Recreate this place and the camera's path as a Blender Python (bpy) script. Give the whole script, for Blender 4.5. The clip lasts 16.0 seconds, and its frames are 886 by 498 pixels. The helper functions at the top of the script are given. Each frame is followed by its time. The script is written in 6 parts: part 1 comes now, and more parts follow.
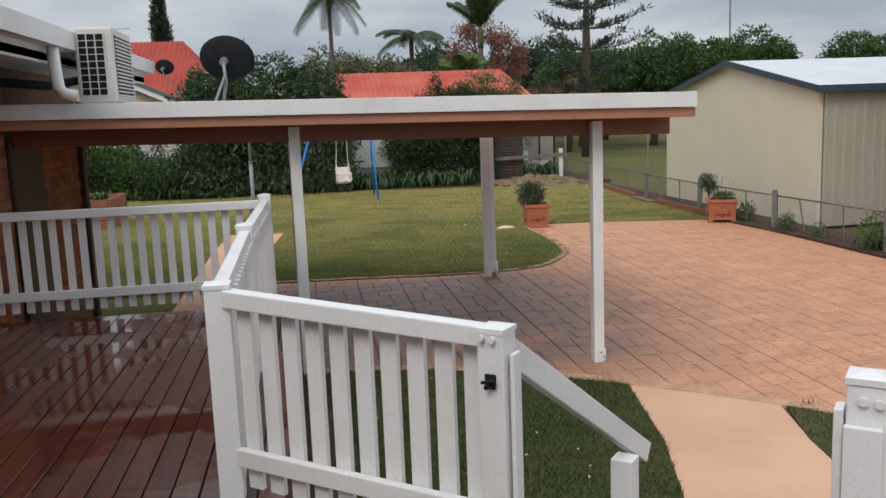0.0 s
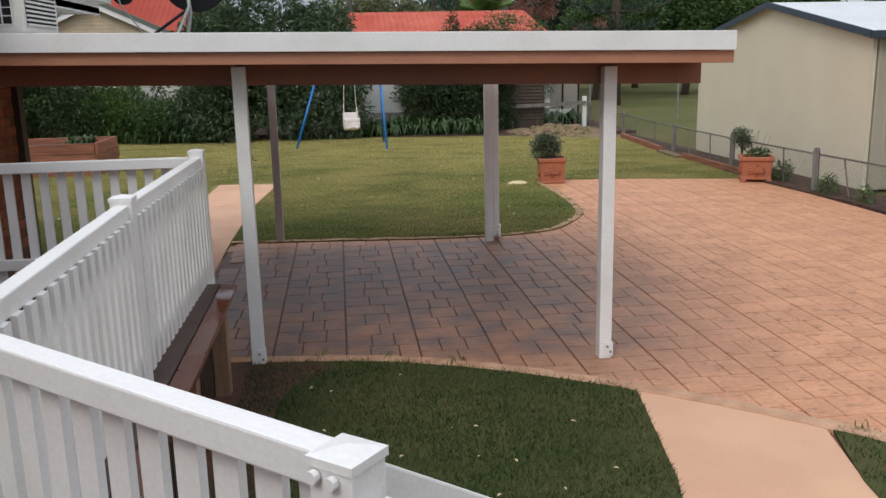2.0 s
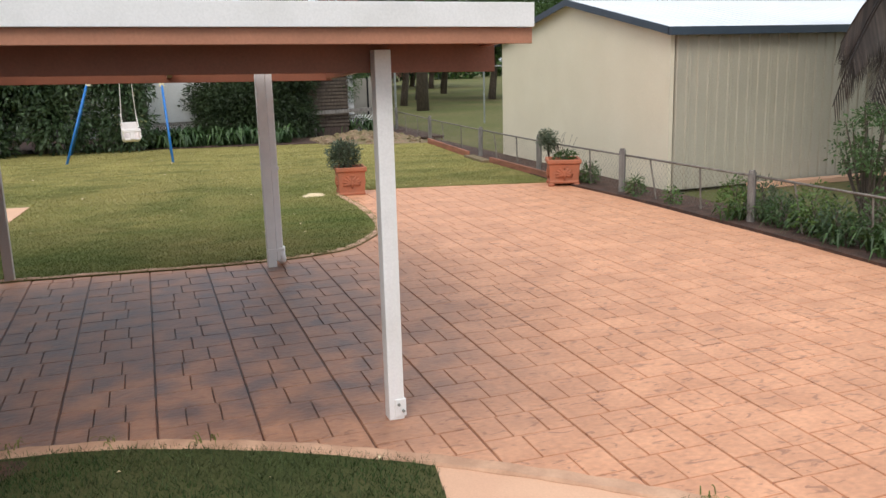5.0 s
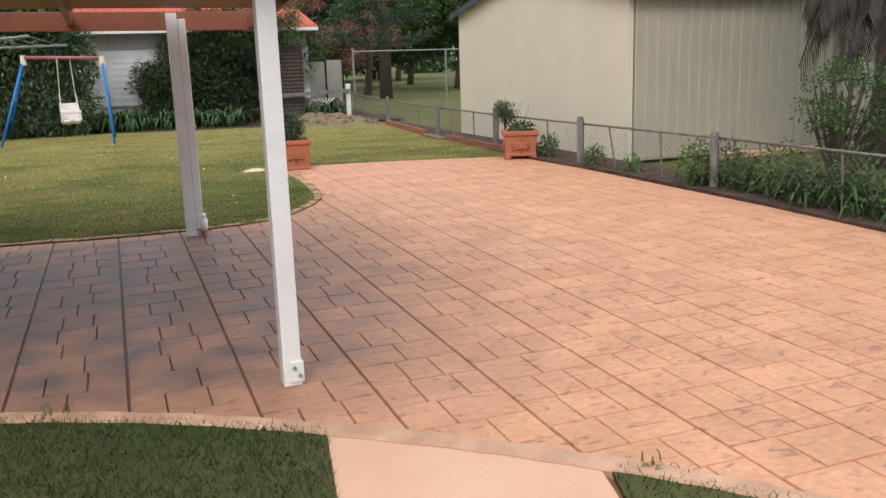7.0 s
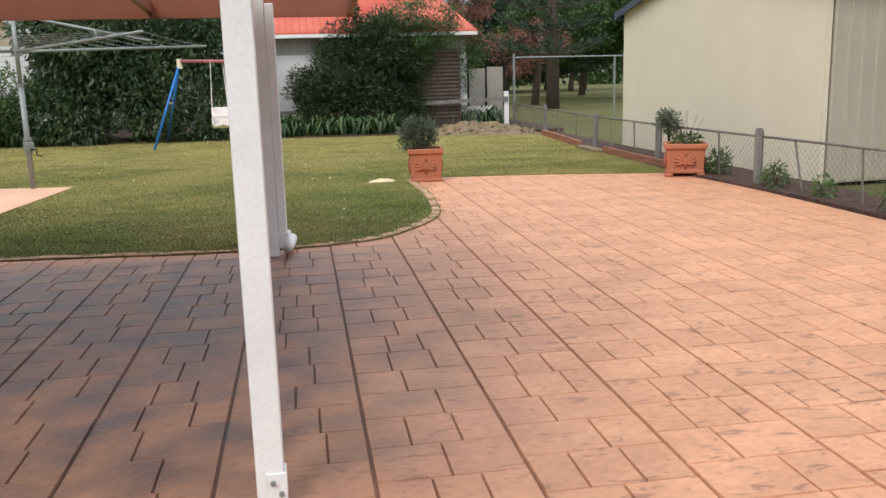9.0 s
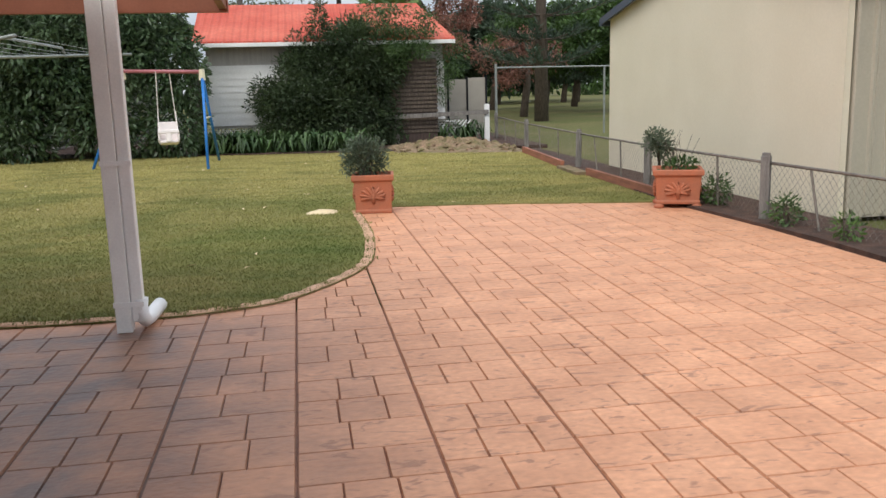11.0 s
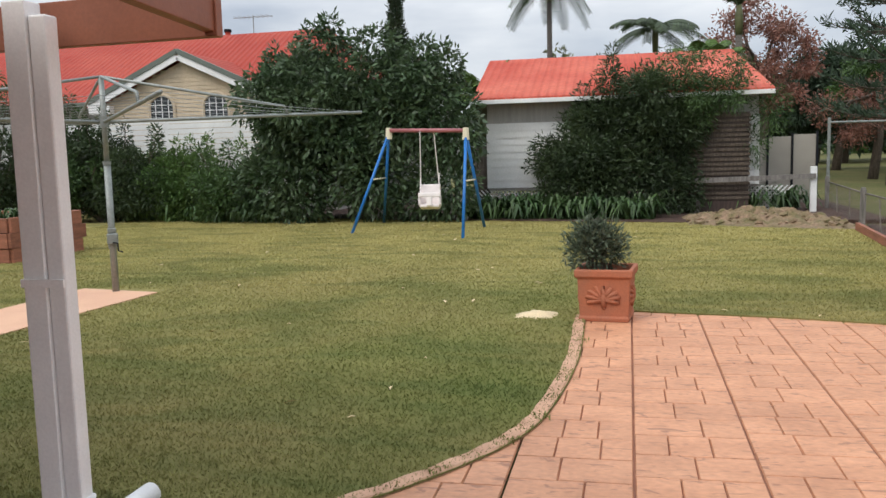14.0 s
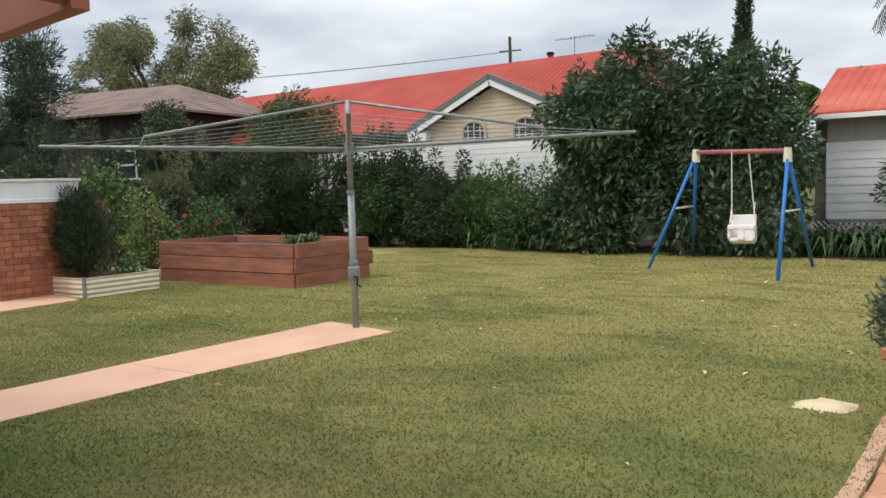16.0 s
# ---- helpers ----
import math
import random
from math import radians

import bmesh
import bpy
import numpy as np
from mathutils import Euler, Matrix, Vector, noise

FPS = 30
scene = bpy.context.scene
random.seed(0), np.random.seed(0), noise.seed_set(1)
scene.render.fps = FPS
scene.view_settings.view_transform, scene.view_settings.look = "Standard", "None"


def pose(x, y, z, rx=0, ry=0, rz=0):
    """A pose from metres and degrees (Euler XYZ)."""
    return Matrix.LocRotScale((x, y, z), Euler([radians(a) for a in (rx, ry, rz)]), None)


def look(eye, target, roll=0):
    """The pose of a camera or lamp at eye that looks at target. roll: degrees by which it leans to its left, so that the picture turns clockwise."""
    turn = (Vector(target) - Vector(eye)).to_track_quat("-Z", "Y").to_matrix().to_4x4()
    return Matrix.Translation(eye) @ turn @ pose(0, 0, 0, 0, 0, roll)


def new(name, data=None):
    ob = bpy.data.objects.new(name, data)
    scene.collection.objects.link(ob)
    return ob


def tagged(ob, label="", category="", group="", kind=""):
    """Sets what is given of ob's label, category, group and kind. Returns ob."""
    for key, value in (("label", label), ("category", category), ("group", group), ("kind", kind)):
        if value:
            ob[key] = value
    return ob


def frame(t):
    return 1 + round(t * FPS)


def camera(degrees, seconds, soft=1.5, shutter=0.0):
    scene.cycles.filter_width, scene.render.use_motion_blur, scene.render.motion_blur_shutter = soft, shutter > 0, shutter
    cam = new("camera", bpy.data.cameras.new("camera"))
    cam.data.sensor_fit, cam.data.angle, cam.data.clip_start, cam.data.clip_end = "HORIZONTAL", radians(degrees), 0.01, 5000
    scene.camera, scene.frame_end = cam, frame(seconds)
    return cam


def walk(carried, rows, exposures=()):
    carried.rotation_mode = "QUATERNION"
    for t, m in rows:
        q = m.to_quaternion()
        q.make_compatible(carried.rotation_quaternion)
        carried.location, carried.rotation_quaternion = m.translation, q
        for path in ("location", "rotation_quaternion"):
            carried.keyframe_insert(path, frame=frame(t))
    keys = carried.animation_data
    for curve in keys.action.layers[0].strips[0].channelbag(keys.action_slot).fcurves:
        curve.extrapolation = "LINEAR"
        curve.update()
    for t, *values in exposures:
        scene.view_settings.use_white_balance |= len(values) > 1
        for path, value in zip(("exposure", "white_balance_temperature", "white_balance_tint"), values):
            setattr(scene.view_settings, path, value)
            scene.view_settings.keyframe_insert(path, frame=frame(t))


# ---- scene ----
cam = camera(54.9, 16.0)
METRES, EYE, TILT, LEAN, TURN = 11.5, 2.185, 0.0, 0.0, -8.5
ROWS = [
    (0.0, 0.0, 0.0, 0.0, -0.34, -8.98, 2.16),
    (0.5, 0.0088, 0.0261, -0.0025, 0.09, -10.42, 1.65),
    (1.0, 0.0138, 0.0569, -0.0022, -0.36, -11.44, 1.63),
    (1.5, 0.024, 0.0832, -0.0024, 0.09, -11.86, 1.38),
    (2.0, 0.0305, 0.1096, -0.0029, 1.54, -12.56, 1.25),
    (2.5, 0.0321, 0.1346, -0.0032, -1.64, -12.87, 1.81),
    (3.0, 0.0385, 0.1567, -0.0038, -4.73, -13.15, 1.59),
    (3.5, 0.0461, 0.1755, -0.0032, -6.06, -13.19, 1.36),
    (4.0, 0.0514, 0.1973, -0.0043, -9.94, -12.94, 1.79),
    (6.5, 0.098, 0.2575, -0.0461, -11.29, -11.85, 1.43),
    (7.0, 0.1069, 0.2758, -0.0567, -12.59, -12.52, 1.82),
    (7.5, 0.1208, 0.2981, -0.0663, -9.58, -12.44, 1.62),
    (8.0, 0.1357, 0.3288, -0.0697, -4.65, -11.59, 1.45),
    (10.5, 0.2005, 0.5119, -0.0704, 0.12, -11.31, 1.61),
    (11.0, 0.2123, 0.5504, -0.0682, -1.13, -10.78, 1.51),
    (11.5, 0.2259, 0.5859, -0.0667, 0.26, -10.36, 1.24),
    (12.0, 0.234, 0.626, -0.0657, 1.89, -9.42, 1.69),
    (12.5, 0.2467, 0.6599, -0.0666, 4.99, -8.38, 2.2),
    (13.0, 0.2553, 0.7007, -0.0663, 9.3, -7.72, 1.96),
    (13.5, 0.2599, 0.7421, -0.0648, 12.82, -7.2, 1.83),
    (14.0, 0.2666, 0.7796, -0.0641, 20.72, -6.52, 1.53),
    (14.5, 0.2693, 0.816, -0.0647, 26.66, -5.19, 1.49),
    (15.0, 0.2709, 0.8551, -0.0638, 32.72, -4.17, 1.85),
    (15.5, 0.274, 0.8922, -0.0628, 39.33, -4.24, 1.81),
    (16.0, 0.2733, 0.9288, -0.063, 43.86, -4.28, 1.78),
]
# first eye above the paving; the deck lies 0.75 above the paving
walk(cam, [(t, pose(0, 0, EYE, TILT, LEAN, TURN) @ pose(METRES * x, METRES * y, METRES * z, 90 + pitch, roll, yaw)) for t, x, y, z, yaw, pitch, roll in ROWS],
     [(0.0, -0.36), (1.5, -0.32), (2.5, -0.22), (3.5, 0.1), (7.0, 0.08), (8.0, 0.2), (10.5, 0.15), (12.5, 0.05), (14.0, 0.05), (16.0, 0.08)])

# ---- world and sun: an overcast day ----
world = bpy.data.worlds.new("overcast")
scene.world = world
world.use_nodes = True
wn, wl = world.node_tree.nodes, world.node_tree.links
wn.clear()
w_out = wn.new("ShaderNodeOutputWorld")
w_mix = wn.new("ShaderNodeMixShader")
w_sky = wn.new("ShaderNodeTexSky")
w_sky.sky_type, w_sky.sun_disc = "NISHITA", False
w_sky.sun_elevation, w_sky.sun_rotation = radians(46), radians(-146)
w_b1 = wn.new("ShaderNodeBackground")
w_b1.inputs["Strength"].default_value = 0.1
w_b2 = wn.new("ShaderNodeBackground")
w_b2.inputs["Strength"].default_value = 1.0
w_tc = wn.new("ShaderNodeTexCoord")
w_map = wn.new("ShaderNodeMapping")
w_map.inputs["Scale"].default_value = (1.2, 1.2, 4.5)
w_noise = wn.new("ShaderNodeTexNoise")
w_noise.inputs["Scale"].default_value, w_noise.inputs["Detail"].default_value = 2.2, 6
w_ramp = wn.new("ShaderNodeValToRGB")
w_ramp.color_ramp.elements[0].position, w_ramp.color_ramp.elements[0].color = 0.37, (0.47, 0.53, 0.63, 1)
w_ramp.color_ramp.elements[1].position, w_ramp.color_ramp.elements[1].color = 0.62, (0.90, 0.93, 0.97, 1)
w_mix.inputs[0].default_value = 0.88
wl.new(w_tc.outputs["Generated"], w_map.inputs[0])
wl.new(w_map.outputs[0], w_noise.inputs["Vector"])
wl.new(w_noise.outputs[0], w_ramp.inputs[0])
w_sep = wn.new("ShaderNodeSeparateXYZ")
w_up = wn.new("ShaderNodeMapRange")
w_up.inputs[1].default_value, w_up.inputs[2].default_value = 0.15, 1.0
w_up.inputs[3].default_value, w_up.inputs[4].default_value = 1.0, 2.4
wl.new(w_tc.outputs["Generated"], w_sep.inputs[0])
wl.new(w_sep.outputs[2], w_up.inputs[0])
wl.new(w_up.outputs[0], w_b2.inputs["Strength"])
wl.new(w_ramp.outputs[0], w_b2.inputs["Color"])
wl.new(w_sky.outputs[0], w_b1.inputs["Color"])
wl.new(w_b1.outputs[0], w_mix.inputs[1])
wl.new(w_b2.outputs[0], w_mix.inputs[2])
wl.new(w_mix.outputs[0], w_out.inputs[0])
sun_data = bpy.data.lights.new("sun", "SUN")
sun_data.energy, sun_data.angle, sun_data.color = 1.5, radians(25), (1.0, 0.95, 0.88)
sun = new("sun", sun_data)
sun.matrix_world = look((-13, -19, 24), (0, 0, 0))


# ---- materials ----
def material(name, color, rough=0.6, metal=0.0, vary=0.15, scale=6.0, fine=60.0, bump=0.15, second=None, island=0.0, obj_random=0.0, spec=0.5, stretch=(1, 1, 1), translucent=0.0, blotch=0.5):
    """A surface with blotches at one scale and grain at a finer one."""
    m = bpy.data.materials.new(name)
    m.use_nodes = True
    n, l = m.node_tree.nodes, m.node_tree.links
    b = n["Principled BSDF"]
    b.inputs["Roughness"].default_value, b.inputs["Metallic"].default_value = rough, metal
    b.inputs["Specular IOR Level"].default_value = spec
    tc = n.new("ShaderNodeNewGeometry")
    mp = n.new("ShaderNodeMapping")
    mp.inputs["Scale"].default_value = stretch
    l.new(tc.outputs["Position"], mp.inputs[0])
    big = n.new("ShaderNodeTexNoise")
    big.inputs["Scale"].default_value, big.inputs["Detail"].default_value = scale, 5
    small = n.new("ShaderNodeTexNoise")
    small.inputs["Scale"].default_value, small.inputs["Detail"].default_value = fine, 3
    l.new(mp.outputs[0], big.inputs["Vector"])
    l.new(mp.outputs[0], small.inputs["Vector"])
    mix = n.new("ShaderNodeMix")
    mix.data_type = "RGBA"
    second = second or tuple(c * (1 - 1.6 * vary) for c in color)
    mix.inputs[6].default_value, mix.inputs[7].default_value = (*color, 1), (*second, 1)
    ramp = n.new("ShaderNodeMapRange")
    ramp.inputs[1].default_value, ramp.inputs[2].default_value = blotch - 0.16, blotch + 0.16
    l.new(big.outputs[0], ramp.inputs[0])
    l.new(ramp.outputs[0], mix.inputs[0])
    value = n.new("ShaderNodeMapRange")
    value.inputs[1].default_value, value.inputs[2].default_value = 0.25, 0.75
    value.inputs[3].default_value, value.inputs[4].default_value = 1 - vary, 1 + vary
    l.new(small.outputs[0], value.inputs[0])
    last = value.outputs[0]
    for amount, source in ((island, tc.outputs["Random Per Island"]), (obj_random, None)):
        if amount:
            if source is None:
                source = n.new("ShaderNodeObjectInfo").outputs["Random"]
            r = n.new("ShaderNodeMapRange")
            r.inputs[3].default_value, r.inputs[4].default_value = 1 - amount, 1 + amount
            l.new(source, r.inputs[0])
            k = n.new("ShaderNodeMath")
            k.operation = "MULTIPLY"
            l.new(last, k.inputs[0])
            l.new(r.outputs[0], k.inputs[1])
            last = k.outputs[0]
    scaled = n.new("ShaderNodeVectorMath")
    scaled.operation = "SCALE"
    l.new(mix.outputs[2], scaled.inputs[0])
    l.new(last, scaled.inputs["Scale"])
    l.new(scaled.outputs[0], b.inputs["Base Color"])
    if bump:
        bp = n.new("ShaderNodeBump")
        bp.inputs["Strength"].default_value, bp.inputs["Distance"].default_value = bump, 0.01
        l.new(small.outputs[0], bp.inputs["Height"])
        l.new(bp.outputs[0], b.inputs["Normal"])
    if translucent:
        tr = n.new("ShaderNodeBsdfTranslucent")
        ms = n.new("ShaderNodeMixShader")
        ms.inputs[0].default_value = translucent
        l.new(scaled.outputs[0], tr.inputs[0])
        l.new(b.outputs[0], ms.inputs[1])
        l.new(tr.outputs[0], ms.inputs[2])
        l.new(ms.outputs[0], n["Material Output"].inputs[0])
    return m


def ribbed(m, pitch, axis, depth=0.015):
    """Adds the relief of rolled steel ribs, running across the given axis, to a material."""
    n, l = m.node_tree.nodes, m.node_tree.links
    geo = n.new("ShaderNodeNewGeometry")
    sep = n.new("ShaderNodeSeparateXYZ")
    l.new(geo.outputs["Position"], sep.inputs[0])
    k = n.new("ShaderNodeMath")
    k.operation = "MULTIPLY"
    k.inputs[1].default_value = 2 * math.pi / pitch
    l.new(sep.outputs[axis], k.inputs[0])
    s = n.new("ShaderNodeMath")
    s.operation = "SINE"
    l.new(k.outputs[0], s.inputs[0])
    p = n.new("ShaderNodeMath")
    p.operation = "POWER"
    a = n.new("ShaderNodeMath")
    a.operation = "ABSOLUTE"
    l.new(s.outputs[0], a.inputs[0])
    l.new(a.outputs[0], p.inputs[0])
    p.inputs[1].default_value = 3
    bp = n.new("ShaderNodeBump")
    bp.inputs["Strength"].default_value, bp.inputs["Distance"].default_value = 1.0, depth
    l.new(p.outputs[0], bp.inputs["Height"])
    l.new(bp.outputs[0], n["Principled BSDF"].inputs["Normal"])
    return m


def shade_stained(m, x0, x1, y0, y1, color, soft, amount):
    """Paints shade under the carport roof, mixed with damp staining, over a material, between the given sides."""
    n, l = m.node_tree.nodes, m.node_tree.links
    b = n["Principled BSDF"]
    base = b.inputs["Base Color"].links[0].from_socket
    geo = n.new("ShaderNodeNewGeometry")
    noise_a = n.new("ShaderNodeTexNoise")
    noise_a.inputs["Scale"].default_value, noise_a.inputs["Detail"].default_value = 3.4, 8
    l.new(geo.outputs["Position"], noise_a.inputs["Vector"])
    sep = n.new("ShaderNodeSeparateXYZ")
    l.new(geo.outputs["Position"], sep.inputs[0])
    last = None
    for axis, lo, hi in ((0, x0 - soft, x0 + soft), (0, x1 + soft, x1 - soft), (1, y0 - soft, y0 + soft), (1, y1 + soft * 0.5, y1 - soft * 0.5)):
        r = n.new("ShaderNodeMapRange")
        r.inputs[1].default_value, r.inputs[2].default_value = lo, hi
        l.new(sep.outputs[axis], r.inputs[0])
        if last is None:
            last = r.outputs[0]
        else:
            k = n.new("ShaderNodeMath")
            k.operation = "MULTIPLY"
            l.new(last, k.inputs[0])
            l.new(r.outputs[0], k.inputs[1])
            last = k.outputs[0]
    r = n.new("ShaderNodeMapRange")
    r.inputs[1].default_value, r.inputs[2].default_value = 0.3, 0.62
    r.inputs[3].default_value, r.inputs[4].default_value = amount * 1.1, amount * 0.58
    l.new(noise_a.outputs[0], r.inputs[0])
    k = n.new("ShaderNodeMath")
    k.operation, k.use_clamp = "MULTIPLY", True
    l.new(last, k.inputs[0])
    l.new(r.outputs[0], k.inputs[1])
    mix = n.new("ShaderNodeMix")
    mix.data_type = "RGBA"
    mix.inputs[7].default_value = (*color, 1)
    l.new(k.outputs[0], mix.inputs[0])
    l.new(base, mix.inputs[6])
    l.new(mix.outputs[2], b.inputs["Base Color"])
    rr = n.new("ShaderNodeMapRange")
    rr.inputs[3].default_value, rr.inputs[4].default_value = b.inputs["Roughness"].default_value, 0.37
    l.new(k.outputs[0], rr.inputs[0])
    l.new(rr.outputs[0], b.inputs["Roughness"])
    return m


def scuffed(m, color, amount, scale, lo, hi):
    """Adds short dark scuffs and pressed texture marks."""
    n, l = m.node_tree.nodes, m.node_tree.links
    b = n["Principled BSDF"]
    base = b.inputs["Base Color"].links[0].from_socket
    geo = n.new("ShaderNodeNewGeometry")
    mp = n.new("ShaderNodeMapping")
    mp.inputs["Scale"].default_value, mp.inputs["Rotation"].default_value = (1.0, 2.6, 1.0), (0, 0, 0.5)
    l.new(geo.outputs["Position"], mp.inputs[0])
    t = n.new("ShaderNodeTexNoise")
    t.inputs["Scale"].default_value, t.inputs["Detail"].default_value, t.inputs["Distortion"].default_value = scale, 7, 1.2
    l.new(mp.outputs[0], t.inputs["Vector"])
    r = n.new("ShaderNodeMapRange")
    r.inputs[1].default_value, r.inputs[2].default_value = lo, hi
    r.inputs[4].default_value = amount
    l.new(t.outputs[0], r.inputs[0])
    mix = n.new("ShaderNodeMix")
    mix.data_type = "RGBA"
    mix.inputs[7].default_value = (*color, 1)
    l.new(r.outputs[0], mix.inputs[0])
    l.new(base, mix.inputs[6])
    l.new(mix.outputs[2], b.inputs["Base Color"])
    return m


def wet(m, dry=0.5, slick=0.1):
    """Gives a surface wet, mirror-smooth puddles among damp patches."""
    n, l = m.node_tree.nodes, m.node_tree.links
    b = n["Principled BSDF"]
    geo = n.new("ShaderNodeNewGeometry")
    t = n.new("ShaderNodeTexNoise")
    t.inputs["Scale"].default_value, t.inputs["Detail"].default_value = 1.7, 3
    l.new(geo.outputs["Position"], t.inputs["Vector"])
    r = n.new("ShaderNodeMapRange")
    r.inputs[1].default_value, r.inputs[2].default_value = 0.46, 0.53
    r.inputs[3].default_value, r.inputs[4].default_value = slick, dry
    l.new(t.outputs[0], r.inputs[0])
    l.new(r.outputs[0], b.inputs["Roughness"])
    return m


M_WHITE = material("white_paint", (0.80, 0.79, 0.78), 0.45, vary=0.05, scale=3, fine=90, bump=0.08, second=(0.70, 0.69, 0.67), blotch=0.62)
M_POST = material("post_paint", (0.81, 0.79, 0.77), 0.5, vary=0.05, scale=5, fine=90, bump=0.08)
M_TAUPE = material("taupe_paint", (0.50, 0.46, 0.43), 0.5, vary=0.06, scale=5, fine=90, bump=0.08)
M_DECK = wet(material("merbau_decking", (0.115, 0.036, 0.022), 0.3, vary=0.25, scale=5, fine=40, bump=0.02, obj_random=0.3, stretch=(6, 0.6, 1)), 0.30, 0.015)
M_LEDGE = material("stained_timber", (0.075, 0.048, 0.038), 0.5, vary=0.25, scale=5, fine=40, stretch=(5, 0.6, 1))
M_TIMBER = material("pale_timber", (0.33, 0.19, 0.115), 0.6, vary=0.2, scale=5, fine=40, stretch=(5, 5, 0.8))
M_SALMON = material("salmon_paint", (0.44, 0.195, 0.115), 0.5, vary=0.08, scale=4, fine=70, bump=0.06)
M_BEAM = material("brown_paint", (0.27, 0.095, 0.052), 0.45, vary=0.1, scale=4, fine=70, bump=0.06)
M_SHEET = ribbed(material("roof_sheet", (0.62, 0.62, 0.61), 0.4, vary=0.06, scale=2, fine=30, bump=0), 0.15, 0, 0.01)
M_BRICK = material("red_brick", (0.44, 0.16, 0.085), 0.85, vary=0.2, scale=9, fine=80, bump=0.4, obj_random=0.22)
M_BRICKWALL = material("brick_mortar", (0.22, 0.12, 0.08), 0.9, vary=0.15, scale=9, fine=80, bump=0.3)
M_DARK = material("dark_plastic", (0.018, 0.019, 0.022), 0.8, vary=0.2, scale=8, bump=0.05, spec=0.15)
# Carport roof shade goes into tile and joint colour, blotched like damp stains.
M_TILE = scuffed(shade_stained(material("stamped_concrete", (0.60, 0.297, 0.166), 0.58, vary=0.15, scale=2.2, fine=22, bump=0.45, second=(0.49, 0.232, 0.126), obj_random=0.06, stretch=(1, 1.4, 1), island=0.05), -1.4, 3.15, 6.7, 11.35, (0.12, 0.070, 0.056), 0.75, 1.0), (0.20, 0.09, 0.056), 0.6, 6.5, 0.59, 0.66)
M_JOINT = shade_stained(material("concrete_joint", (0.27, 0.115, 0.066), 0.9, vary=0.2, scale=4, fine=50), -1.4, 3.15, 6.7, 11.35, (0.03, 0.023, 0.022), 0.8, 1.0)
M_PATH = material("salmon_concrete", (0.67, 0.405, 0.26), 0.75, vary=0.06, scale=1.5, fine=120, bump=0.12, second=(0.60, 0.34, 0.22))
M_KERB = material("kerb_concrete", (0.58, 0.35, 0.225), 0.8, vary=0.07, scale=5, fine=60, bump=0.15, second=(0.42, 0.24, 0.15))
M_LAWN = material("lawn_soil_and_thatch", (0.115, 0.128, 0.036), 0.95, vary=0.25, scale=0.45, fine=90, bump=0.5, second=(0.19, 0.162, 0.062), spec=0.1)
# Greener copy of the lawn thatch, darkened in colour to stand for shade.
M_LAWN_SHADED = material("shaded_lawn_thatch", (0.05, 0.065, 0.022), 0.95, vary=0.3, scale=0.9, fine=90, bump=0.5, second=(0.09, 0.085, 0.035), spec=0.1)
M_GRASS = material("grass_blades", (0.118, 0.152, 0.039), 0.7, vary=0.2, scale=0.45, fine=9, bump=0, second=(0.25, 0.225, 0.08), island=0.17, spec=0.2, translucent=0.25, blotch=0.48)
# Front grass blades: lawn colour again, greener and with shade painted in.
M_GRASS_DARK = material("shaded_lawn_blades", (0.036, 0.068, 0.02), 0.7, vary=0.25, scale=1.3, fine=9, bump=0, second=(0.12, 0.125, 0.055), island=0.6, spec=0.2, translucent=0.25, blotch=0.6)


def drier(m, color, y0, y1, amount):
    """Lets a lawn go over to straw, unevenly, from one line across the garden to another."""
    n, l = m.node_tree.nodes, m.node_tree.links
    geo = n.new("ShaderNodeNewGeometry")
    sep = n.new("ShaderNodeSeparateXYZ")
    l.new(geo.outputs["Position"], sep.inputs[0])
    t = n.new("ShaderNodeTexNoise")
    t.inputs["Scale"].default_value, t.inputs["Detail"].default_value = 0.8, 5
    l.new(geo.outputs["Position"], t.inputs["Vector"])
    k = n.new("ShaderNodeMath")
    k.operation = "MULTIPLY_ADD"
    k.inputs[1].default_value = 9.0
    l.new(t.outputs[0], k.inputs[0])
    l.new(sep.outputs[1], k.inputs[2])
    r = n.new("ShaderNodeMapRange")
    r.inputs[1].default_value, r.inputs[2].default_value, r.inputs[4].default_value = y0 + 4.5, y1 + 4.5, amount
    l.new(k.outputs[0], r.inputs[0])
    mix = n.new("ShaderNodeMix")
    mix.data_type = "RGBA"
    mix.inputs[7].default_value = (*color, 1)
    l.new(r.outputs[0], mix.inputs[0])
    scaled = [q for q in n if q.bl_idname == "ShaderNodeVectorMath"][0]
    source = scaled.inputs[0].links[0].from_socket
    l.new(source, mix.inputs[6])
    l.new(mix.outputs[2], scaled.inputs[0])
    return m


drier(M_GRASS, (0.47, 0.41, 0.16), 13.0, 22.0, 0.8)
drier(M_LAWN, (0.36, 0.31, 0.12), 13.0, 22.0, 0.8)
scuffed(M_GRASS, (0.06, 0.10, 0.026), 0.4, 0.55, 0.48, 0.62)
scuffed(M_LAWN, (0.07, 0.095, 0.028), 0.4, 0.55, 0.48, 0.62)
M_GROUND = material("far_grass", (0.095, 0.105, 0.036), 0.95, vary=0.25, scale=0.3, fine=12, bump=0.3, second=(0.14, 0.125, 0.055), spec=0.1)
M_SOIL = material("garden_soil", (0.085, 0.043, 0.028), 0.95, vary=0.35, scale=7, fine=60, bump=0.9)
M_DIRT = material("bare_dirt", (0.25, 0.165, 0.105), 0.95, vary=0.4, scale=5, fine=25, bump=1.0, second=(0.13, 0.11, 0.045))
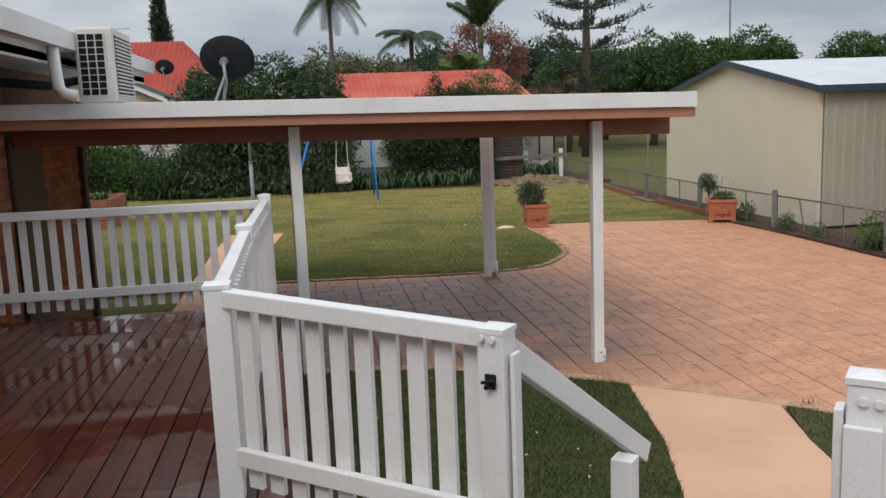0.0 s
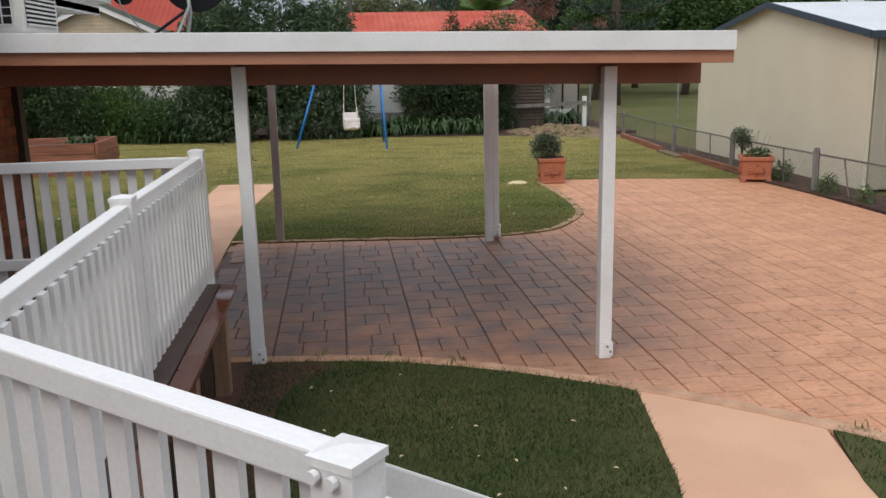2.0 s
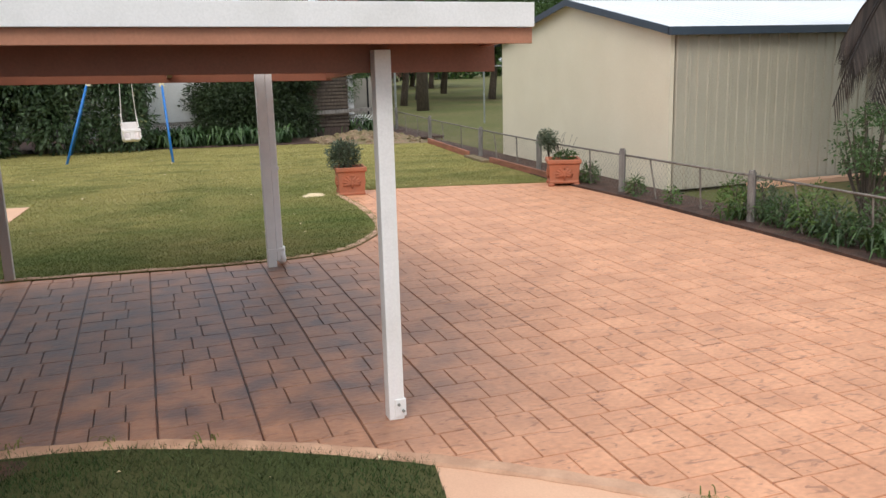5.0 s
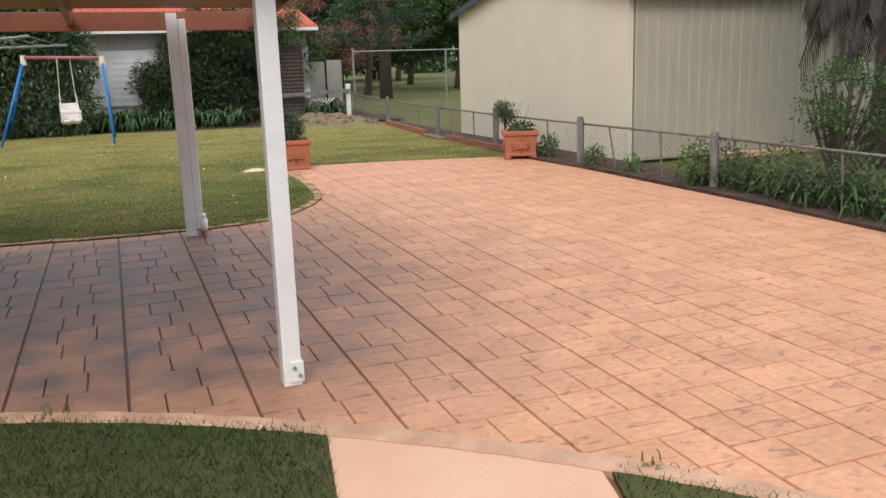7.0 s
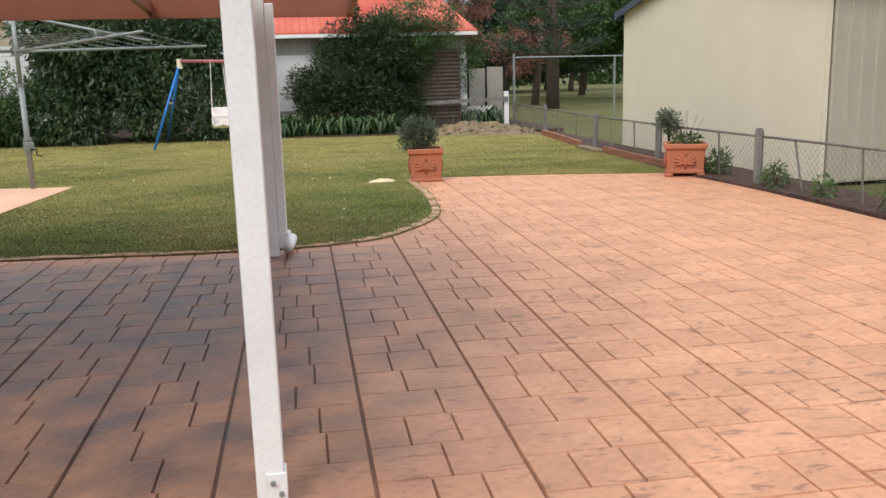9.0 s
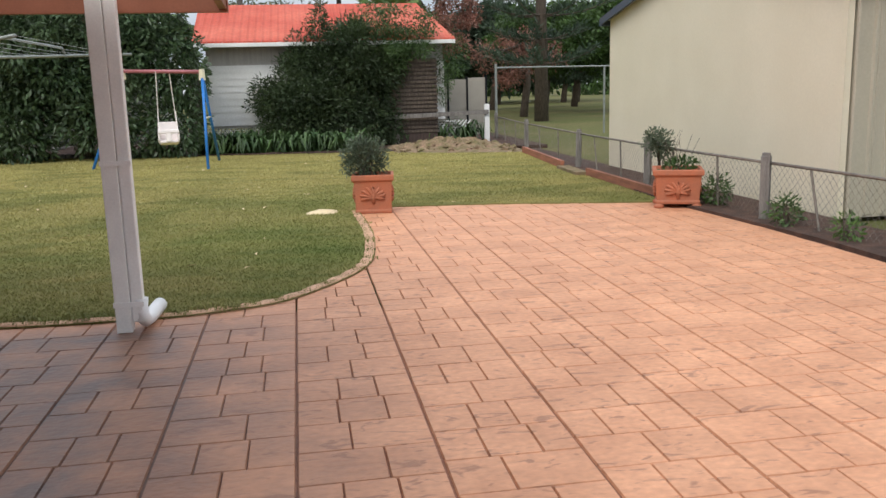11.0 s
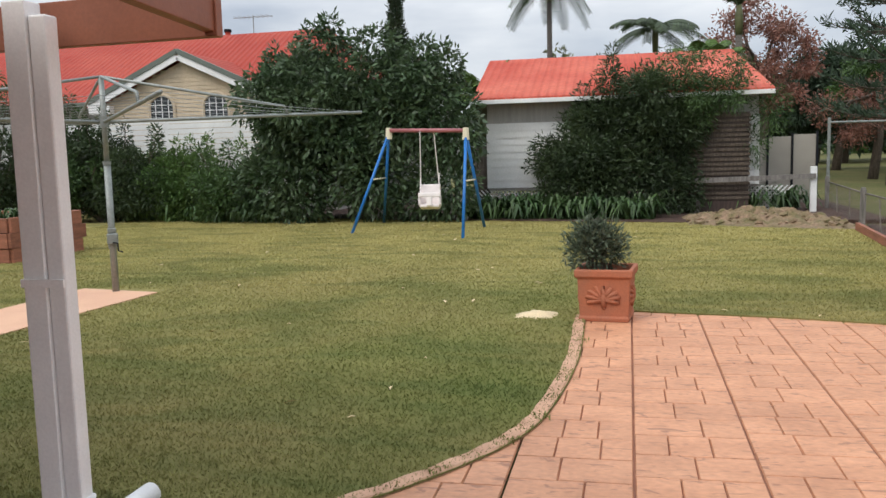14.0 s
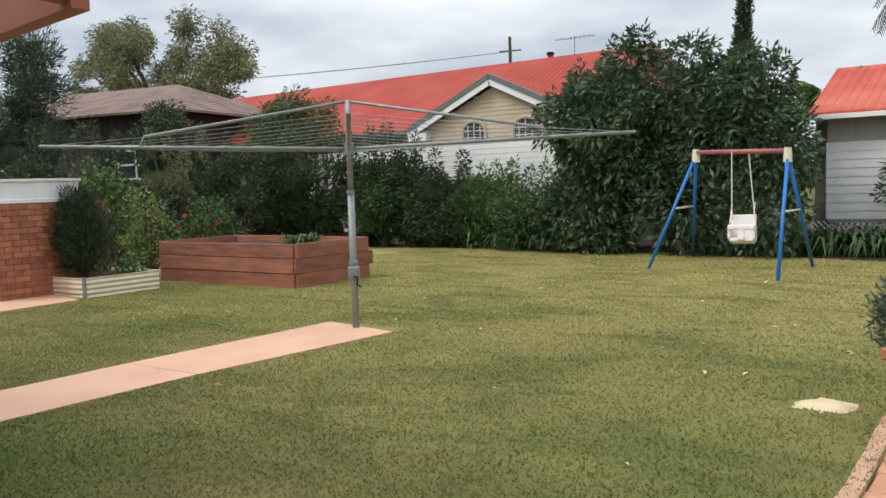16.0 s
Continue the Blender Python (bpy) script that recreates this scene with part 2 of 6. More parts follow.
M_PANEL = material("dark_brown_panel", (0.06, 0.032, 0.025), 0.5, vary=0.15, scale=5, fine=50, bump=0.05)
M_CASING = material("pale_grey_casing", (0.66, 0.64, 0.59), 0.5, vary=0.05, scale=6, bump=0.03)
M_EARTH = material("red_brown_earth", (0.13, 0.058, 0.035), 0.95, vary=0.35, scale=6, fine=50, bump=0.9, second=(0.075, 0.045, 0.03))
M_SAND = material("pale_sand", (0.74, 0.59, 0.37), 0.95, vary=0.15, scale=9, fine=120, bump=0.6)
M_TERRA = material("terracotta", (0.43, 0.135, 0.065), 0.75, vary=0.12, scale=7, fine=70, bump=0.2, second=(0.36, 0.13, 0.07))
M_BLUE = material("blue_steel", (0.014, 0.165, 0.50), 0.4, vary=0.1, scale=8, bump=0.03)
M_REDSTEEL = material("faded_red_steel", (0.38, 0.12, 0.13), 0.45, vary=0.15, scale=8, bump=0.03)
M_CREAMPL = material("cream_plastic", (0.74, 0.66, 0.48), 0.45, vary=0.05, scale=8, bump=0.03)
M_WHITEPL = material("white_plastic", (0.80, 0.73, 0.70), 0.4, vary=0.05, scale=8, bump=0.03)
M_GALV = material("galvanised_steel", (0.30, 0.32, 0.30), 0.5, 0.4, vary=0.15, scale=12, bump=0.05)
M_WIRE = material("wire", (0.30, 0.31, 0.30), 0.5, 0.5, vary=0.1, scale=12, bump=0)
M_RUST = material("weathered_mesh", (0.23, 0.20, 0.17), 0.7, 0.3, vary=0.25, scale=14, bump=0)
M_GREYWOOD = material("weathered_timber", (0.24, 0.22, 0.20), 0.9, vary=0.3, scale=6, fine=50, bump=0.4, stretch=(4, 4, 0.6))
M_SLEEPER = material("red_sleeper", (0.33, 0.125, 0.072), 0.75, vary=0.25, scale=3, fine=40, bump=0.3, stretch=(0.7, 0.7, 5), obj_random=0.15)
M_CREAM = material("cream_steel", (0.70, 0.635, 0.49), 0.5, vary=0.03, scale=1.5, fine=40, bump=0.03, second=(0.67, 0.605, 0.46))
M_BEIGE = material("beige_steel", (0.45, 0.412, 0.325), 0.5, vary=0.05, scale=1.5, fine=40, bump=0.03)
M_SLATE = material("slate_blue_trim", (0.045, 0.065, 0.09), 0.45, vary=0.08, scale=4, bump=0.03)
M_ZINC = ribbed(material("zinc_roof", (0.66, 0.68, 0.70), 0.4, vary=0.06, scale=1, fine=20, bump=0), 0.38, 0, 0.02)
M_REDROOF = ribbed(material("red_roof", (0.34, 0.05, 0.034), 0.7, vary=0.14, scale=0.8, fine=20, bump=0, second=(0.40, 0.075, 0.05), spec=0.15), 0.36, 0, 0.03)
M_REDROOF2 = ribbed(material("faded_red_roof", (0.45, 0.075, 0.048), 0.7, vary=0.12, scale=0.8, fine=12, bump=0, second=(0.58, 0.15, 0.10), spec=0.15), 0.36, 0, 0.03)
M_BROWNROOF = ribbed(material("brown_roof", (0.27, 0.185, 0.145), 0.7, spec=0.2, vary=0.25, scale=1.5, fine=20, bump=0), 0.7, 0, 0.09)
M_DARKWALL = ribbed(material("dark_brown_wall", (0.035, 0.028, 0.026), 0.7, vary=0.15, scale=1.5, fine=20, bump=0), 0.5, 0, 0.02)
M_BOARD = material("white_weatherboard", (0.78, 0.78, 0.76), 0.6, vary=0.08, scale=1.5, fine=30, bump=0.1)
M_GREYBOARD = material("grey_board", (0.42, 0.40, 0.37), 0.6, vary=0.12, scale=1.5, fine=30, bump=0.1, stretch=(8, 1, 0.5))
M_BLOND = material("blond_brick", (0.60, 0.49, 0.35), 0.85, vary=0.12, scale=3, fine=30, bump=0.2)
M_GREENTRIM = material("grey_green_trim", (0.13, 0.15, 0.125), 0.5, vary=0.08, scale=4, bump=0.03)
M_GLASS = material("dark_window_glass", (0.03, 0.035, 0.04), 0.3, vary=0.1, scale=4, bump=0)
M_FENCEGREY = material("tan_steel_fence", (0.36, 0.33, 0.28), 0.6, vary=0.08, scale=2, bump=0.03)
M_TRUNK = material("bark", (0.13, 0.10, 0.075), 0.9, vary=0.3, scale=8, fine=40, bump=0.8, stretch=(3, 3, 0.7))
M_PALMTRUNK = material("palm_trunk", (0.12, 0.105, 0.09), 0.9, vary=0.2, scale=4, fine=20, bump=0.5, stretch=(0.6, 0.6, 5))


def leaf_material(name, color, second, island=0.45, rough=0.5, tr=0.25):
    return material(name, color, rough, vary=0.2, scale=1.1, fine=5, bump=0, second=second, island=island, spec=0.35, translucent=tr)


L_DARK = leaf_material("dark_glossy_leaf", (0.05, 0.088, 0.038), (0.085, 0.125, 0.06), rough=0.38)
L_MID = leaf_material("green_leaf", (0.075, 0.13, 0.038), (0.046, 0.09, 0.028))
L_BRIGHT = leaf_material("bright_green_leaf", (0.12, 0.19, 0.045), (0.07, 0.13, 0.035))
L_FOREST = leaf_material("park_tree_leaf", (0.075, 0.135, 0.032), (0.045, 0.085, 0.025))
L_OLIVE = leaf_material("olive_grey_leaf", (0.17, 0.18, 0.085), (0.10, 0.115, 0.055))
L_GUM = leaf_material("gum_leaf", (0.25, 0.25, 0.12), (0.15, 0.16, 0.08))
L_SHADY = leaf_material("shaded_shrub_leaf", (0.058, 0.085, 0.035), (0.035, 0.056, 0.024))
L_LAV = leaf_material("grey_green_leaf", (0.135, 0.165, 0.105), (0.08, 0.105, 0.065))
L_RED = leaf_material("russet_leaf", (0.33, 0.15, 0.11), (0.21, 0.11, 0.08))
L_PINE = leaf_material("pine_needles", (0.055, 0.085, 0.05), (0.035, 0.06, 0.035))
L_CONIFER = leaf_material("conifer_foliage", (0.035, 0.055, 0.03), (0.05, 0.07, 0.035))
L_STRAP = leaf_material("strap_leaf", (0.045, 0.095, 0.03), (0.075, 0.12, 0.04), rough=0.4)
L_DEAD = leaf_material("dead_palm_frond", (0.075, 0.05, 0.036), (0.045, 0.032, 0.025))
L_YELLOW = leaf_material("yellow_green_leaf", (0.20, 0.24, 0.06), (0.10, 0.145, 0.04))
L_FLOWER = leaf_material("red_petals", (0.5, 0.05, 0.02), (0.4, 0.03, 0.02))


# ---- mesh helpers ----
class Build:
    """Gathers vertices and faces for one mesh."""

    def __init__(self):
        self.v, self.f = [], []

    def add(self, verts, faces):
        k = len(self.v)
        self.v += [tuple(p) for p in verts]
        self.f += [tuple(i + k for i in f) for f in faces]
        return self

    def box(self, x0, x1, y0, y1, z0, z1, m=None):
        vs = [Vector((x, y, z)) for z in (z0, z1) for y in (y0, y1) for x in (x0, x1)]
        if m is not None:
            vs = [m @ p for p in vs]
        return self.add(vs, [(0, 2, 3, 1), (4, 5, 7, 6), (0, 1, 5, 4), (2, 6, 7, 3), (0, 4, 6, 2), (1, 3, 7, 5)])

    def beam(self, a, b, w, h, up=(0, 0, 1)):
        """A square bar from a to b, w across and h in the up direction."""
        a, b, up = Vector(a), Vector(b), Vector(up)
        d = (b - a).normalized()
        s = d.cross(up).normalized() * w / 2
        u = s.cross(d).normalized() * h / 2
        vs = [p + i * s + j * u for p in (a, b) for j in (-1, 1) for i in (-1, 1)]
        return self.add(vs, [(0, 1, 3, 2), (4, 6, 7, 5), (0, 4, 5, 1), (2, 3, 7, 6), (0, 2, 6, 4), (1, 5, 7, 3)])

    def tube(self, pts, radii, sides=8):
        pts = [Vector(p) for p in pts]
        if isinstance(radii, (int, float)):
            radii = [radii] * len(pts)
        k = len(self.v)
        for i, p in enumerate(pts):
            d = (pts[min(i + 1, len(pts) - 1)] - pts[max(i - 1, 0)]).normalized()
            s = d.cross(Vector((0.31, 0.17, 0.93)) if abs(d.z) < 0.95 else Vector((1, 0, 0))).normalized()
            u = s.cross(d)
            for j in range(sides):
                a = 2 * math.pi * j / sides
                self.v.append(tuple(p + radii[i] * (math.cos(a) * s + math.sin(a) * u)))
        for i in range(len(pts) - 1):
            for j in range(sides):
                q, r = k + i * sides + j, k + i * sides + (j + 1) % sides
                self.f.append((q, r, r + sides, q + sides))
        self.f.append(tuple(range(k, k + sides))[::-1])
        self.f.append(tuple(range(k + (len(pts) - 1) * sides, k + len(pts) * sides)))
        return self

    def prism(self, outline, z0, z1):
        n = len(outline)
        k = len(self.v)
        self.v += [(x, y, z0) for x, y in outline] + [(x, y, z1) for x, y in outline]
        self.f.append(tuple(range(k + n, k + 2 * n)))
        self.f.append(tuple(range(k, k + n))[::-1])
        for i in range(n):
            j = (i + 1) % n
            self.f.append((k + i, k + j, k + n + j, k + n + i))
        return self

    def mesh(self, name, mat, smooth=False):
        me = bpy.data.meshes.new(name)
        me.from_pydata(self.v, [], self.f)
        me.materials.append(mat)
        bm = bmesh.new()
        bm.from_mesh(me)
        bmesh.ops.recalc_face_normals(bm, faces=bm.faces)
        bm.to_mesh(me)
        bm.free()
        if smooth:
            me.polygons.foreach_set("use_smooth", [True] * len(me.polygons))
        me.update()
        return me

    def make(self, name, mat, parent=None, bevel=0.0, smooth=False):
        ob = new(name, self.mesh(name, mat, smooth))
        if parent is not None:
            ob.parent = parent
            ob.matrix_parent_inverse = Matrix.Translation(parent.location).inverted()
        if bevel:
            mod = ob.modifiers.new("bevel", "BEVEL")
            mod.width, mod.segments, mod.limit_method = bevel, 2, "ANGLE"
        return ob


def thing(name, at, label, category, group="", kind=""):
    ob = new(name)
    ob.location = at
    ob.empty_display_size = 0.1
    return tagged(ob, label, category, group, kind)


rng = np.random.default_rng(7)


def leaf_mesh(name, centres, length, width, mat, droop=0.3, out=None):
    """One mesh of many small folded leaves, four corners each."""
    c = np.asarray(centres, float)
    n = len(c)
    d = rng.normal(size=(n, 3))
    if out is not None:
        d = d * 0.6 + np.asarray(out) * 1.0
    d[:, 2] -= droop
    d /= np.linalg.norm(d, axis=1)[:, None] + 1e-9
    s = np.cross(d, rng.normal(size=(n, 3)))
    s /= np.linalg.norm(s, axis=1)[:, None] + 1e-9
    nrm = np.cross(d, s)
    ln = length * rng.uniform(0.6, 1.35, (n, 1))
    wd = width * rng.uniform(0.7, 1.3, (n, 1))
    v = np.stack([c, c + d * ln * 0.5 + s * wd * 0.5 + nrm * wd * 0.12, c + d * ln, c + d * ln * 0.5 - s * wd * 0.5 + nrm * wd * 0.12], 1).reshape(-1, 3)
    me = bpy.data.meshes.new(name)
    idx = np.arange(4 * n)
    me.vertices.add(4 * n)
    me.vertices.foreach_set("co", v.ravel())
    me.loops.add(4 * n)
    me.loops.foreach_set("vertex_index", idx)
    me.polygons.add(n)
    me.polygons.foreach_set("loop_start", idx[::4])
    me.materials.append(mat)
    me.update(calc_edges=True)
    return me


def clumps(blobs, per_area, shell=0.45, rough=0.25):
    """Points scattered through the outer part of uneven ellipsoids, denser on top."""
    pts, outs = [], []
    for x, y, z, rx, ry, rz in blobs:
        n = int(per_area * (rx * ry + ry * rz + rx * rz) * 1.4)
        d = rng.normal(size=(n, 3))
        d /= np.linalg.norm(d, axis=1)[:, None]
        r = 1 - shell * rng.random(n) ** 1.5
        wob = np.array([noise.noise(Vector((x, y, z)) + Vector(q) * 2.3) for q in d])
        r = r * (1 + rough * 1.6 * wob)
        pts.append(np.array([x, y, z]) + d * r[:, None] * [rx, ry, rz])
        outs.append(d)
    p, o = np.concatenate(pts), np.concatenate(outs)
    keep = p[:, 2] > 0.03
    return p[keep], o[keep]


def split_blobs(x, y, z, rx, ry, rz, count, size, seed):
    """A crown's uneven clumps, set through its ellipsoid."""
    r = random.Random(seed)
    made = []
    while len(made) < count:
        q = Vector((r.uniform(-1, 1), r.uniform(-1, 1), r.uniform(-1, 1)))
        if 0.25 < q.length < 1:
            k = size * r.uniform(0.6, 1.25)
            made.append((x + q.x * rx, y + q.y * ry, max(z + q.z * rz, 0.25), k * r.uniform(0.8, 1.3), k * r.uniform(0.8, 1.3), k * r.uniform(0.6, 1.0)))
    return made


def tree(name, label, category, at, trunk, crown, leaf, length, width, per_area, mat_bark=M_TRUNK, group="", droop=0.3, shell=0.5):
    """A tapered trunk with limbs that reach into the crown's clumps, and the leaves."""
    base = Vector(at)
    ob = thing(name, base, label, category, group)
    b = Build()
    height, radius = trunk
    top = base + Vector((0.05 * height, 0.03 * height, height))
    b.tube([base + Vector((0, 0, -0.05)), base.lerp(top, 0.5) + Vector((0.04 * height, 0, 0)), top], [radius, radius * 0.8, radius * 0.55])
    for q in crown[:: max(1, len(crown) // 9)]:
        tip = Vector(q[:3])
        start = base.lerp(top, 0.55 + 0.45 * ((q[0] * 7.3) % 1))
        b.tube([start, start.lerp(tip, 0.5) + Vector((0, 0, 0.08 * height)), tip], [radius * 0.5, radius * 0.3, radius * 0.1], 5)
    b.make("trunk", mat_bark, ob, smooth=True)
    p, o = clumps(crown, per_area, shell)
    f = new("foliage", leaf_mesh("foliage", p - np.array(base), length, width, leaf, droop, o))
    f.parent = ob
    return ob


def bush(name, label, at, blobs, leaf, length, width, per_area, group="", droop=0.1, category="shrub", shell=0.5):
    ob = thing(name, at, label, category, group)
    b = Build()
    r = random.Random(int(abs(at[0] * 31 + at[1] * 17)))
    for q in blobs:
        for _ in range(2):
            b.tube([(at[0] + r.uniform(-0.1, 0.1) * q[3], at[1] + r.uniform(-0.1, 0.1), at[2] - 0.02), ((at[0] + q[0]) / 2, (at[1] + q[1]) / 2, q[2] * 0.5), (q[0] + r.uniform(-0.3, 0.3) * q[3], q[1], q[2] + q[5] * 0.4)], [0.02 + 0.012 * q[3], 0.015, 0.006], 5)
    b.make("stems", M_TRUNK, ob)
    p, o = clumps(blobs, per_area, shell)
    f = new("foliage", leaf_mesh("foliage", p - np.array(at), length, width, leaf, droop, o))
    f.parent = ob
    return ob


def straps(b, x, y, z, n, length, r, spread=0.5, width=0.022):
    """Arching strap leaves from one root."""
    for _ in range(n):
        a = r.uniform(0, 2 * math.pi)
        d = Vector((math.cos(a), math.sin(a), 0))
        s = Vector((-d.y, d.x, 0)) * width
        ln = length * r.uniform(0.6, 1.2)
        k = spread * r.uniform(0.4, 1.3)
        p0 = Vector((x + r.uniform(-0.06, 0.06), y + r.uniform(-0.06, 0.06), z))
        p1 = p0 + d * ln * 0.3 * k + Vector((0, 0, ln * 0.55))
        p2 = p0 + d * ln * 0.8 * k + Vector((0, 0, ln * (0.85 - 0.3 * k)))
        p3 = p0 + d * ln * 1.25 * k + Vector((0, 0, ln * (0.75 - 0.75 * k)))
        b.add([p0 - s, p0 + s, p1 - s, p1 + s, p2 - s * 0.8, p2 + s * 0.8, p3], [(0, 1, 3, 2), (2, 3, 5, 4), (4, 5, 6)])


# ---- the ground ----
g = Build()
g.box(-600, 600, -200, 900, -0.5, -0.05)
tagged(g.make("ground", M_GROUND), "mown park grass reaching to the distance", "ground", kind="structure")


def smooth_line(pts, steps=8):
    """A rounded line through the given points."""
    out = []
    for i in range(len(pts) - 1):
        p = [np.array(pts[max(0, min(len(pts) - 1, i + k))], float) for k in (-1, 0, 1, 2)]
        for s in range(steps):
            t = s / steps
            out.append(tuple(0.5 * (2 * p[1] + (p[2] - p[0]) * t + (2 * p[0] - 5 * p[1] + 4 * p[2] - p[3]) * t * t + (3 * p[1] - p[0] - 3 * p[2] + p[3]) * t ** 3)))
    return out + [tuple(pts[-1])]


KERB_FRONT = smooth_line([(-0.7, 7.42), (0.0, 7.33), (0.8, 7.2), (1.6, 6.87), (2.27, 6.46), (2.86, 6.02), (3.3, 5.62), (3.68, 5.22), (4.05, 4.75), (4.6, 3.9)])
LOBE = smooth_line([(-0.85, 11.62), (0.4, 11.5), (1.6, 11.36), (2.45, 11.36), (2.85, 11.44), (3.2, 11.6), (3.57, 12.07), (3.82, 12.55), (3.94, 13.1), (4.02, 14.2), (4.0, 15.45), (4.0, 15.75)])
FAR_EDGE = [(4.0, 16.06), (5.6, 15.8), (7.4, 15.3), (7.55, 15.2)]
LAWN_BACK = LOBE + FAR_EDGE + [(7.62, 17.0), (7.75, 20), (8.0, 23.2), (7.6, 24.0), (5.3, 24.9), (1.6, 25.7), (-2.7, 26.9), (-6.7, 28.6), (-11, 29.5), (-16, 27.5), (-15, 22.6), (-12, 19.5), (-6.3, 16.4), (-5.6, 12), (-4, 9.2), (-0.86, 9.0)]
LAWN_FRONT = [(p[0] - 0.0, p[1] - 0.09) for p in KERB_FRONT if -0.2 < p[0] < 2.36] + [(2.39, 6.3), (2.18, 5.06), (1.96, 4.29), (1.75, 3.7), (1.3, 3.1), (-0.22, 3.0), (-0.22, 7.25)]
LAWN_SIDE = [(p[0], p[1] - 0.09) for p in KERB_FRONT if p[0] > 3.28] + [(5.2, 2.5), (5.2, 0.5), (2.4, 1.6), (2.8, 3.6), (3.03, 4.5), (3.1, 4.9)]


def inside(x, y, poly):
    hit = False
    n = len(poly)
    for i in range(n):
        (x0, y0), (x1, y1) = poly[i], poly[i - 1]
        if (y0 > y) != (y1 > y) and x < (x1 - x0) * (y - y0) / (y1 - y0) + x0:
            hit = not hit
    return hit


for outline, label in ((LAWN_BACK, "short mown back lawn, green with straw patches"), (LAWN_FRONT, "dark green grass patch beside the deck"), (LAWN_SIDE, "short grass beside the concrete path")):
    tagged(Build().prism(outline, -0.04, 0.012).make("lawn", M_LAWN if outline is LAWN_BACK else M_LAWN_SHADED), label, "lawn", kind="structure")
tagged(Build().prism([(2.39, 6.32), (2.18, 5.06), (1.96, 4.29), (1.75, 3.7), (1.2, 3.0), (2.1, 2.0), (2.8, 3.6), (3.03, 4.5), (3.09, 4.84), (3.28, 5.6), (2.9, 5.95)], -0.04, 0.006).make("path", M_PATH), "smooth salmon concrete path from deck stairs", "path", kind="structure")
for x0, x1, x2, x3, y0, y1 in ((-1.72, -0.84, -1.72, -0.86, 9.0, 11.85), (-1.72, -0.86, -1.74, -0.82, 11.86, 14.4), (-1.74, -0.82, -1.66, -0.62, 14.41, 16.85)):
    tagged(Build().prism([(x0, y0), (x1, y0), (x3, y1 - 0.2 * (y1 > 16)), (x2, y1)], -0.04, 0.022).make("path", M_PATH), "salmon concrete path leading to the clothes hoist", "path", kind="structure")
tagged(Build().prism([(-2.33, 6.2), (-0.86, 6.9), (-0.86, 8.99), (-2.33, 8.99)], -0.04, 0.022).make("path", M_PATH), "salmon concrete path beside the house", "path", kind="structure")
tagged(Build().prism([(-10, 15.0), (-6.2, 15.4), (-6.3, 16.75), (-6.9, 16.9), (-10, 17.2)], -0.04, 0.03).make("path", M_PATH), "salmon concrete apron beside brick wall", "path", kind="structure")


def kerb(line, width, height, side, name, label):
    b = Build()
    ring = []
    for i, p in enumerate(line):
        q, r = line[max(i - 1, 0)], line[min(i + 1, len(line) - 1)]
        d = Vector((r[0] - q[0], r[1] - q[1])).normalized()
        nrm = Vector((-d.y, d.x)) * side
        w = 0.004 * math.sin(i * 1.7)
        ring.append([(p[0] + nrm.x * a, p[1] + nrm.y * a, z) for a, z in ((0, -0.04), (0, height - 0.012), (0.012, height + w), (width - 0.012, height + w), (width + w, height - 0.012), (width, -0.04))])
    k = len(ring[0])
    b.v = [p for r in ring for p in r]
    b.f = [(i * k + j, i * k + j + 1, (i + 1) * k + j + 1, (i + 1) * k + j) for i in range(len(ring) - 1) for j in range(k - 1)]
    b.f += [tuple(range(k)), tuple(range((len(ring) - 1) * k, len(ring) * k))[::-1]]
    return tagged(b.make(name, M_KERB), label, "kerb", kind="structure")


kerb(KERB_FRONT, 0.11, 0.022, -1, "kerb", "curved salmon concrete edging strip")
kerb(LOBE, 0.10, 0.018, 1, "kerb", "curved pale concrete lawn edging")
# garden bed along the fence
tagged(Build().prism([(7.55, 15.3), (7.74, 12.5), (7.7, 10), (7.62, 8), (7.5, 3), (7.5, -4), (8.5, -4), (8.5, 24), (8.3, 24), (7.75, 20), (7.64, 17)], -0.045, 0.03).make("garden_bed", M_SOIL), "dark soil strip beneath the wire fence", "garden bed", kind="structure")
tagged(Build().prism([(1.6, 25.6), (-2.7, 26.8), (-6.7, 28.5), (-11, 29.4), (-16, 27.4), (-20, 27), (-20, 36), (9, 36), (9, 25), (5.3, 24.8)], -0.045, 0.03).make("garden_bed", M_SOIL), "dark mulched bed under the back shrubs", "garden bed", kind="structure")
tagged(Build().prism(smooth_line([(-0.3, 3.0), (0.12, 3.0), (0.1, 4.2), (0.06, 5), (0.12, 5.6), (0.05, 6.2), (0.14, 6.7), (0.4, 7.04), (0.3, 7.14), (-0.1, 7.2), (-0.5, 7.3), (-0.6, 6.0), (-0.6, 3.0)], 4), -0.045, 0.015).make("garden_bed", M_EARTH), "bare brown soil strip against the deck", "garden bed", kind="structure")

# dirt mound at the back
b = Build()
N = 44
for j in range(N + 1):
    for i in range(N + 1):
        u, v = i / N * 2 - 1, j / N * 2 - 1
        h = max(0, 1 - u * u) * max(0, 1 - v * v) * (0.10 + 0.34 * abs(noise.noise(Vector((u * 5, v * 4, 2)))) + 0.10 * abs(noise.noise(Vector((u * 17, v * 15, 4)))))
        b.v.append((6.75 + u * 1.45, 25.0 + v * 1.35 - u * 0.6, 0.0 + h))
b.f = [(j * (N + 1) + i, j * (N + 1) + i + 1, (j + 1) * (N + 1) + i + 1, (j + 1) * (N + 1) + i) for j in range(N) for i in range(N)]
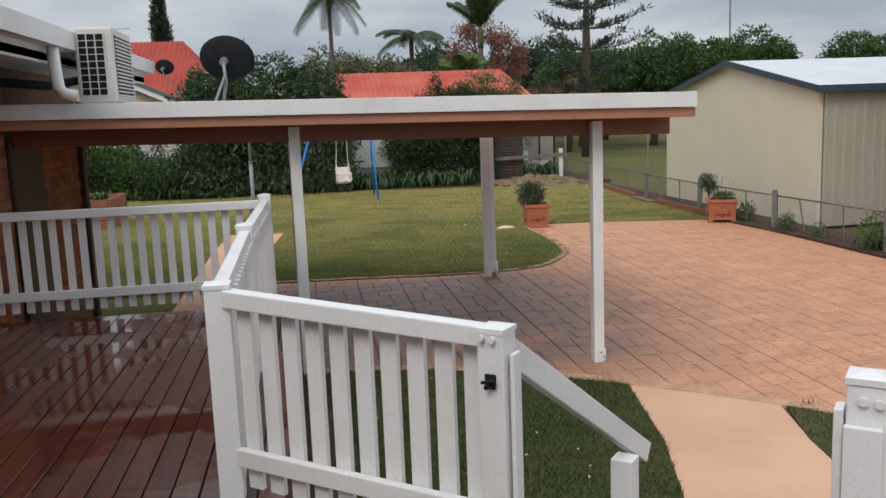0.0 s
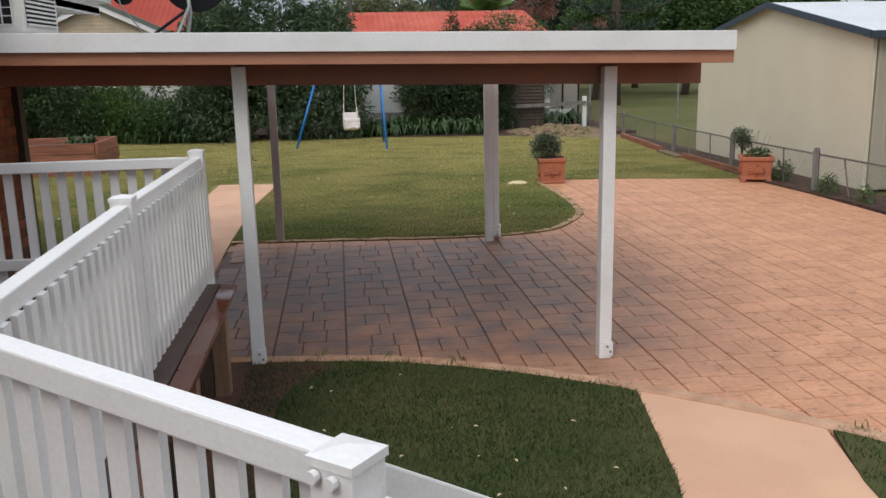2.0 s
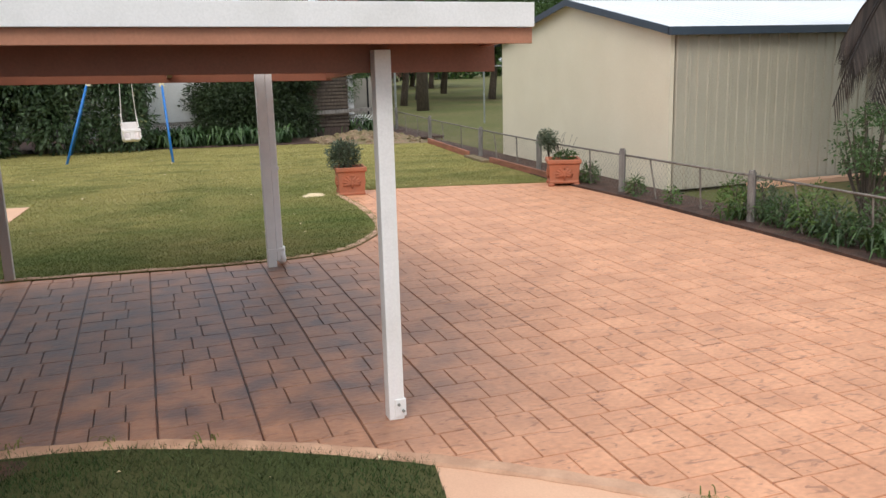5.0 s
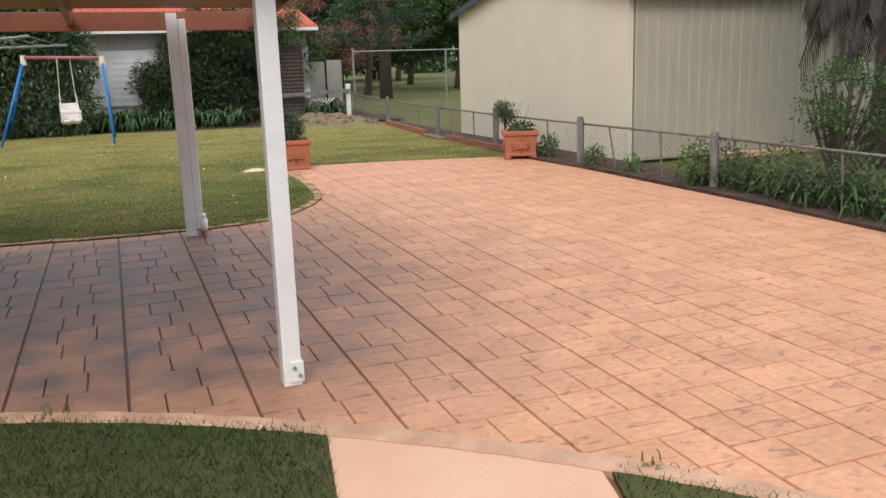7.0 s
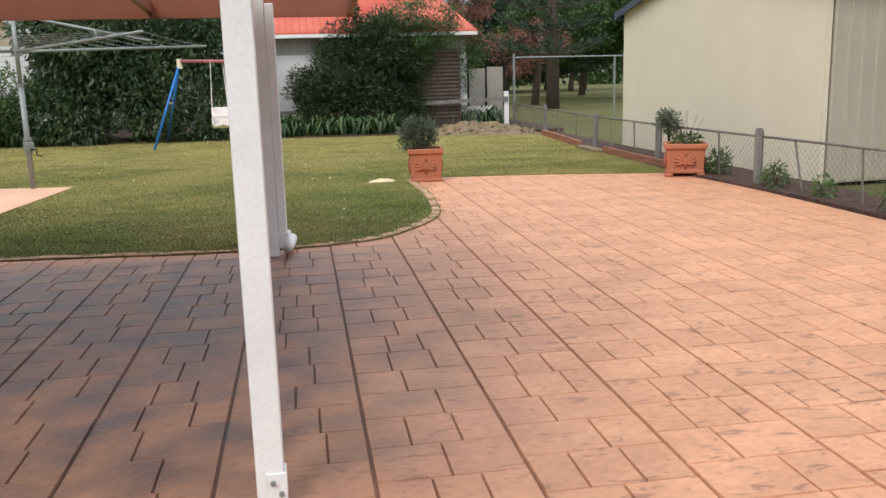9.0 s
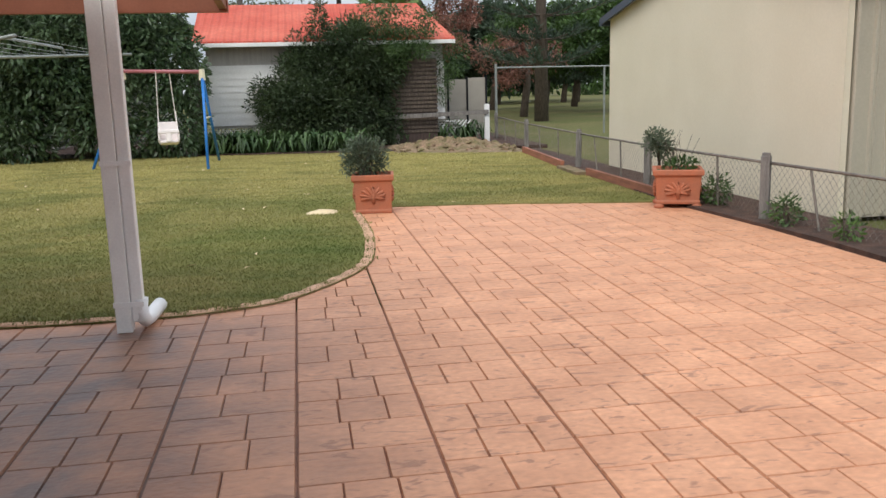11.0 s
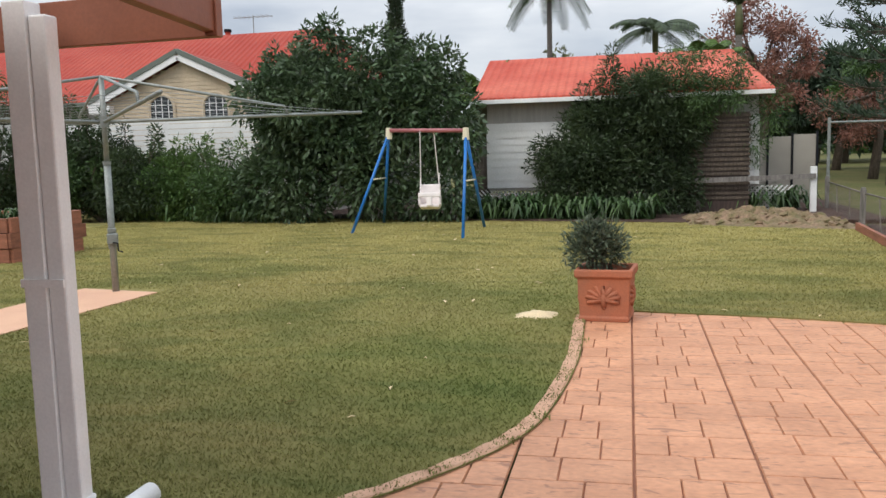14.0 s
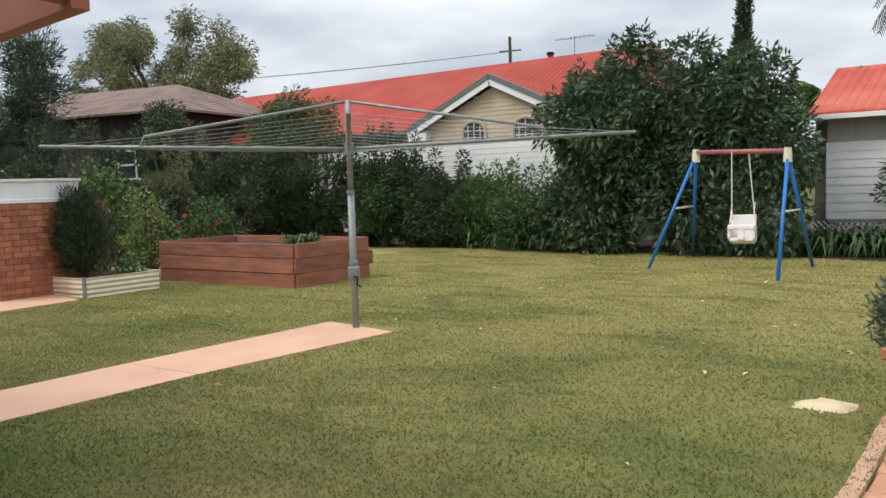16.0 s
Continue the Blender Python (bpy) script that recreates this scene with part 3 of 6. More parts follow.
tagged(b.make("dirt_mound", M_DIRT), "low mound of bare brown dirt and dry grass", "mound", kind="structure")
rub = Build()
r = random.Random(61)
for i in range(130):
    u, v = r.uniform(-0.9, 0.9), r.uniform(-0.85, 0.75)
    m = pose(6.75 + u * 1.45, 25.0 + v * 1.35 - u * 0.6, 0.02 + 0.16 * max(0, 1 - u * u) * max(0, 1 - v * v), r.uniform(-30, 30), r.uniform(-30, 30), r.uniform(0, 360))
    k = r.uniform(0.015, 0.05)
    rub.box(-k * 1.5, k * 1.5, -k, k, -k * 0.6, k * 0.6, m)
tagged(rub.make("rubble", M_DIRT, None, 0.004), "broken stones and clods on a dirt mound", "rubble", kind="stuff")
# heap of sand on the lawn
b = Build()
for j in range(13):
    for i in range(21):
        a, r = 2 * math.pi * i / 20, j / 12
        rr = r * (0.15 + 0.11 * noise.noise(Vector((math.cos(a) * 2, math.sin(a) * 2, 5))) + 0.07 * noise.noise(Vector((math.cos(a) * 6, math.sin(a) * 6, 3))))
        b.v.append((3.57 + 1.25 * rr * math.cos(a), 15.72 + 1.15 * rr * math.sin(a), 0.012 + 0.035 * (1 - r * r) + 0.01 * abs(noise.noise(Vector((rr * 20, a * 3, 1)))) * (1 - r)))
b.f = [(j * 21 + i, j * 21 + i + 1, (j + 1) * 21 + i + 1, (j + 1) * 21 + i) for j in range(12) for i in range(20)]
tagged(b.make("sand_heap", M_SAND, smooth=True), "small flat heap of pale sand on grass", "sand")

# ---- the deck ----
DECK = 0.75
RAIL = 1.60
A, B, C, D, MID = (-0.375, 3.2), (0.52, 2.46), (-0.38, 6.78), (1.29, 1.79), (-0.40, 4.93)
LEFT = (-2.50, 6.76)
edge = lambda x: 6.73 if x < -0.28 else 3.2 - 0.795 * (x + 0.41) + 0.1
deck = tagged(Build().prism([(-2.4, -3), (2.3, -3), (2.3, edge(2.3) - 0.06), (-0.27, edge(-0.26) - 0.06), (-0.30, 6.70), (-2.4, 6.70)], DECK - 0.16, DECK - 0.03).make("deck", M_LEDGE), "wet reddish-brown hardwood deck with dark joists", "deck", kind="structure")


def railing_bay(a, b, n, label, low=0.93, stub=0.80, half=0.027):
    """Handrail, bottom rail and flat balusters between two posts, as a thing of its own."""
    a, b = Vector((*a, 0)), Vector((*b, 0))
    ob = thing("railing", (*(a.lerp(b, 0.5)).xy, DECK), label, "railing", "white railings round the deck")
    d = (b - a).normalized()
    s = Vector((-d.y, d.x, 0))
    a2, b2 = a + d * 0.045, b - d * 0.045
    Build().beam(a2 + Vector((0, 0, RAIL - 0.055)), b2 + Vector((0, 0, RAIL - (0.085 if b.x > 0.4 else 0.055))), 0.06, 0.066).make("handrail", M_WHITE, ob, 0.006)
    Build().beam(a2 + Vector((0, 0, low)), b2 + Vector((0, 0, low)), 0.035, 0.07).make("bottom_rail", M_WHITE, ob, 0.005)
    me = None
    step = (b2 - a2).length / n
    ang = math.atan2(d.y, d.x)
    for i in range(n):
        p = a2 + d * step * (i + 0.5) + s * 0.035
        if me is None:
            me = Build().box(-half, half, -0.010, 0.010, stub - RAIL, -0.085).mesh("baluster", M_WHITE)
        q = new("baluster", me)
        q.parent = ob
        q.matrix_basis = Matrix.Translation(p + Vector((0, 0, RAIL)) - ob.location) @ pose(0, 0, 0, 0, 0, math.degrees(ang))
    return ob


def railing_post(p, ang, size, top, label, bottom=DECK):
    ob = thing("railing_post", (*p, bottom), label, "post", "white posts round the deck")
    m = pose(p[0], p[1], 0, 0, 0, ang)
    k = size / 2
    Build().box(-k, k, -k, k, bottom, top - 0.025, m).make("shaft", M_WHITE, ob, 0.004)
    c = Build()
    vs = [m @ Vector((x * k * 1.08, y * k * 1.08, z)) for z in (top - 0.028, top - 0.012) for x, y in ((-1, -1), (1, -1), (1, 1), (-1, 1))] + [m @ Vector((0, 0, top))]
    c.add(vs, [(0, 1, 5, 4), (1, 2, 6, 5), (2, 3, 7, 6), (3, 0, 4, 7), (4, 5, 8), (5, 6, 8), (6, 7, 8), (7, 4, 8), (3, 2, 1, 0)])
    c.make("cap", M_WHITE, ob)
    return ob


AB = math.degrees(math.atan2(B[1] - A[1], B[0] - A[0]))
railing_post(A, 0, 0.092, RAIL + 0.01, "thick white timber post at the deck corner")
post_b = railing_post(B, AB, 0.088, RAIL - 0.04, "white timber gate post with rusty latch")
post_d = railing_post(D, AB, 0.095, RAIL - 0.055, "white timber gate post with painted bolts")
railing_post(C, 0, 0.09, RAIL + 0.03, "white timber post at the far deck corner", 0.56)
railing_post(MID, 0, 0.09, RAIL + 0.02, "white timber post in the deck railing")
railing_bay(A, B, 10, "white painted picket railing beside the stairs", half=0.033)
railing_bay(MID, A, 16, "white painted picket railing along the deck")
railing_bay(C, MID, 17, "white painted picket railing along the deck")
railing_bay(LEFT, C, 19, "white painted picket railing across the deck end")
railing_bay(D, (2.3, 0.9), 12, "white painted picket railing beyond the gate")
# latch, bolts and stop strips on the gate posts
mb = pose(B[0], B[1], 0, 0, 0, AB)
lt = Build()
lt.box(-0.014, 0.02, -0.056, -0.045, 1.365, 1.41, mb)
lt.tube([mb @ Vector((-0.022, -0.064, 1.385)), mb @ Vector((0.026, -0.066, 1.395))], 0.006)
lt.tube([mb @ Vector((0.0, -0.055, 1.375)), mb @ Vector((0.0, -0.078, 1.375))], 0.008)
lt.make("latch", M_DARK, post_b, 0.002)
for px, pz in ((-0.025, 1.52), (0.012, 1.518)):
    Build().tube([mb @ Vector((px, -0.05, pz)), mb @ Vector((px, -0.062, pz))], 0.011, 10).make("bolt", M_WHITE, post_b)
Build().box(0.053, 0.068, -0.02, 0.03, 0.78, 1.47, mb).make("stop_strip", M_WHITE, post_b, 0.003)
md = pose(D[0], D[1], 0, 0, 0, AB)
Build().box(-0.075, -0.053, -0.045, 0.02, 0.78, 1.45, md).make("stop_strip", M_WHITE, post_d, 0.003)
Build().box(-0.05, 0.035, -0.075, -0.053, 0.78, 1.42, md).make("gate_plate", M_WHITE, post_d, 0.003)
for px, pz in ((-0.01, 1.48), (0.025, 1.478)):
    Build().tube([md @ Vector((px, -0.05, pz)), md @ Vector((px, -0.062, pz))], 0.011, 10).make("bolt", M_WHITE, post_d)
# the stairs
sd = Vector((0.62, 0.785, 0)).normalized()
ss = Vector((sd.y, -sd.x, 0))
stair = thing("stairs", (1.2, 2.5, 0), "brown timber steps down from the deck", "stairs")
mid0 = Vector((0.9, 2.14, 0)) + sd * 0.1
for i in range(3):
    z = DECK - 0.1875 * (i + 1)
    c = mid0 + sd * (0.14 + 0.28 * i)
    Build().beam(c - ss * 0.42 + Vector((0, 0, z - 0.02)), c + ss * 0.42 + Vector((0, 0, z - 0.02)), 0.27, 0.04).make("tread", M_LEDGE, stair, 0.004)
for k in (-0.45, 0.45):
    Build().beam(mid0 + ss * k + Vector((0, 0, DECK - 0.14)), mid0 + ss * k + sd * 0.98 + Vector((0, 0, 0.1)), 0.04, 0.2).make("stringer", M_WHITE, stair, 0.004)
hr = thing("stair_handrail", (1.05, 3.0, 0), "white sloping handrail beside the deck stairs", "handrail")
h0, h1 = Vector((*B, 0)) + sd * 0.05 + Vector((0, 0, 1.465)), Vector((1.33, 3.30, 0.73))
Build().beam(h0, h1, 0.045, 0.085).make("rail", M_WHITE, hr, 0.005)
Build().beam(h0 + Vector((0, 0, -0.62)), h1 + Vector((-0.12, -0.15, -0.42)), 0.035, 0.085).make("lower_rail", M_WHITE, hr, 0.005)
Build().box(-0.045, 0.045, -0.045, 0.045, 0, 0.80, pose(1.17, 3.11, 0, 0, 0, AB)).make("newel", M_WHITE, hr, 0.005)
# outside of the deck: ledge fascia, skirt slats and stumps
skirt = thing("deck_skirt", (-0.3, 5, 0), "brown timber fascia with slatted skirt below deck", "deck skirt")
Build().box(-2.4, -0.30, 6.702, 6.732, DECK - 0.17, DECK - 0.035).make("fascia", M_TIMBER, skirt, 0.004)
Build().box(-0.285, -0.255, 3.02, 6.73, DECK - 0.17, DECK - 0.035).make("fascia", M_TIMBER, skirt, 0.004)
for y in (3.2, 4.35, 5.5, 6.66):
    Build().box(-0.36, -0.26, y - 0.05, y + 0.05, -0.02, DECK - 0.17).make("stump", M_TIMBER, skirt, 0.005)
sl = Build().box(-0.008, 0.008, -0.022, 0.022, 0, DECK - 0.14).mesh("slat", M_LEDGE)
for i in range(52):
    q = new("slat", sl)
    q.parent = skirt
    q.location = (-0.07, 3.05 + i * 0.073 - 5, 0.0)

# ---- the house on the left ----
HX = -2.46
wall = tagged(Build().box(HX - 0.25, HX, -6, 9.62, 0, 2.72).make("wall_house", M_BRICKWALL), "shaded red brick house wall", "wall", kind="structure")
tagged(Build().box(HX - 8, HX - 0.25, 9.37, 9.62, 0, 2.72).make("wall_house_end", M_BRICKWALL), "red brick house end wall", "wall", kind="structure")
tagged(Build().box(HX - 0.02, HX + 0.06, 9.6, 9.72, 0, 2.15).make("corner_trim", M_LEDGE), "dark timber corner post of the house", "trim", kind="structure")
# Added dark panel standing for a dark stretch of wall; no door known.
tagged(Build().box(HX + 0.004, HX + 0.05, 7.45, 8.25, 0.05, 2.1).make("wall_dark_panel", M_PANEL, None, 0.01), "dark brown upright panel on the brick wall", "door", kind="structure")
tagged(Build().box(HX - 8, -1.95, -6, 11.0, 2.70, 2.76).make("soffit", M_WHITE), "white painted eave lining", "eave", kind="structure")
gt = Build()
gt.box(-1.98, -1.95, -6, 11.0, 2.68, 2.86)
gt.box(-1.95, -1.83, -6, 11.02, 2.80, 2.84)
gt.box(-1.85, -1.82, -6, 11.02, 2.80, 2.95)
gt.box(-1.95, -1.82, 11.0, 11.02, 2.80, 2.95)
tagged(gt.make("gutter", M_WHITE, None, 0.004), "white metal gutter and fascia along the house", "gutter", kind="structure")
tagged(Build().add([(-1.95, -6, 2.93), (-1.95, 11, 2.93), (-6.5, 11, 4.2), (-6.5, -6, 4.2), (-1.95, -6, 2.89), (-1.95, 11, 2.89), (-6.5, 11, 4.15), (-6.5, -6, 4.15)], [(0, 1, 2, 3), (4, 7, 6, 5), (0, 4, 5, 1), (1, 5, 6, 2), (3, 2, 6, 7), (0, 3, 7, 4)]).make("roof_house", M_SHEET), "pale ribbed metal house roof", "roof", kind="structure")
dp = thing("downpipe", (-1.9, 6.9, 2.3), "white bent downpipe from the house gutter", "downpipe")
Build().tube([(-1.88, 6.95, 2.83), (-1.87, 6.95, 2.62), (-1.86, 6.95, 2.50), (-1.83, 6.97, 2.45), (-1.75, 7.0, 2.43)], 0.045, 10).make("pipe", M_WHITE, dp, smooth=True)
Build().tube([(-2.3, 6.9, 2.55), (-2.0, 7.2, 2.52), (-1.78, 7.7, 2.6)], 0.035, 8).make("lagging", M_DARK, dp, smooth=True)

# ---- the carport ----
zr = lambda x, y: 2.27 - 0.023 * (x - 3.05) - 0.05 * (y - 6.6)
fy = lambda x: 6.6 + (2.37 - x) * 0.113
by = lambda x: 11.25 + (2.37 - x) * 0.16
XL, XR = -2.43, 3.06
roof = thing("carport_roof", (0.4, 9, 2.1), "flat carport roof with white gutter and salmon fascia", "carport roof")
q = [(XL, fy(XL)), (XR, fy(XR)), (XR, by(XR) - 0.5), (XL, by(XL) - 0.5)]
Build().add([(x, y, zr(x, y)) for x, y in q] + [(x, y, zr(x, y) - 0.03) for x, y in q], [(0, 1, 2, 3), (7, 6, 5, 4), (0, 4, 5, 1), (1, 5, 6, 2), (2, 6, 7, 3), (3, 7, 4, 0)]).make("sheeting", M_SHEET, roof)


lq = [(XL, fy(XL) + 0.05), (XR - 0.05, fy(XR) + 0.05), (XR - 0.05, by(XR) - 0.51), (XL, by(XL) - 0.51)]
Build().add([(x, y, zr(x, y) - 0.034) for x, y in lq] + [(x, y, zr(x, y) - 0.05) for x, y in lq], [(0, 1, 2, 3), (7, 6, 5, 4), (0, 4, 5, 1), (1, 5, 6, 2), (2, 6, 7, 3), (3, 7, 4, 0)]).make("lining", M_BEAM, roof)


def strip(x0, x1, line, top, bottom, thick, mat, name, bevel=0.003):
    vs = []
    for x in (x0, x1):
        y = line(x)
        z = zr(x, fy(x)) if line is not by else zr(x, by(x))
        vs += [(x, y, z + top), (x, y + thick, z + top), (x, y + thick, z + bottom), (x, y, z + bottom)]
    return Build().add(vs, [(0, 1, 2, 3), (4, 7, 6, 5), (0, 4, 5, 1), (1, 5, 6, 2), (2, 6, 7, 3), (3, 7, 4, 0)]).make(name, mat, roof, bevel)


strip(XL, XR, lambda x: fy(x) - 0.03, 0.015, -0.105, 0.03, M_WHITE, "gutter")
strip(XL, XR, fy, -0.107, -0.185, 0.035, M_SALMON, "fascia")
strip(XL, XR - 0.04, lambda x: fy(x) + 0.40, -0.04, -0.325, 0.06, M_BEAM, "front_beam")
strip(XL, XR - 0.07, by, -0.02, -0.185, 0.045, M_BEAM, "rear_beam")
strip(XL, XR - 0.5, lambda x: by(x) - 0.55, -0.04, -0.2, 0.05, M_BEAM, "rafter_beam")
for x in (XR - 0.125, 1.4, -0.3, -1.8):
    y0, y1 = fy(x) + (0.04 if x > 2.9 else 0.47), by(x) - 0.003
    zz = -0.17 if x > 2.9 else -0.14
    vs = [(x + dx, y, zr(x, y) + dz) for y in (y0, y1) for dx, dz in ((0, -0.053), (0.045, -0.053), (0.045, zz), (0, zz))]
    Build().add(vs, [(0, 1, 2, 3), (4, 7, 6, 5), (0, 4, 5, 1), (1, 5, 6, 2), (2, 6, 7, 3), (3, 7, 4, 0)]).make("side_beam" if x > 2.9 else "rafter", M_BEAM, roof, 0.003)


def carport_post(x, y, top, mat, label, foot):
    ob = thing("carport_post", (x, y, 0), label, "post", "posts of the carport")
    Build().box(x - 0.045, x + 0.045, y - 0.045, y + 0.045, 0.0, top).make("shaft", mat, ob, 0.004)
    if foot:
        Build().box(x - 0.012, x + 0.055, y - 0.053, y - 0.045, 0.02, 0.125).make("foot_plate", M_WHITE, ob, 0.003)
        Build().box(x + 0.0452, x + 0.053, y - 0.044, y + 0.03, 0.02, 0.125).make("foot_plate", M_WHITE, ob, 0.003)
        for dx, dz in ((0.01, 0.095), (0.035, 0.055)):
            Build().tube([(x + dx, y - 0.05, dz), (x + dx, y - 0.066, dz)], 0.009, 8).make("bolt", M_GALV, ob)
    return ob


carport_post(2.37, 6.94, 2.08, M_WHITE, "white painted timber carport post with bolted foot", True)
carport_post(-0.13, 7.23, 2.13, M_WHITE, "white painted timber carport post with bolted foot", True)
rear = carport_post(2.26, 11.12, 2.01, M_POST, "pale painted carport post with downpipe", False)
carport_post(-0.25, 11.62, 1.97, M_TAUPE, "grey-brown painted carport post", False)
Build().box(2.308, 2.378, 11.085, 11.155, 0.06, 1.96).make("downpipe", M_POST, rear, 0.008)
Build().tube([(2.36, 11.12, 0.2), (2.36, 11.12, 0.085), (2.37, 11.17, 0.055), (2.38, 11.26, 0.05), (2.405, 11.50, 0.065)], 0.045, 12).make("pipe_elbow", M_WHITE, rear, smooth=True)
for z in (0.16, 1.0):
    Build().box(2.21, 2.385, 11.065, 11.073, z, z + 0.03).make("strap", M_POST, rear)

# air conditioner and dishes on the roof
zac = zr(-1.6, 7.7)
ac = thing("air_conditioner", (-1.63, 7.8, zac), "cream outdoor air conditioner unit on carport roof", "air conditioner")
X0, X1, Y0, Y1, Z0, Z1 = -1.83, -1.53, 7.4, 8.12, zac + 0.06, zac + 0.66
Build().box(X0, X1, Y0, Y1, Z0, Z1).make("casing", M_CASING, ac, 0.015)
# Flat dark sheet for the black coil and shade behind the end grille.
Build().box(X0 + 0.03, X1 - 0.07, Y0 - 0.004, Y0 + 0.002, Z0 + 0.06, Z1 - 0.05).make("coil_dark_sheet", M_DARK, ac)
gr = Build()
for i in range(4):
    x = X0 + 0.03 + i * (X1 - X0 - 0.10) / 3
    gr.box(x - 0.004, x + 0.004, Y0 - 0.014, Y0 - 0.003, Z0 + 0.05, Z1 - 0.045)
for i in range(10):
    z = Z0 + 0.06 + i * (Z1 - Z0 - 0.11) / 9
    gr.box(X0 + 0.025, X1 - 0.065, Y0 - 0.013, Y0 - 0.004, z - 0.003, z + 0.003)
gr.make("end_grille", M_CASING, ac)
# Shaded hollow behind the fan louvres, imitated by a thin dark plate.
Build().box(X1 - 0.002, X1 + 0.004, Y0 + 0.05, Y1 - 0.05, Z0 + 0.06, Z1 - 0.06).make("fan_dark_sheet", M_DARK, ac)
gr = Build()
for i in range(17):
    z = Z0 + 0.06 + i * (Z1 - Z0 - 0.12) / 16
    gr.box(X1 + 0.004, X1 + 0.014, Y0 + 0.045, Y1 - 0.045, z - 0.007, z + 0.007)
gr.make("fan_grille", M_CASING, ac)
for y in (Y0 + 0.1, Y1 - 0.1):
    Build().box(X0 - 0.02, X1 + 0.02, y - 0.03, y + 0.03, zac - 0.03, Z0).make("foot", M_DARK, ac)


def dish(x, y, z, r, label, foot):
    ob = thing("satellite_dish", (foot[0], foot[1], foot[2]), label, "satellite dish", "dishes above the roof")
    b = Build()
    n, k = 24, 6
    ax = Vector((0.25, 0.9, 0.35)).normalized()
    s = ax.cross(Vector((0, 0, 1))).normalized()
    u = s.cross(ax)
    for th in (0, -0.012):
        for j in range(k + 1):
            q = j / k * r
            for i in range(n):
                a = 2 * math.pi * i / n
                b.v.append(tuple(Vector((x, y, z)) + s * q * math.cos(a) * 1.02 + u * q * math.sin(a) * 0.82 + ax * (q * q / r * 0.28 + th)))
    for o in (0, (k + 1) * n):
        b.f += [(o + j * n + i, o + j * n + (i + 1) % n, o + (j + 1) * n + (i + 1) % n, o + (j + 1) * n + i) for j in range(k) for i in range(n)]
    o, e = k * n, (2 * k + 1) * n
    b.f += [(o + i, o + (i + 1) % n, e + (i + 1) % n, e + i) for i in range(n)]
    b.make("reflector", M_DARK, ob, smooth=True)
    back = Vector((x, y, z)) - ax * 0.06
    Build().tube([back - ax * 0.02, back + ax * 0.1], r * 0.14, 8).make("mount", M_GALV, ob)
    Build().tube([back, (back.x + 0.02, back.y - 0.03, z - 0.75 * r), foot], r * 0.06, 8).make("mast", M_GALV, ob, smooth=True)
    return ob


d1 = dish(-0.95, 10.7, 2.92, 0.335, "dark grey satellite dish on a galvanised mast", (-1.06, 10.68, zr(-1.06, 10.68) - 0.01))
Build().tube([(-0.96, 10.62, 2.72), (-1.75, 10.6, zr(-1.75, 10.6))], 0.016, 6).make("brace", M_DARK, d1)
Build().tube([(-0.95, 10.62, 2.75), (-1.15, 10.2, zr(-1.15, 10.2))], 0.016, 6).make("brace", M_GALV, d1)
d2 = dish(-1.7, 10.95, 2.87, 0.115, "small dark satellite dish on a thin arm", (-1.3, 11.2, zr(-1.3, 11.2) - 0.01))


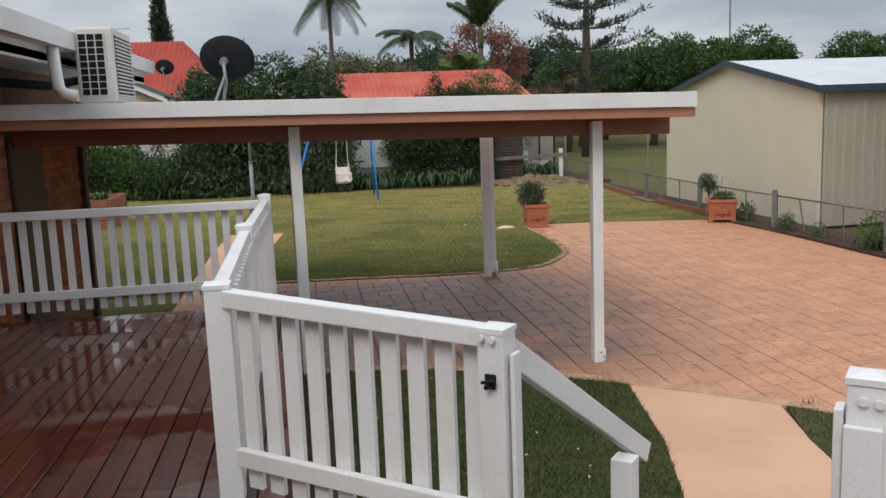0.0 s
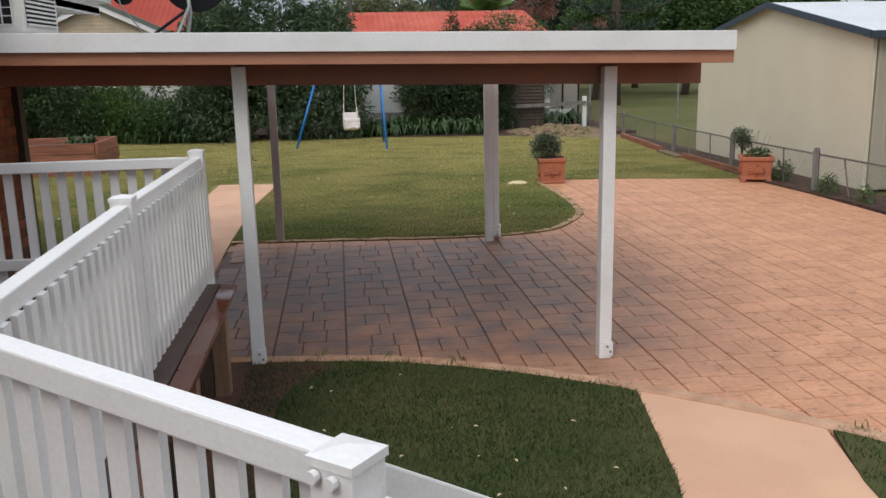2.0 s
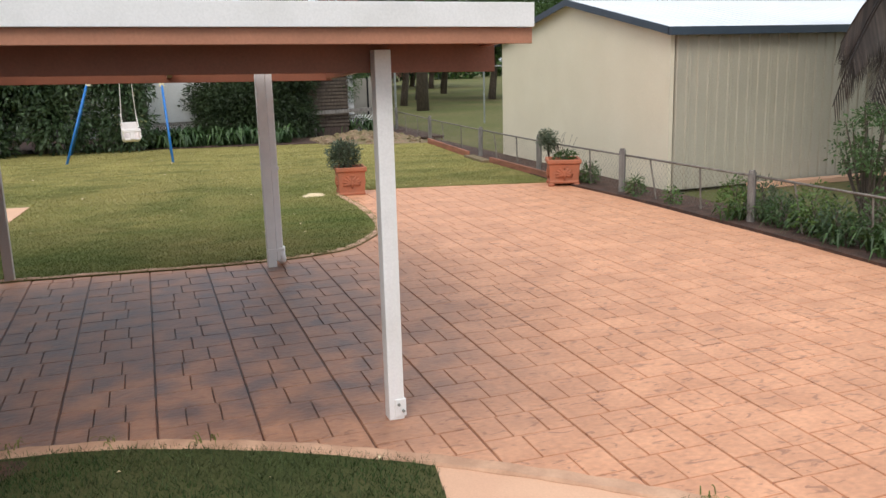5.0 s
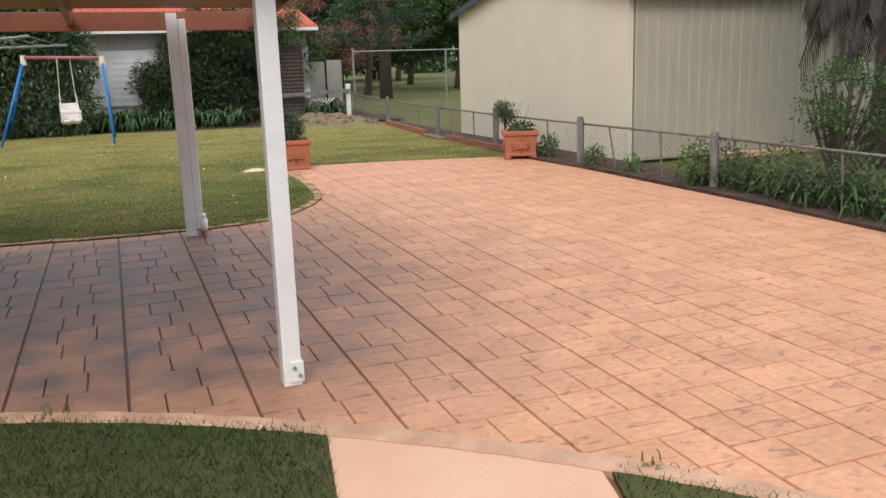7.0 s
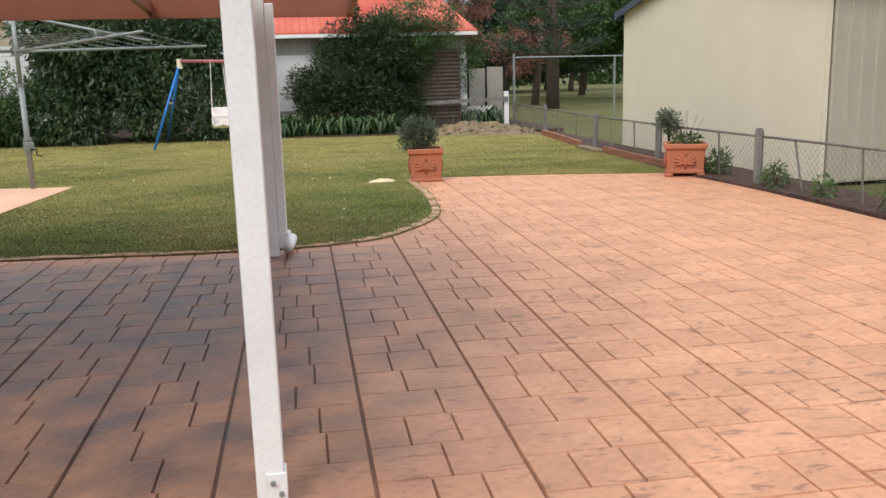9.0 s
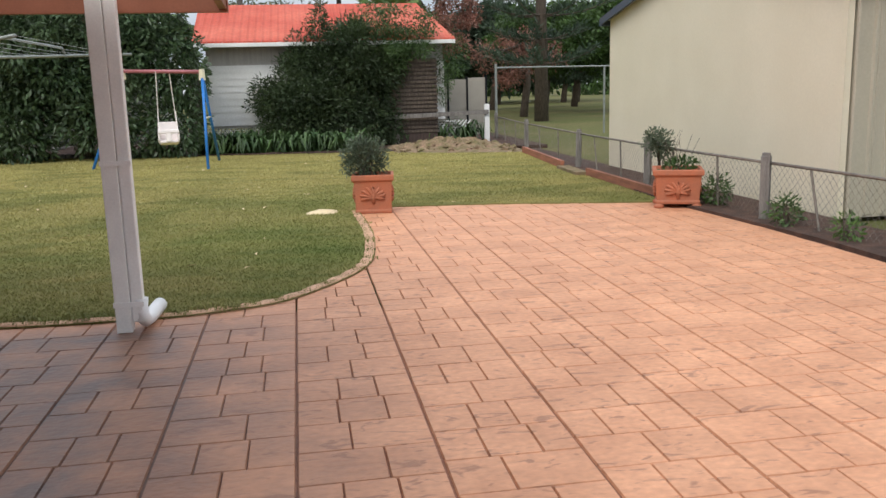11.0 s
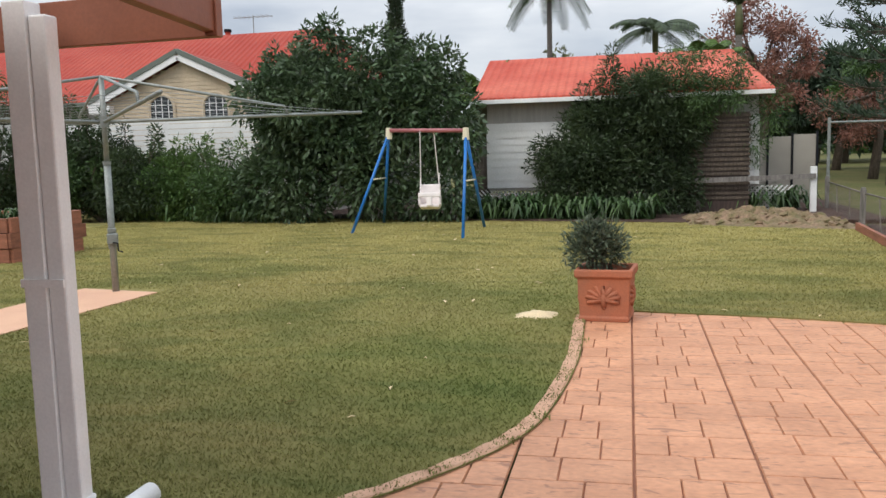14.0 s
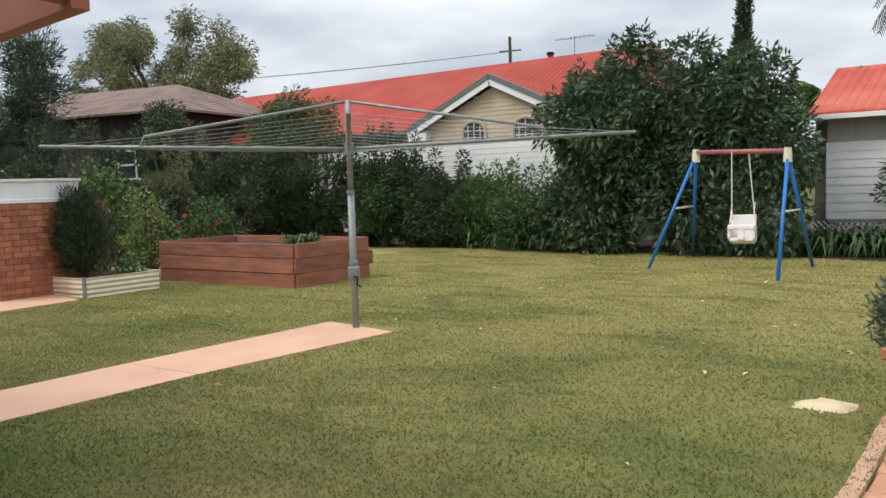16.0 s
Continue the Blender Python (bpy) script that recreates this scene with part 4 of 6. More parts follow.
# ---- terracotta pots ----
def square_pot(x, y, w, h, ang, feet, label):
    ob = thing("terracotta_pot", (x, y, 0), label, "plant pot", "terracotta pots")
    m = pose(x, y, 0, 0, 0, ang)
    b = Build()
    z0 = 0.045 if feet else 0.0
    prof = [(0.86, z0), (0.88, z0 + 0.03), (0.84, z0 + 0.045), (0.90, h - 0.085), (0.92, h - 0.075), (1.0, h - 0.06), (1.0, h - 0.012), (0.98, h), (0.86, h), (0.83, h - 0.1)]
    k = w / 2
    for f, z in prof:
        b.v += [tuple(m @ Vector((sx * k * f, sy * k * f, z))) for sx, sy in ((-1, -1), (1, -1), (1, 1), (-1, 1))]
    for i in range(len(prof) - 1):
        b.f += [(i * 4 + j, i * 4 + (j + 1) % 4, i * 4 + 4 + (j + 1) % 4, i * 4 + 4 + j) for j in range(4)]
    b.f.append((3, 2, 1, 0))
    b.make("body", M_TERRA, ob, 0.006)
    n = (len(prof) - 1) * 4
    Build().add([m @ Vector((sx * k * 0.84, sy * k * 0.84, h - 0.09)) for sx, sy in ((-1, -1), (1, -1), (1, 1), (-1, 1))] + [m @ Vector((0, 0, h - 0.06))], [(0, 1, 4), (1, 2, 4), (2, 3, 4), (3, 0, 4)]).make("soil", M_SOIL, ob)
    for face in range(4):
        mf = m @ pose(0, 0, 0, 0, 0, 90 * face)
        orn = Build()
        cz, r0 = h * 0.50, h * 0.27
        for i in range(9):
            a = math.pi * (-0.12 + 1.24 * i / 8)
            tip = Vector((math.cos(a) * r0 * 1.15, 0, math.sin(a) * r0 * 0.85 + 0.01))
            curl = Vector((math.cos(a + 0.9) * r0 * 0.3, 0, math.sin(a + 0.9) * r0 * 0.25))
            base = Vector((0, -k * 0.872, cz - 0.03))
            orn.tube([mf @ base, mf @ (base + tip * 0.6 + Vector((0, -0.01, 0))), mf @ (base + tip), mf @ (base + tip + curl * (1 if i > 4 else -1) * 0.6)], [0.022, 0.02, 0.016, 0.008], 6)
        orn.tube([mf @ Vector((0, -k * 0.87, cz - 0.11)), mf @ Vector((0, -k * 0.89, cz - 0.02)), mf @ Vector((0, -k * 0.87, cz + 0.05))], [0.014, 0.03, 0.016], 8)
        orn.make("relief_ornament", M_TERRA, ob, smooth=True)
    if feet:
        for sx, sy in ((-1, -1), (1, -1), (1, 1), (-1, 1)):
            q = m @ Vector((sx * k * 0.74, sy * k * 0.74, 0))
            Build().tube([q, q + Vector((0, 0, 0.03)), q + Vector((0, 0, 0.05))], [0.055, 0.06, 0.04], 10).make("foot", M_TERRA, ob, smooth=True)
    return ob


square_pot(4.17, 15.74, 0.48, 0.44, -6, False, "square terracotta pot with moulded leaf ornament")
bush("lavender_bush", "round grey-green clipped bush growing in a pot", (4.10, 15.74, 0.38), [(4.06, 15.74, 0.62, 0.24, 0.24, 0.22), (4.16, 15.7, 0.70, 0.16, 0.16, 0.15), (3.97, 15.74, 0.6, 0.15, 0.16, 0.17), (4.22, 15.76, 0.56, 0.13, 0.14, 0.14), (4.02, 15.7, 0.76, 0.11, 0.11, 0.1)], L_LAV, 0.06, 0.017, 4500, droop=-0.5, shell=0.8)
square_pot(7.56, 14.98, 0.55, 0.43, -22, True, "large square terracotta pot on ball feet")
bush("potted_herb", "leafy green herb spilling from a terracotta pot", (7.52, 14.98, 0.36), [(7.58, 14.98, 0.43, 0.19, 0.18, 0.10), (7.66, 15.0, 0.47, 0.10, 0.10, 0.07)], L_MID, 0.06, 0.025, 2500, droop=-0.2)
b = Build()
r = random.Random(4)
for i in range(9):
    x, y = 7.5 + r.uniform(-0.15, 0.25), 15.0 + r.uniform(-0.1, 0.1)
    b.tube([(x, y, 0.42), (x + r.uniform(-0.06, 0.1), y, 0.62), (x + r.uniform(-0.12, 0.2), y, 0.72 + r.uniform(0, 0.15))], [0.004, 0.003, 0.002], 4)
tagged(b.make("dry_flower_stems", L_DEAD), "thin dry flower stems rising from the pot", "plant stems", kind="stuff")
tree("standard_topiary", "small grey-green ball topiary on a stem", "topiary", (7.66, 15.75, 0), (0.5, 0.025), [(7.64, 15.72, 0.66, 0.17, 0.17, 0.17), (7.6, 15.72, 0.72, 0.12, 0.12, 0.12), (7.7, 15.7, 0.60, 0.12, 0.12, 0.13)], L_LAV, 0.055, 0.016, 4500, droop=-0.2, shell=0.8)

# ---- swing ----
SW = thing("swing_set", (0.6, 23.2, 0), "blue steel swing frame with faded red crossbar", "swing set")
TL, TR = Vector((0.02, 23.75, 1.86)), Vector((1.60, 23.05, 1.80))
for top, feet in ((TL, ((-0.57, 23.15, 0), (-0.63, 25.45, 0))), (TR, ((1.67, 22.2, 0), (1.70, 24.2, 0)))):
    for f in feet:
        Build().tube([f, top + Vector((0, 0, -0.05))], 0.027, 10).make("leg", M_BLUE, SW, smooth=True)
    a, c = Vector(feet[0]).lerp(top, 0.52), Vector(feet[1]).lerp(top, 0.52)
    Build().tube([a, c], 0.016, 8).make("brace", M_CREAMPL, SW, smooth=True)
    Build().tube([top + Vector((0, 0, -0.16)), top + Vector((0, 0, 0.05))], [0.065, 0.05], 10).make("bracket", M_CREAMPL, SW)
Build().tube([TL, TR], 0.036, 10).make("crossbar", M_REDSTEEL, SW, smooth=True)
seat = thing("swing_seat", (0.93, 23.35, 0.5), "white plastic toddler swing seat hanging on ropes", "swing seat")
seat.parent = SW
seat.matrix_parent_inverse = Matrix.Translation(SW.location).inverted()
ca = TL.lerp(TR, 0.40)
cb = TL.lerp(TR, 0.62)
sc = TL.lerp(TR, 0.53) + Vector((0, -0.05, 0))
ms = Matrix.Translation((sc.x, sc.y, 0.0)) @ pose(0, 0, 0.04, -12, 0, 9)
Build().tube([ms @ Vector((-0.19, 0, 0.45)), ms @ Vector((-0.17, -0.02, 0.50))], 0.02).make("edge", M_WHITEPL, seat)
Build().box(-0.19, 0.19, 0.08, 0.11, 0.42, 0.86, ms).make("backrest", M_WHITEPL, seat, 0.03)
Build().box(-0.18, 0.18, -0.15, 0.11, 0.40, 0.46, ms).make("base", M_WHITEPL, seat, 0.025)
Build().box(-0.20, -0.165, -0.16, 0.1, 0.44, 0.66, ms).make("side", M_WHITEPL, seat, 0.015)
Build().box(0.165, 0.20, -0.16, 0.1, 0.44, 0.66, ms).make("side", M_WHITEPL, seat, 0.015)
Build().box(-0.20, 0.20, -0.19, -0.15, 0.58, 0.66, ms).make("front_bar", M_WHITEPL, seat, 0.018)
Build().box(-0.05, 0.05, -0.185, -0.14, 0.42, 0.62, ms).make("tee_bar", M_WHITEPL, seat, 0.015)
for sx in (-0.17, 0.17):
    a = ms @ Vector((sx, 0.08, 0.78))
    top = Vector((a.x * 0.75 + sc.x * 0.25, sc.y + 0.05, TL.lerp(TR, 0.55).z))
    Build().tube([a, top], 0.010, 6).make("rope", M_WHITEPL, seat)
    Build().tube([ms @ Vector((sx, -0.15, 0.64)), ms @ Vector((sx, 0.05, 1.05))], 0.007, 6).make("rope", M_WHITEPL, seat)

# ---- clothes hoist ----
HO = thing("clothes_hoist", (-1.15, 16.69, 0), "galvanised rotary clothes hoist set in concrete", "clothes hoist")
hx, hy = -1.15, 16.69
Build().tube([(hx, hy, 0), (hx, hy, 1.42)], 0.037, 12).make("lower_mast", M_GALV, HO, smooth=True)
Build().tube([(hx, hy, 1.40), (hx, hy, 1.44)], 0.044, 12).make("collar", M_GALV, HO)
Build().tube([(hx, hy, 1.42), (hx, hy, 2.35)], 0.029, 12).make("upper_mast", M_GALV, HO, smooth=True)
gb = Build().box(-0.055, 0.06, -0.07, 0.045, 0.54, 0.66, pose(hx, hy, 0, 0, 0, 35))
gb.box(-0.045, 0.045, -0.045, 0.045, 0.66, 0.72, pose(hx, hy, 0, 0, 0, 35))
gb.tube([(hx, hy, 0.48), (hx, hy, 0.54)], [0.042, 0.055], 10)
gb.make("gearbox", M_GALV, HO, 0.015)
Build().tube([(hx + 0.02, hy - 0.04, 0.56), (hx + 0.13, hy - 0.1, 0.56), (hx + 0.13, hy - 0.1, 0.48), (hx + 0.2, hy - 0.13, 0.47)], 0.009, 6).make("crank", M_DARK, HO)
R = 3.02
wires = Build()
dirs = [Vector((math.cos(math.radians(41.6 + 90 * k)), math.sin(math.radians(41.6 + 90 * k)), 0)) for k in range(4)]
centre = Vector((hx, hy, 1.86))
for d in dirs:
    Build().tube([centre, centre + d * R + Vector((0, 0, 0.10))], 0.019, 8).make("arm", M_GALV, HO, smooth=True)
    knee = centre + d * R * 0.67 + Vector((0, 0, 0.17))
    Build().tube([(hx, hy, 2.34), knee, knee + d * 0.04 + Vector((0, 0, -0.10))], 0.016, 8).make("stay", M_GALV, HO, smooth=True)
Build().tube([(hx, hy, 1.80), (hx, hy, 1.92)], 0.05, 10).make("hub", M_GALV, HO)
for i in range(9):
    k = 0.25 + 0.75 * i / 8
    for a in range(4):
        p, q = centre + dirs[a] * R * k + Vector((0, 0, 0.1 * k)), centre + dirs[(a + 1) % 4] * R * k + Vector((0, 0, 0.1 * k))
        wires.tube([p, p.lerp(q, 0.5) + Vector((0, 0, -0.02)), q], 0.0028, 3)
wires.make("wires", M_WIRE, HO)

# ---- raised sleeper bed ----
BED = thing("raised_garden_bed", (-5.9, 19.8, 0), "red-stained timber sleeper raised garden bed", "garden bed")
bx0, bx1, by0, by1 = -7.5, -4.3, 18.98, 20.65
for i in range(3):
    z0, z1 = 0.005 + i * 0.222, 0.005 + i * 0.222 + 0.218
    Build().box(bx0, bx1 - 0.055, by0 - 0.014 * (i == 1), by0 + 0.05 - 0.014 * (i == 1), z0, z1 - 0.006).make("sleeper", M_SLEEPER, BED, 0.006)
    Build().box(bx0, bx1 - 0.055, by1 - 0.05, by1, z0, z1).make("sleeper", M_SLEEPER, BED, 0.006)
    Build().box(bx0, bx0 + 0.05, by0 + 0.052, by1 - 0.052, z0, z1).make("sleeper", M_SLEEPER, BED, 0.006)
    Build().box(bx1 - 0.05, bx1, by0 + (0.0 if i % 2 else 0.03), by1 + (0.08 if i == 1 else -0.02), z0, z1).make("sleeper", M_SLEEPER, BED, 0.006)
Build().box(bx0 + 0.05, bx1 - 0.05, by0 + 0.05, by1 - 0.05, 0.0, 0.55).make("soil", M_SOIL, BED)
b = Build()
r = random.Random(5)
for i in range(9):
    straps(b, -4.75 + r.uniform(-0.3, 0.25), 19.4 + r.uniform(-0.2, 0.4), 0.55, 7, 0.3, r, 0.7)
tagged(b.make("vegetable_leaves", L_STRAP), "few green leaves growing in the raised bed", "plant", kind="stuff")

# ---- corrugated planter, brick stand and tank ----
TUB = thing("corrugated_planter", (-7.1, 17.6, 0), "low pale corrugated steel planter box", "planter")
for x0, y0, x1, y1 in ((-7.7, 16.95, -6.49, 16.95), (-6.48, 16.95, -6.48, 18.2), (-6.48, 18.2, -7.7, 18.2)):
    b = Build()
    n = 17
    for i in range(n):
        z = 0.01 + 0.29 * i / (n - 1)
        off = 0.013 * math.cos(i / (n - 1) * 2 * math.pi * 4)
        d = Vector((x1 - x0, y1 - y0)).normalized()
        nx, ny = d.y * off, -d.x * off
        b.v += [(x0 + nx, y0 + ny, z), (x1 + nx, y1 + ny, z)]
    b.f = [(2 * i, 2 * i + 1, 2 * i + 3, 2 * i + 2) for i in range(n - 1)]
    ob = b.make("side", M_CREAMPL, TUB)
    mod = ob.modifiers.new("solid", "SOLIDIFY")
    mod.thickness = 0.006
Build().tube([(-6.485, 16.955, 0), (-6.485, 16.955, 0.31)], 0.03, 8).make("corner", M_GALV, TUB)
Build().box(-7.66, -6.52, 17.0, 18.16, 0, 0.25).make("soil", M_SOIL, TUB)
bush("conifer_shrub", "dark upright conifer shrub in the steel planter", (-7.05, 17.35, 0.2), [(-7.08, 17.3, 0.85, 0.42, 0.4, 0.55), (-7.2, 17.3, 1.15, 0.36, 0.3, 0.42), (-6.95, 17.3, 1.0, 0.36, 0.3, 0.5), (-7.35, 17.25, 0.8, 0.34, 0.3, 0.45), (-6.85, 17.25, 0.7, 0.34, 0.3, 0.4), (-7.05, 17.3, 1.35, 0.22, 0.2, 0.25)], L_CONIFER, 0.11, 0.012, 4200, droop=-0.9, shell=0.7)
bush("leafy_plant", "low leafy green plants in the steel planter", (-6.7, 17.8, 0.22), [(-6.7, 17.6, 0.36, 0.2, 0.3, 0.14), (-6.75, 18.0, 0.4, 0.2, 0.25, 0.16)], L_BRIGHT, 0.09, 0.05, 500)
STAND = thing("brick_tank_stand", (-8.1, 17.0, 0), "red brick tank stand with pale mortar", "brick stand")
Build().box(-9.08, -7.28, 16.02, 17.9, 0, 1.39).make("core", M_BRICKWALL, STAND)
TANK = thing("water_tank", (-8.2, 17.0, 1.39), "white round tank on a brick stand", "tank")
Build().tube([(-8.2, 16.95, 1.392), (-8.2, 16.95, 1.44), (-8.2, 16.95, 1.445), (-8.2, 16.95, 1.70), (-8.2, 16.95, 1.705), (-8.2, 16.95, 1.74)], [0.95, 0.95, 0.92, 0.92, 0.95, 0.95], 40).make("body", M_WHITE, TANK)

# ---- fence ----
FX = [(8.0, -3.2), (7.95, -0.4), (7.95, 2.4), (7.95, 5.2), (7.95, 8.0), (7.97, 10.83), (7.87, 13.65), (7.8, 16.4), (7.9, 19.5), (8.12, 23.6), (8.5, 28.0)]
fence = thing("wire_fence", (7.9, 13, 0), "low rusty chain-link fence on weathered posts", "fence")
mesh = Build()
for i in range(len(FX) - 1):
    a, c = Vector((*FX[i], 0)), Vector((*FX[i + 1], 0))
    Build().tube([a + Vector((0.03, 0, 0.58)), c + Vector((0.03, 0, 0.58))], 0.016, 6).make("top_rail", M_RUST, fence, smooth=True)
    ln = (c - a).length
    d = (c - a) / ln
    pitch = 0.085
    if FX[i][1] > 4:
        n = int(ln / pitch)
        for k in range(-7, n):
            for s in (1, -1):
                u0, u1 = k * pitch, k * pitch + 0.52
                z0, z1 = (0.05, 0.57) if s > 0 else (0.57, 0.05)
                if u0 < 0:
                    z0 += (z1 - z0) * (-u0) / 0.52
                    u0 = 0
                if u1 > ln:
                    z1 = z0 + (z1 - z0) * (ln - u0) / (u1 - u0)
                    u1 = ln
                p, q2 = a + d * u0 + Vector((0.03, 0, z0)), a + d * u1 + Vector((0.03, 0, z1))
                mesh.tube([p, q2], 0.0015, 3)
    for k in (0.35, 0.7):
        p = a + d * ln * k
        Build().tube([p + Vector((0.03, 0, -0.02)), p + d * (0.18 if k > 0.5 else 0.05) + Vector((0.03, 0, 0.58))], 0.012, 6).make("stay", M_RUST, fence)
tagged(mesh.make("mesh", M_RUST, fence), kind="stuff")
for i, (x, y) in enumerate(FX):
    h = 0.67 + 0.03 * math.sin(i * 2.1)
    ob = thing("fence_post", (x, y, 0), "weathered grey timber fence post", "fence post", "posts of the wire fence")
    b = Build()
    w = 0.044
    b.box(-w, w, -w, w, -0.02, h - 0.02, pose(x, y, 0, 1.0 * math.sin(i), 1.5 * math.cos(i * 3), 8 * i))
    b.box(-w * 0.8, w * 0.5, -w * 0.8, w * 0.8, h - 0.03, h + 0.01, pose(x, y, 0, 1.0 * math.sin(i), 1.5 * math.cos(i * 3), 8 * i))
    b.make("shaft", M_GREYWOOD, ob, 0.008)
tagged(Build().beam((7.62, 15.6, 0.05), (7.68, 18.4, 0.05), 0.06, 0.14).make("edging_board", M_SLEEPER), "brown timber board edging the lawn", "edging")
tagged(Build().beam((7.66, 19.6, 0.06), (7.95, 23.2, 0.06), 0.06, 0.15).make("edging_board", M_SLEEPER), "brown timber board edging the lawn", "edging")
tagged(Build().beam((7.6, 18.4, 0.02), (7.66, 19.6, 0.02), 0.2, 0.08).make("kerb", M_DIRT), "grey concrete sill under a fence gate", "kerb", kind="structure")

# plants along the fence
r = random.Random(11)
b = Build()
for i in range(110):
    y = r.uniform(4.5, 11.2)
    straps(b, r.uniform(7.85, 8.45) - 0.1 * (y > 11), y, 0.02, 8, r.uniform(0.18, 0.48), r, 0.9, 0.014)
tagged(b.make("strappy_plants", L_STRAP), "clumps of green strap-leaved plants along the fence", "plants", kind="stuff")
for i, (x, y, s, mat) in enumerate(((7.9, 14.75, 0.2, L_MID), (7.85, 13.25, 0.17, L_MID), (7.98, 11.1, 0.28, L_BRIGHT), (8.1, 9.9, 0.3, L_BRIGHT), (8.15, 9.0, 0.32, L_MID), (8.05, 8.2, 0.3, L_BRIGHT), (8.0, 7.2, 0.3, L_MID), (7.85, 15.3, 0.15, L_MID), (8.05, 10.4, 0.22, L_MID), (7.95, 9.4, 0.25, L_DARK), (7.95, 8.6, 0.22, L_MID), (8.25, 10.9, 0.28, L_DARK), (7.9, 12.4, 0.13, L_BRIGHT), (8.0, 6.2, 0.3, L_BRIGHT), (8.1, 7.7, 0.34, L_DARK))):
    bush("border_shrub", "small leafy green shrub in the fence border", (x, y, 0.02), [(x, y, s * 0.8, s, s * 1.1, s * 0.8), (x + 0.06, y + s * 0.5, s * 1.2, s * 0.6, s * 0.6, s * 0.7), (x, y - s * 0.5, s * 0.7, s * 0.6, s * 0.7, s * 0.5)], mat, 0.06, 0.022, 1400, "shrubs along the fence")
bush("open_shrub", "open grey-green shrub with many thin branches", (8.85, 9.95, 0.02), split_blobs(8.95, 9.85, 0.95, 0.5, 0.55, 0.45, 34, 0.16, 3), L_MID, 0.055, 0.024, 900, shell=0.9)

# ---- the shed ----
NX, NY, FX2, FY2, EZ, AZ = 8.6, 13.55, 8.47, 19.6, 2.40, 2.99
SH = thing("steel_shed", (12, 16.5, 0), "cream steel shed with slate trim and pale roof", "shed")
XE = 21.0
n0, f0 = Vector((NX, NY, 0)), Vector((FX2, FY2, 0))
n1, f1 = Vector((XE, NY + 0.5, 0)), Vector((XE, FY2 + 0.5, 0))
up = lambda p, z: Vector((p.x, p.y, z))
ap0, ap1 = up(n0.lerp(f0, 0.5), AZ), up(n1.lerp(f1, 0.5), AZ)
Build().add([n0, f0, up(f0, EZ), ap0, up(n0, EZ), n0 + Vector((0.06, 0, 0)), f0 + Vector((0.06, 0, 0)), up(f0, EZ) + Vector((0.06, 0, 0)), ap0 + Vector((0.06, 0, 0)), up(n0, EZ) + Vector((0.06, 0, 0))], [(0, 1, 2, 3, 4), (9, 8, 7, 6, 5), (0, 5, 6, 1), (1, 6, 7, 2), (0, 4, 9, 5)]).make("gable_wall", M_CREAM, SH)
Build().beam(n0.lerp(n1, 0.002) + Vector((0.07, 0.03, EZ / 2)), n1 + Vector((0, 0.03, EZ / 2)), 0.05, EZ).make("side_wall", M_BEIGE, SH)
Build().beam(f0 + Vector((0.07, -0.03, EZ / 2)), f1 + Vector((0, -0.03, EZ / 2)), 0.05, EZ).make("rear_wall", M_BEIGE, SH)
rib = Build()
ln = (n1 - n0).length
d = (n1 - n0) / ln
for i in range(60):
    for off, h in ((0, 0.028), (0.055, 0.014)):
        u = 0.12 + i * 0.19 + off * (i % 2)
        if u < ln - 0.1 and not (off and i % 2 == 0):
            p = n0 + d * u + Vector((0, -h / 2 + 0.004, 0))
            rib.add([p + d * a + Vector((0, b2, z)) for z in (0.03, EZ - 0.03) for a, b2 in ((-0.028, h / 2), (-0.014, -h / 2), (0.014, -h / 2), (0.028, h / 2))], [(0, 1, 5, 4), (1, 2, 6, 5), (2, 3, 7, 6), (3, 2, 1, 0), (4, 5, 6, 7)])
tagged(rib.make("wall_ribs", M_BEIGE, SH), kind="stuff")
for side, p0, p1 in ((-1, n0, n1), (1, f0, f1)):
    o = Vector((-0.12, side * 0.1, 0))
    e0, e1 = up(p0, EZ + 0.02) + o, up(p1, EZ + 0.02) + Vector((0, side * 0.1, 0))
    a0, a1 = ap0 + Vector((-0.12, 0, 0.04)), ap1 + Vector((0, 0, 0.04))
    vs = [e0, e1, a1, a0] + [q - Vector((0, 0, 0.03)) for q in (e0, e1, a1, a0)]
    Build().add(vs, [(0, 1, 2, 3), (7, 6, 5, 4), (0, 4, 5, 1), (1, 5, 6, 2), (2, 6, 7, 3), (3, 7, 4, 0)]).make("roof_sheet", M_ZINC, SH)
    Build().beam(e0 + Vector((0, 0, -0.04)), a0 + Vector((0, 0, -0.04)), 0.03, 0.11).make("barge_trim", M_SLATE, SH)
    Build().beam(e0 + Vector((0, side * 0.03, -0.05)), e1 + Vector((0, side * 0.03, -0.05)), 0.09, 0.12).make("gutter", M_SLATE, SH)
Build().beam(n0 + Vector((-0.004, 0.045, 0.02)), n0 + Vector((-0.004, 0.045, EZ - 0.05)), 0.09, 0.012, (1, 0, 0)).make("corner_flashing", M_CREAM, SH)
sc_b = Build()
for i in range(28):
    p = n0.lerp(f0, 0.03 + i * 0.033)
    sc_b.box(p.x - 0.006, p.x, p.y - 0.006, p.y + 0.006, 1.3, 1.312)
tagged(sc_b.make("screws", M_CREAM, SH), kind="stuff")
tagged(Build().box(10.0, 22, 13.28, 13.48, -0.04, 0.035).make("footing", M_PATH), "pale concrete strip at the shed's foot", "footing", kind="structure")


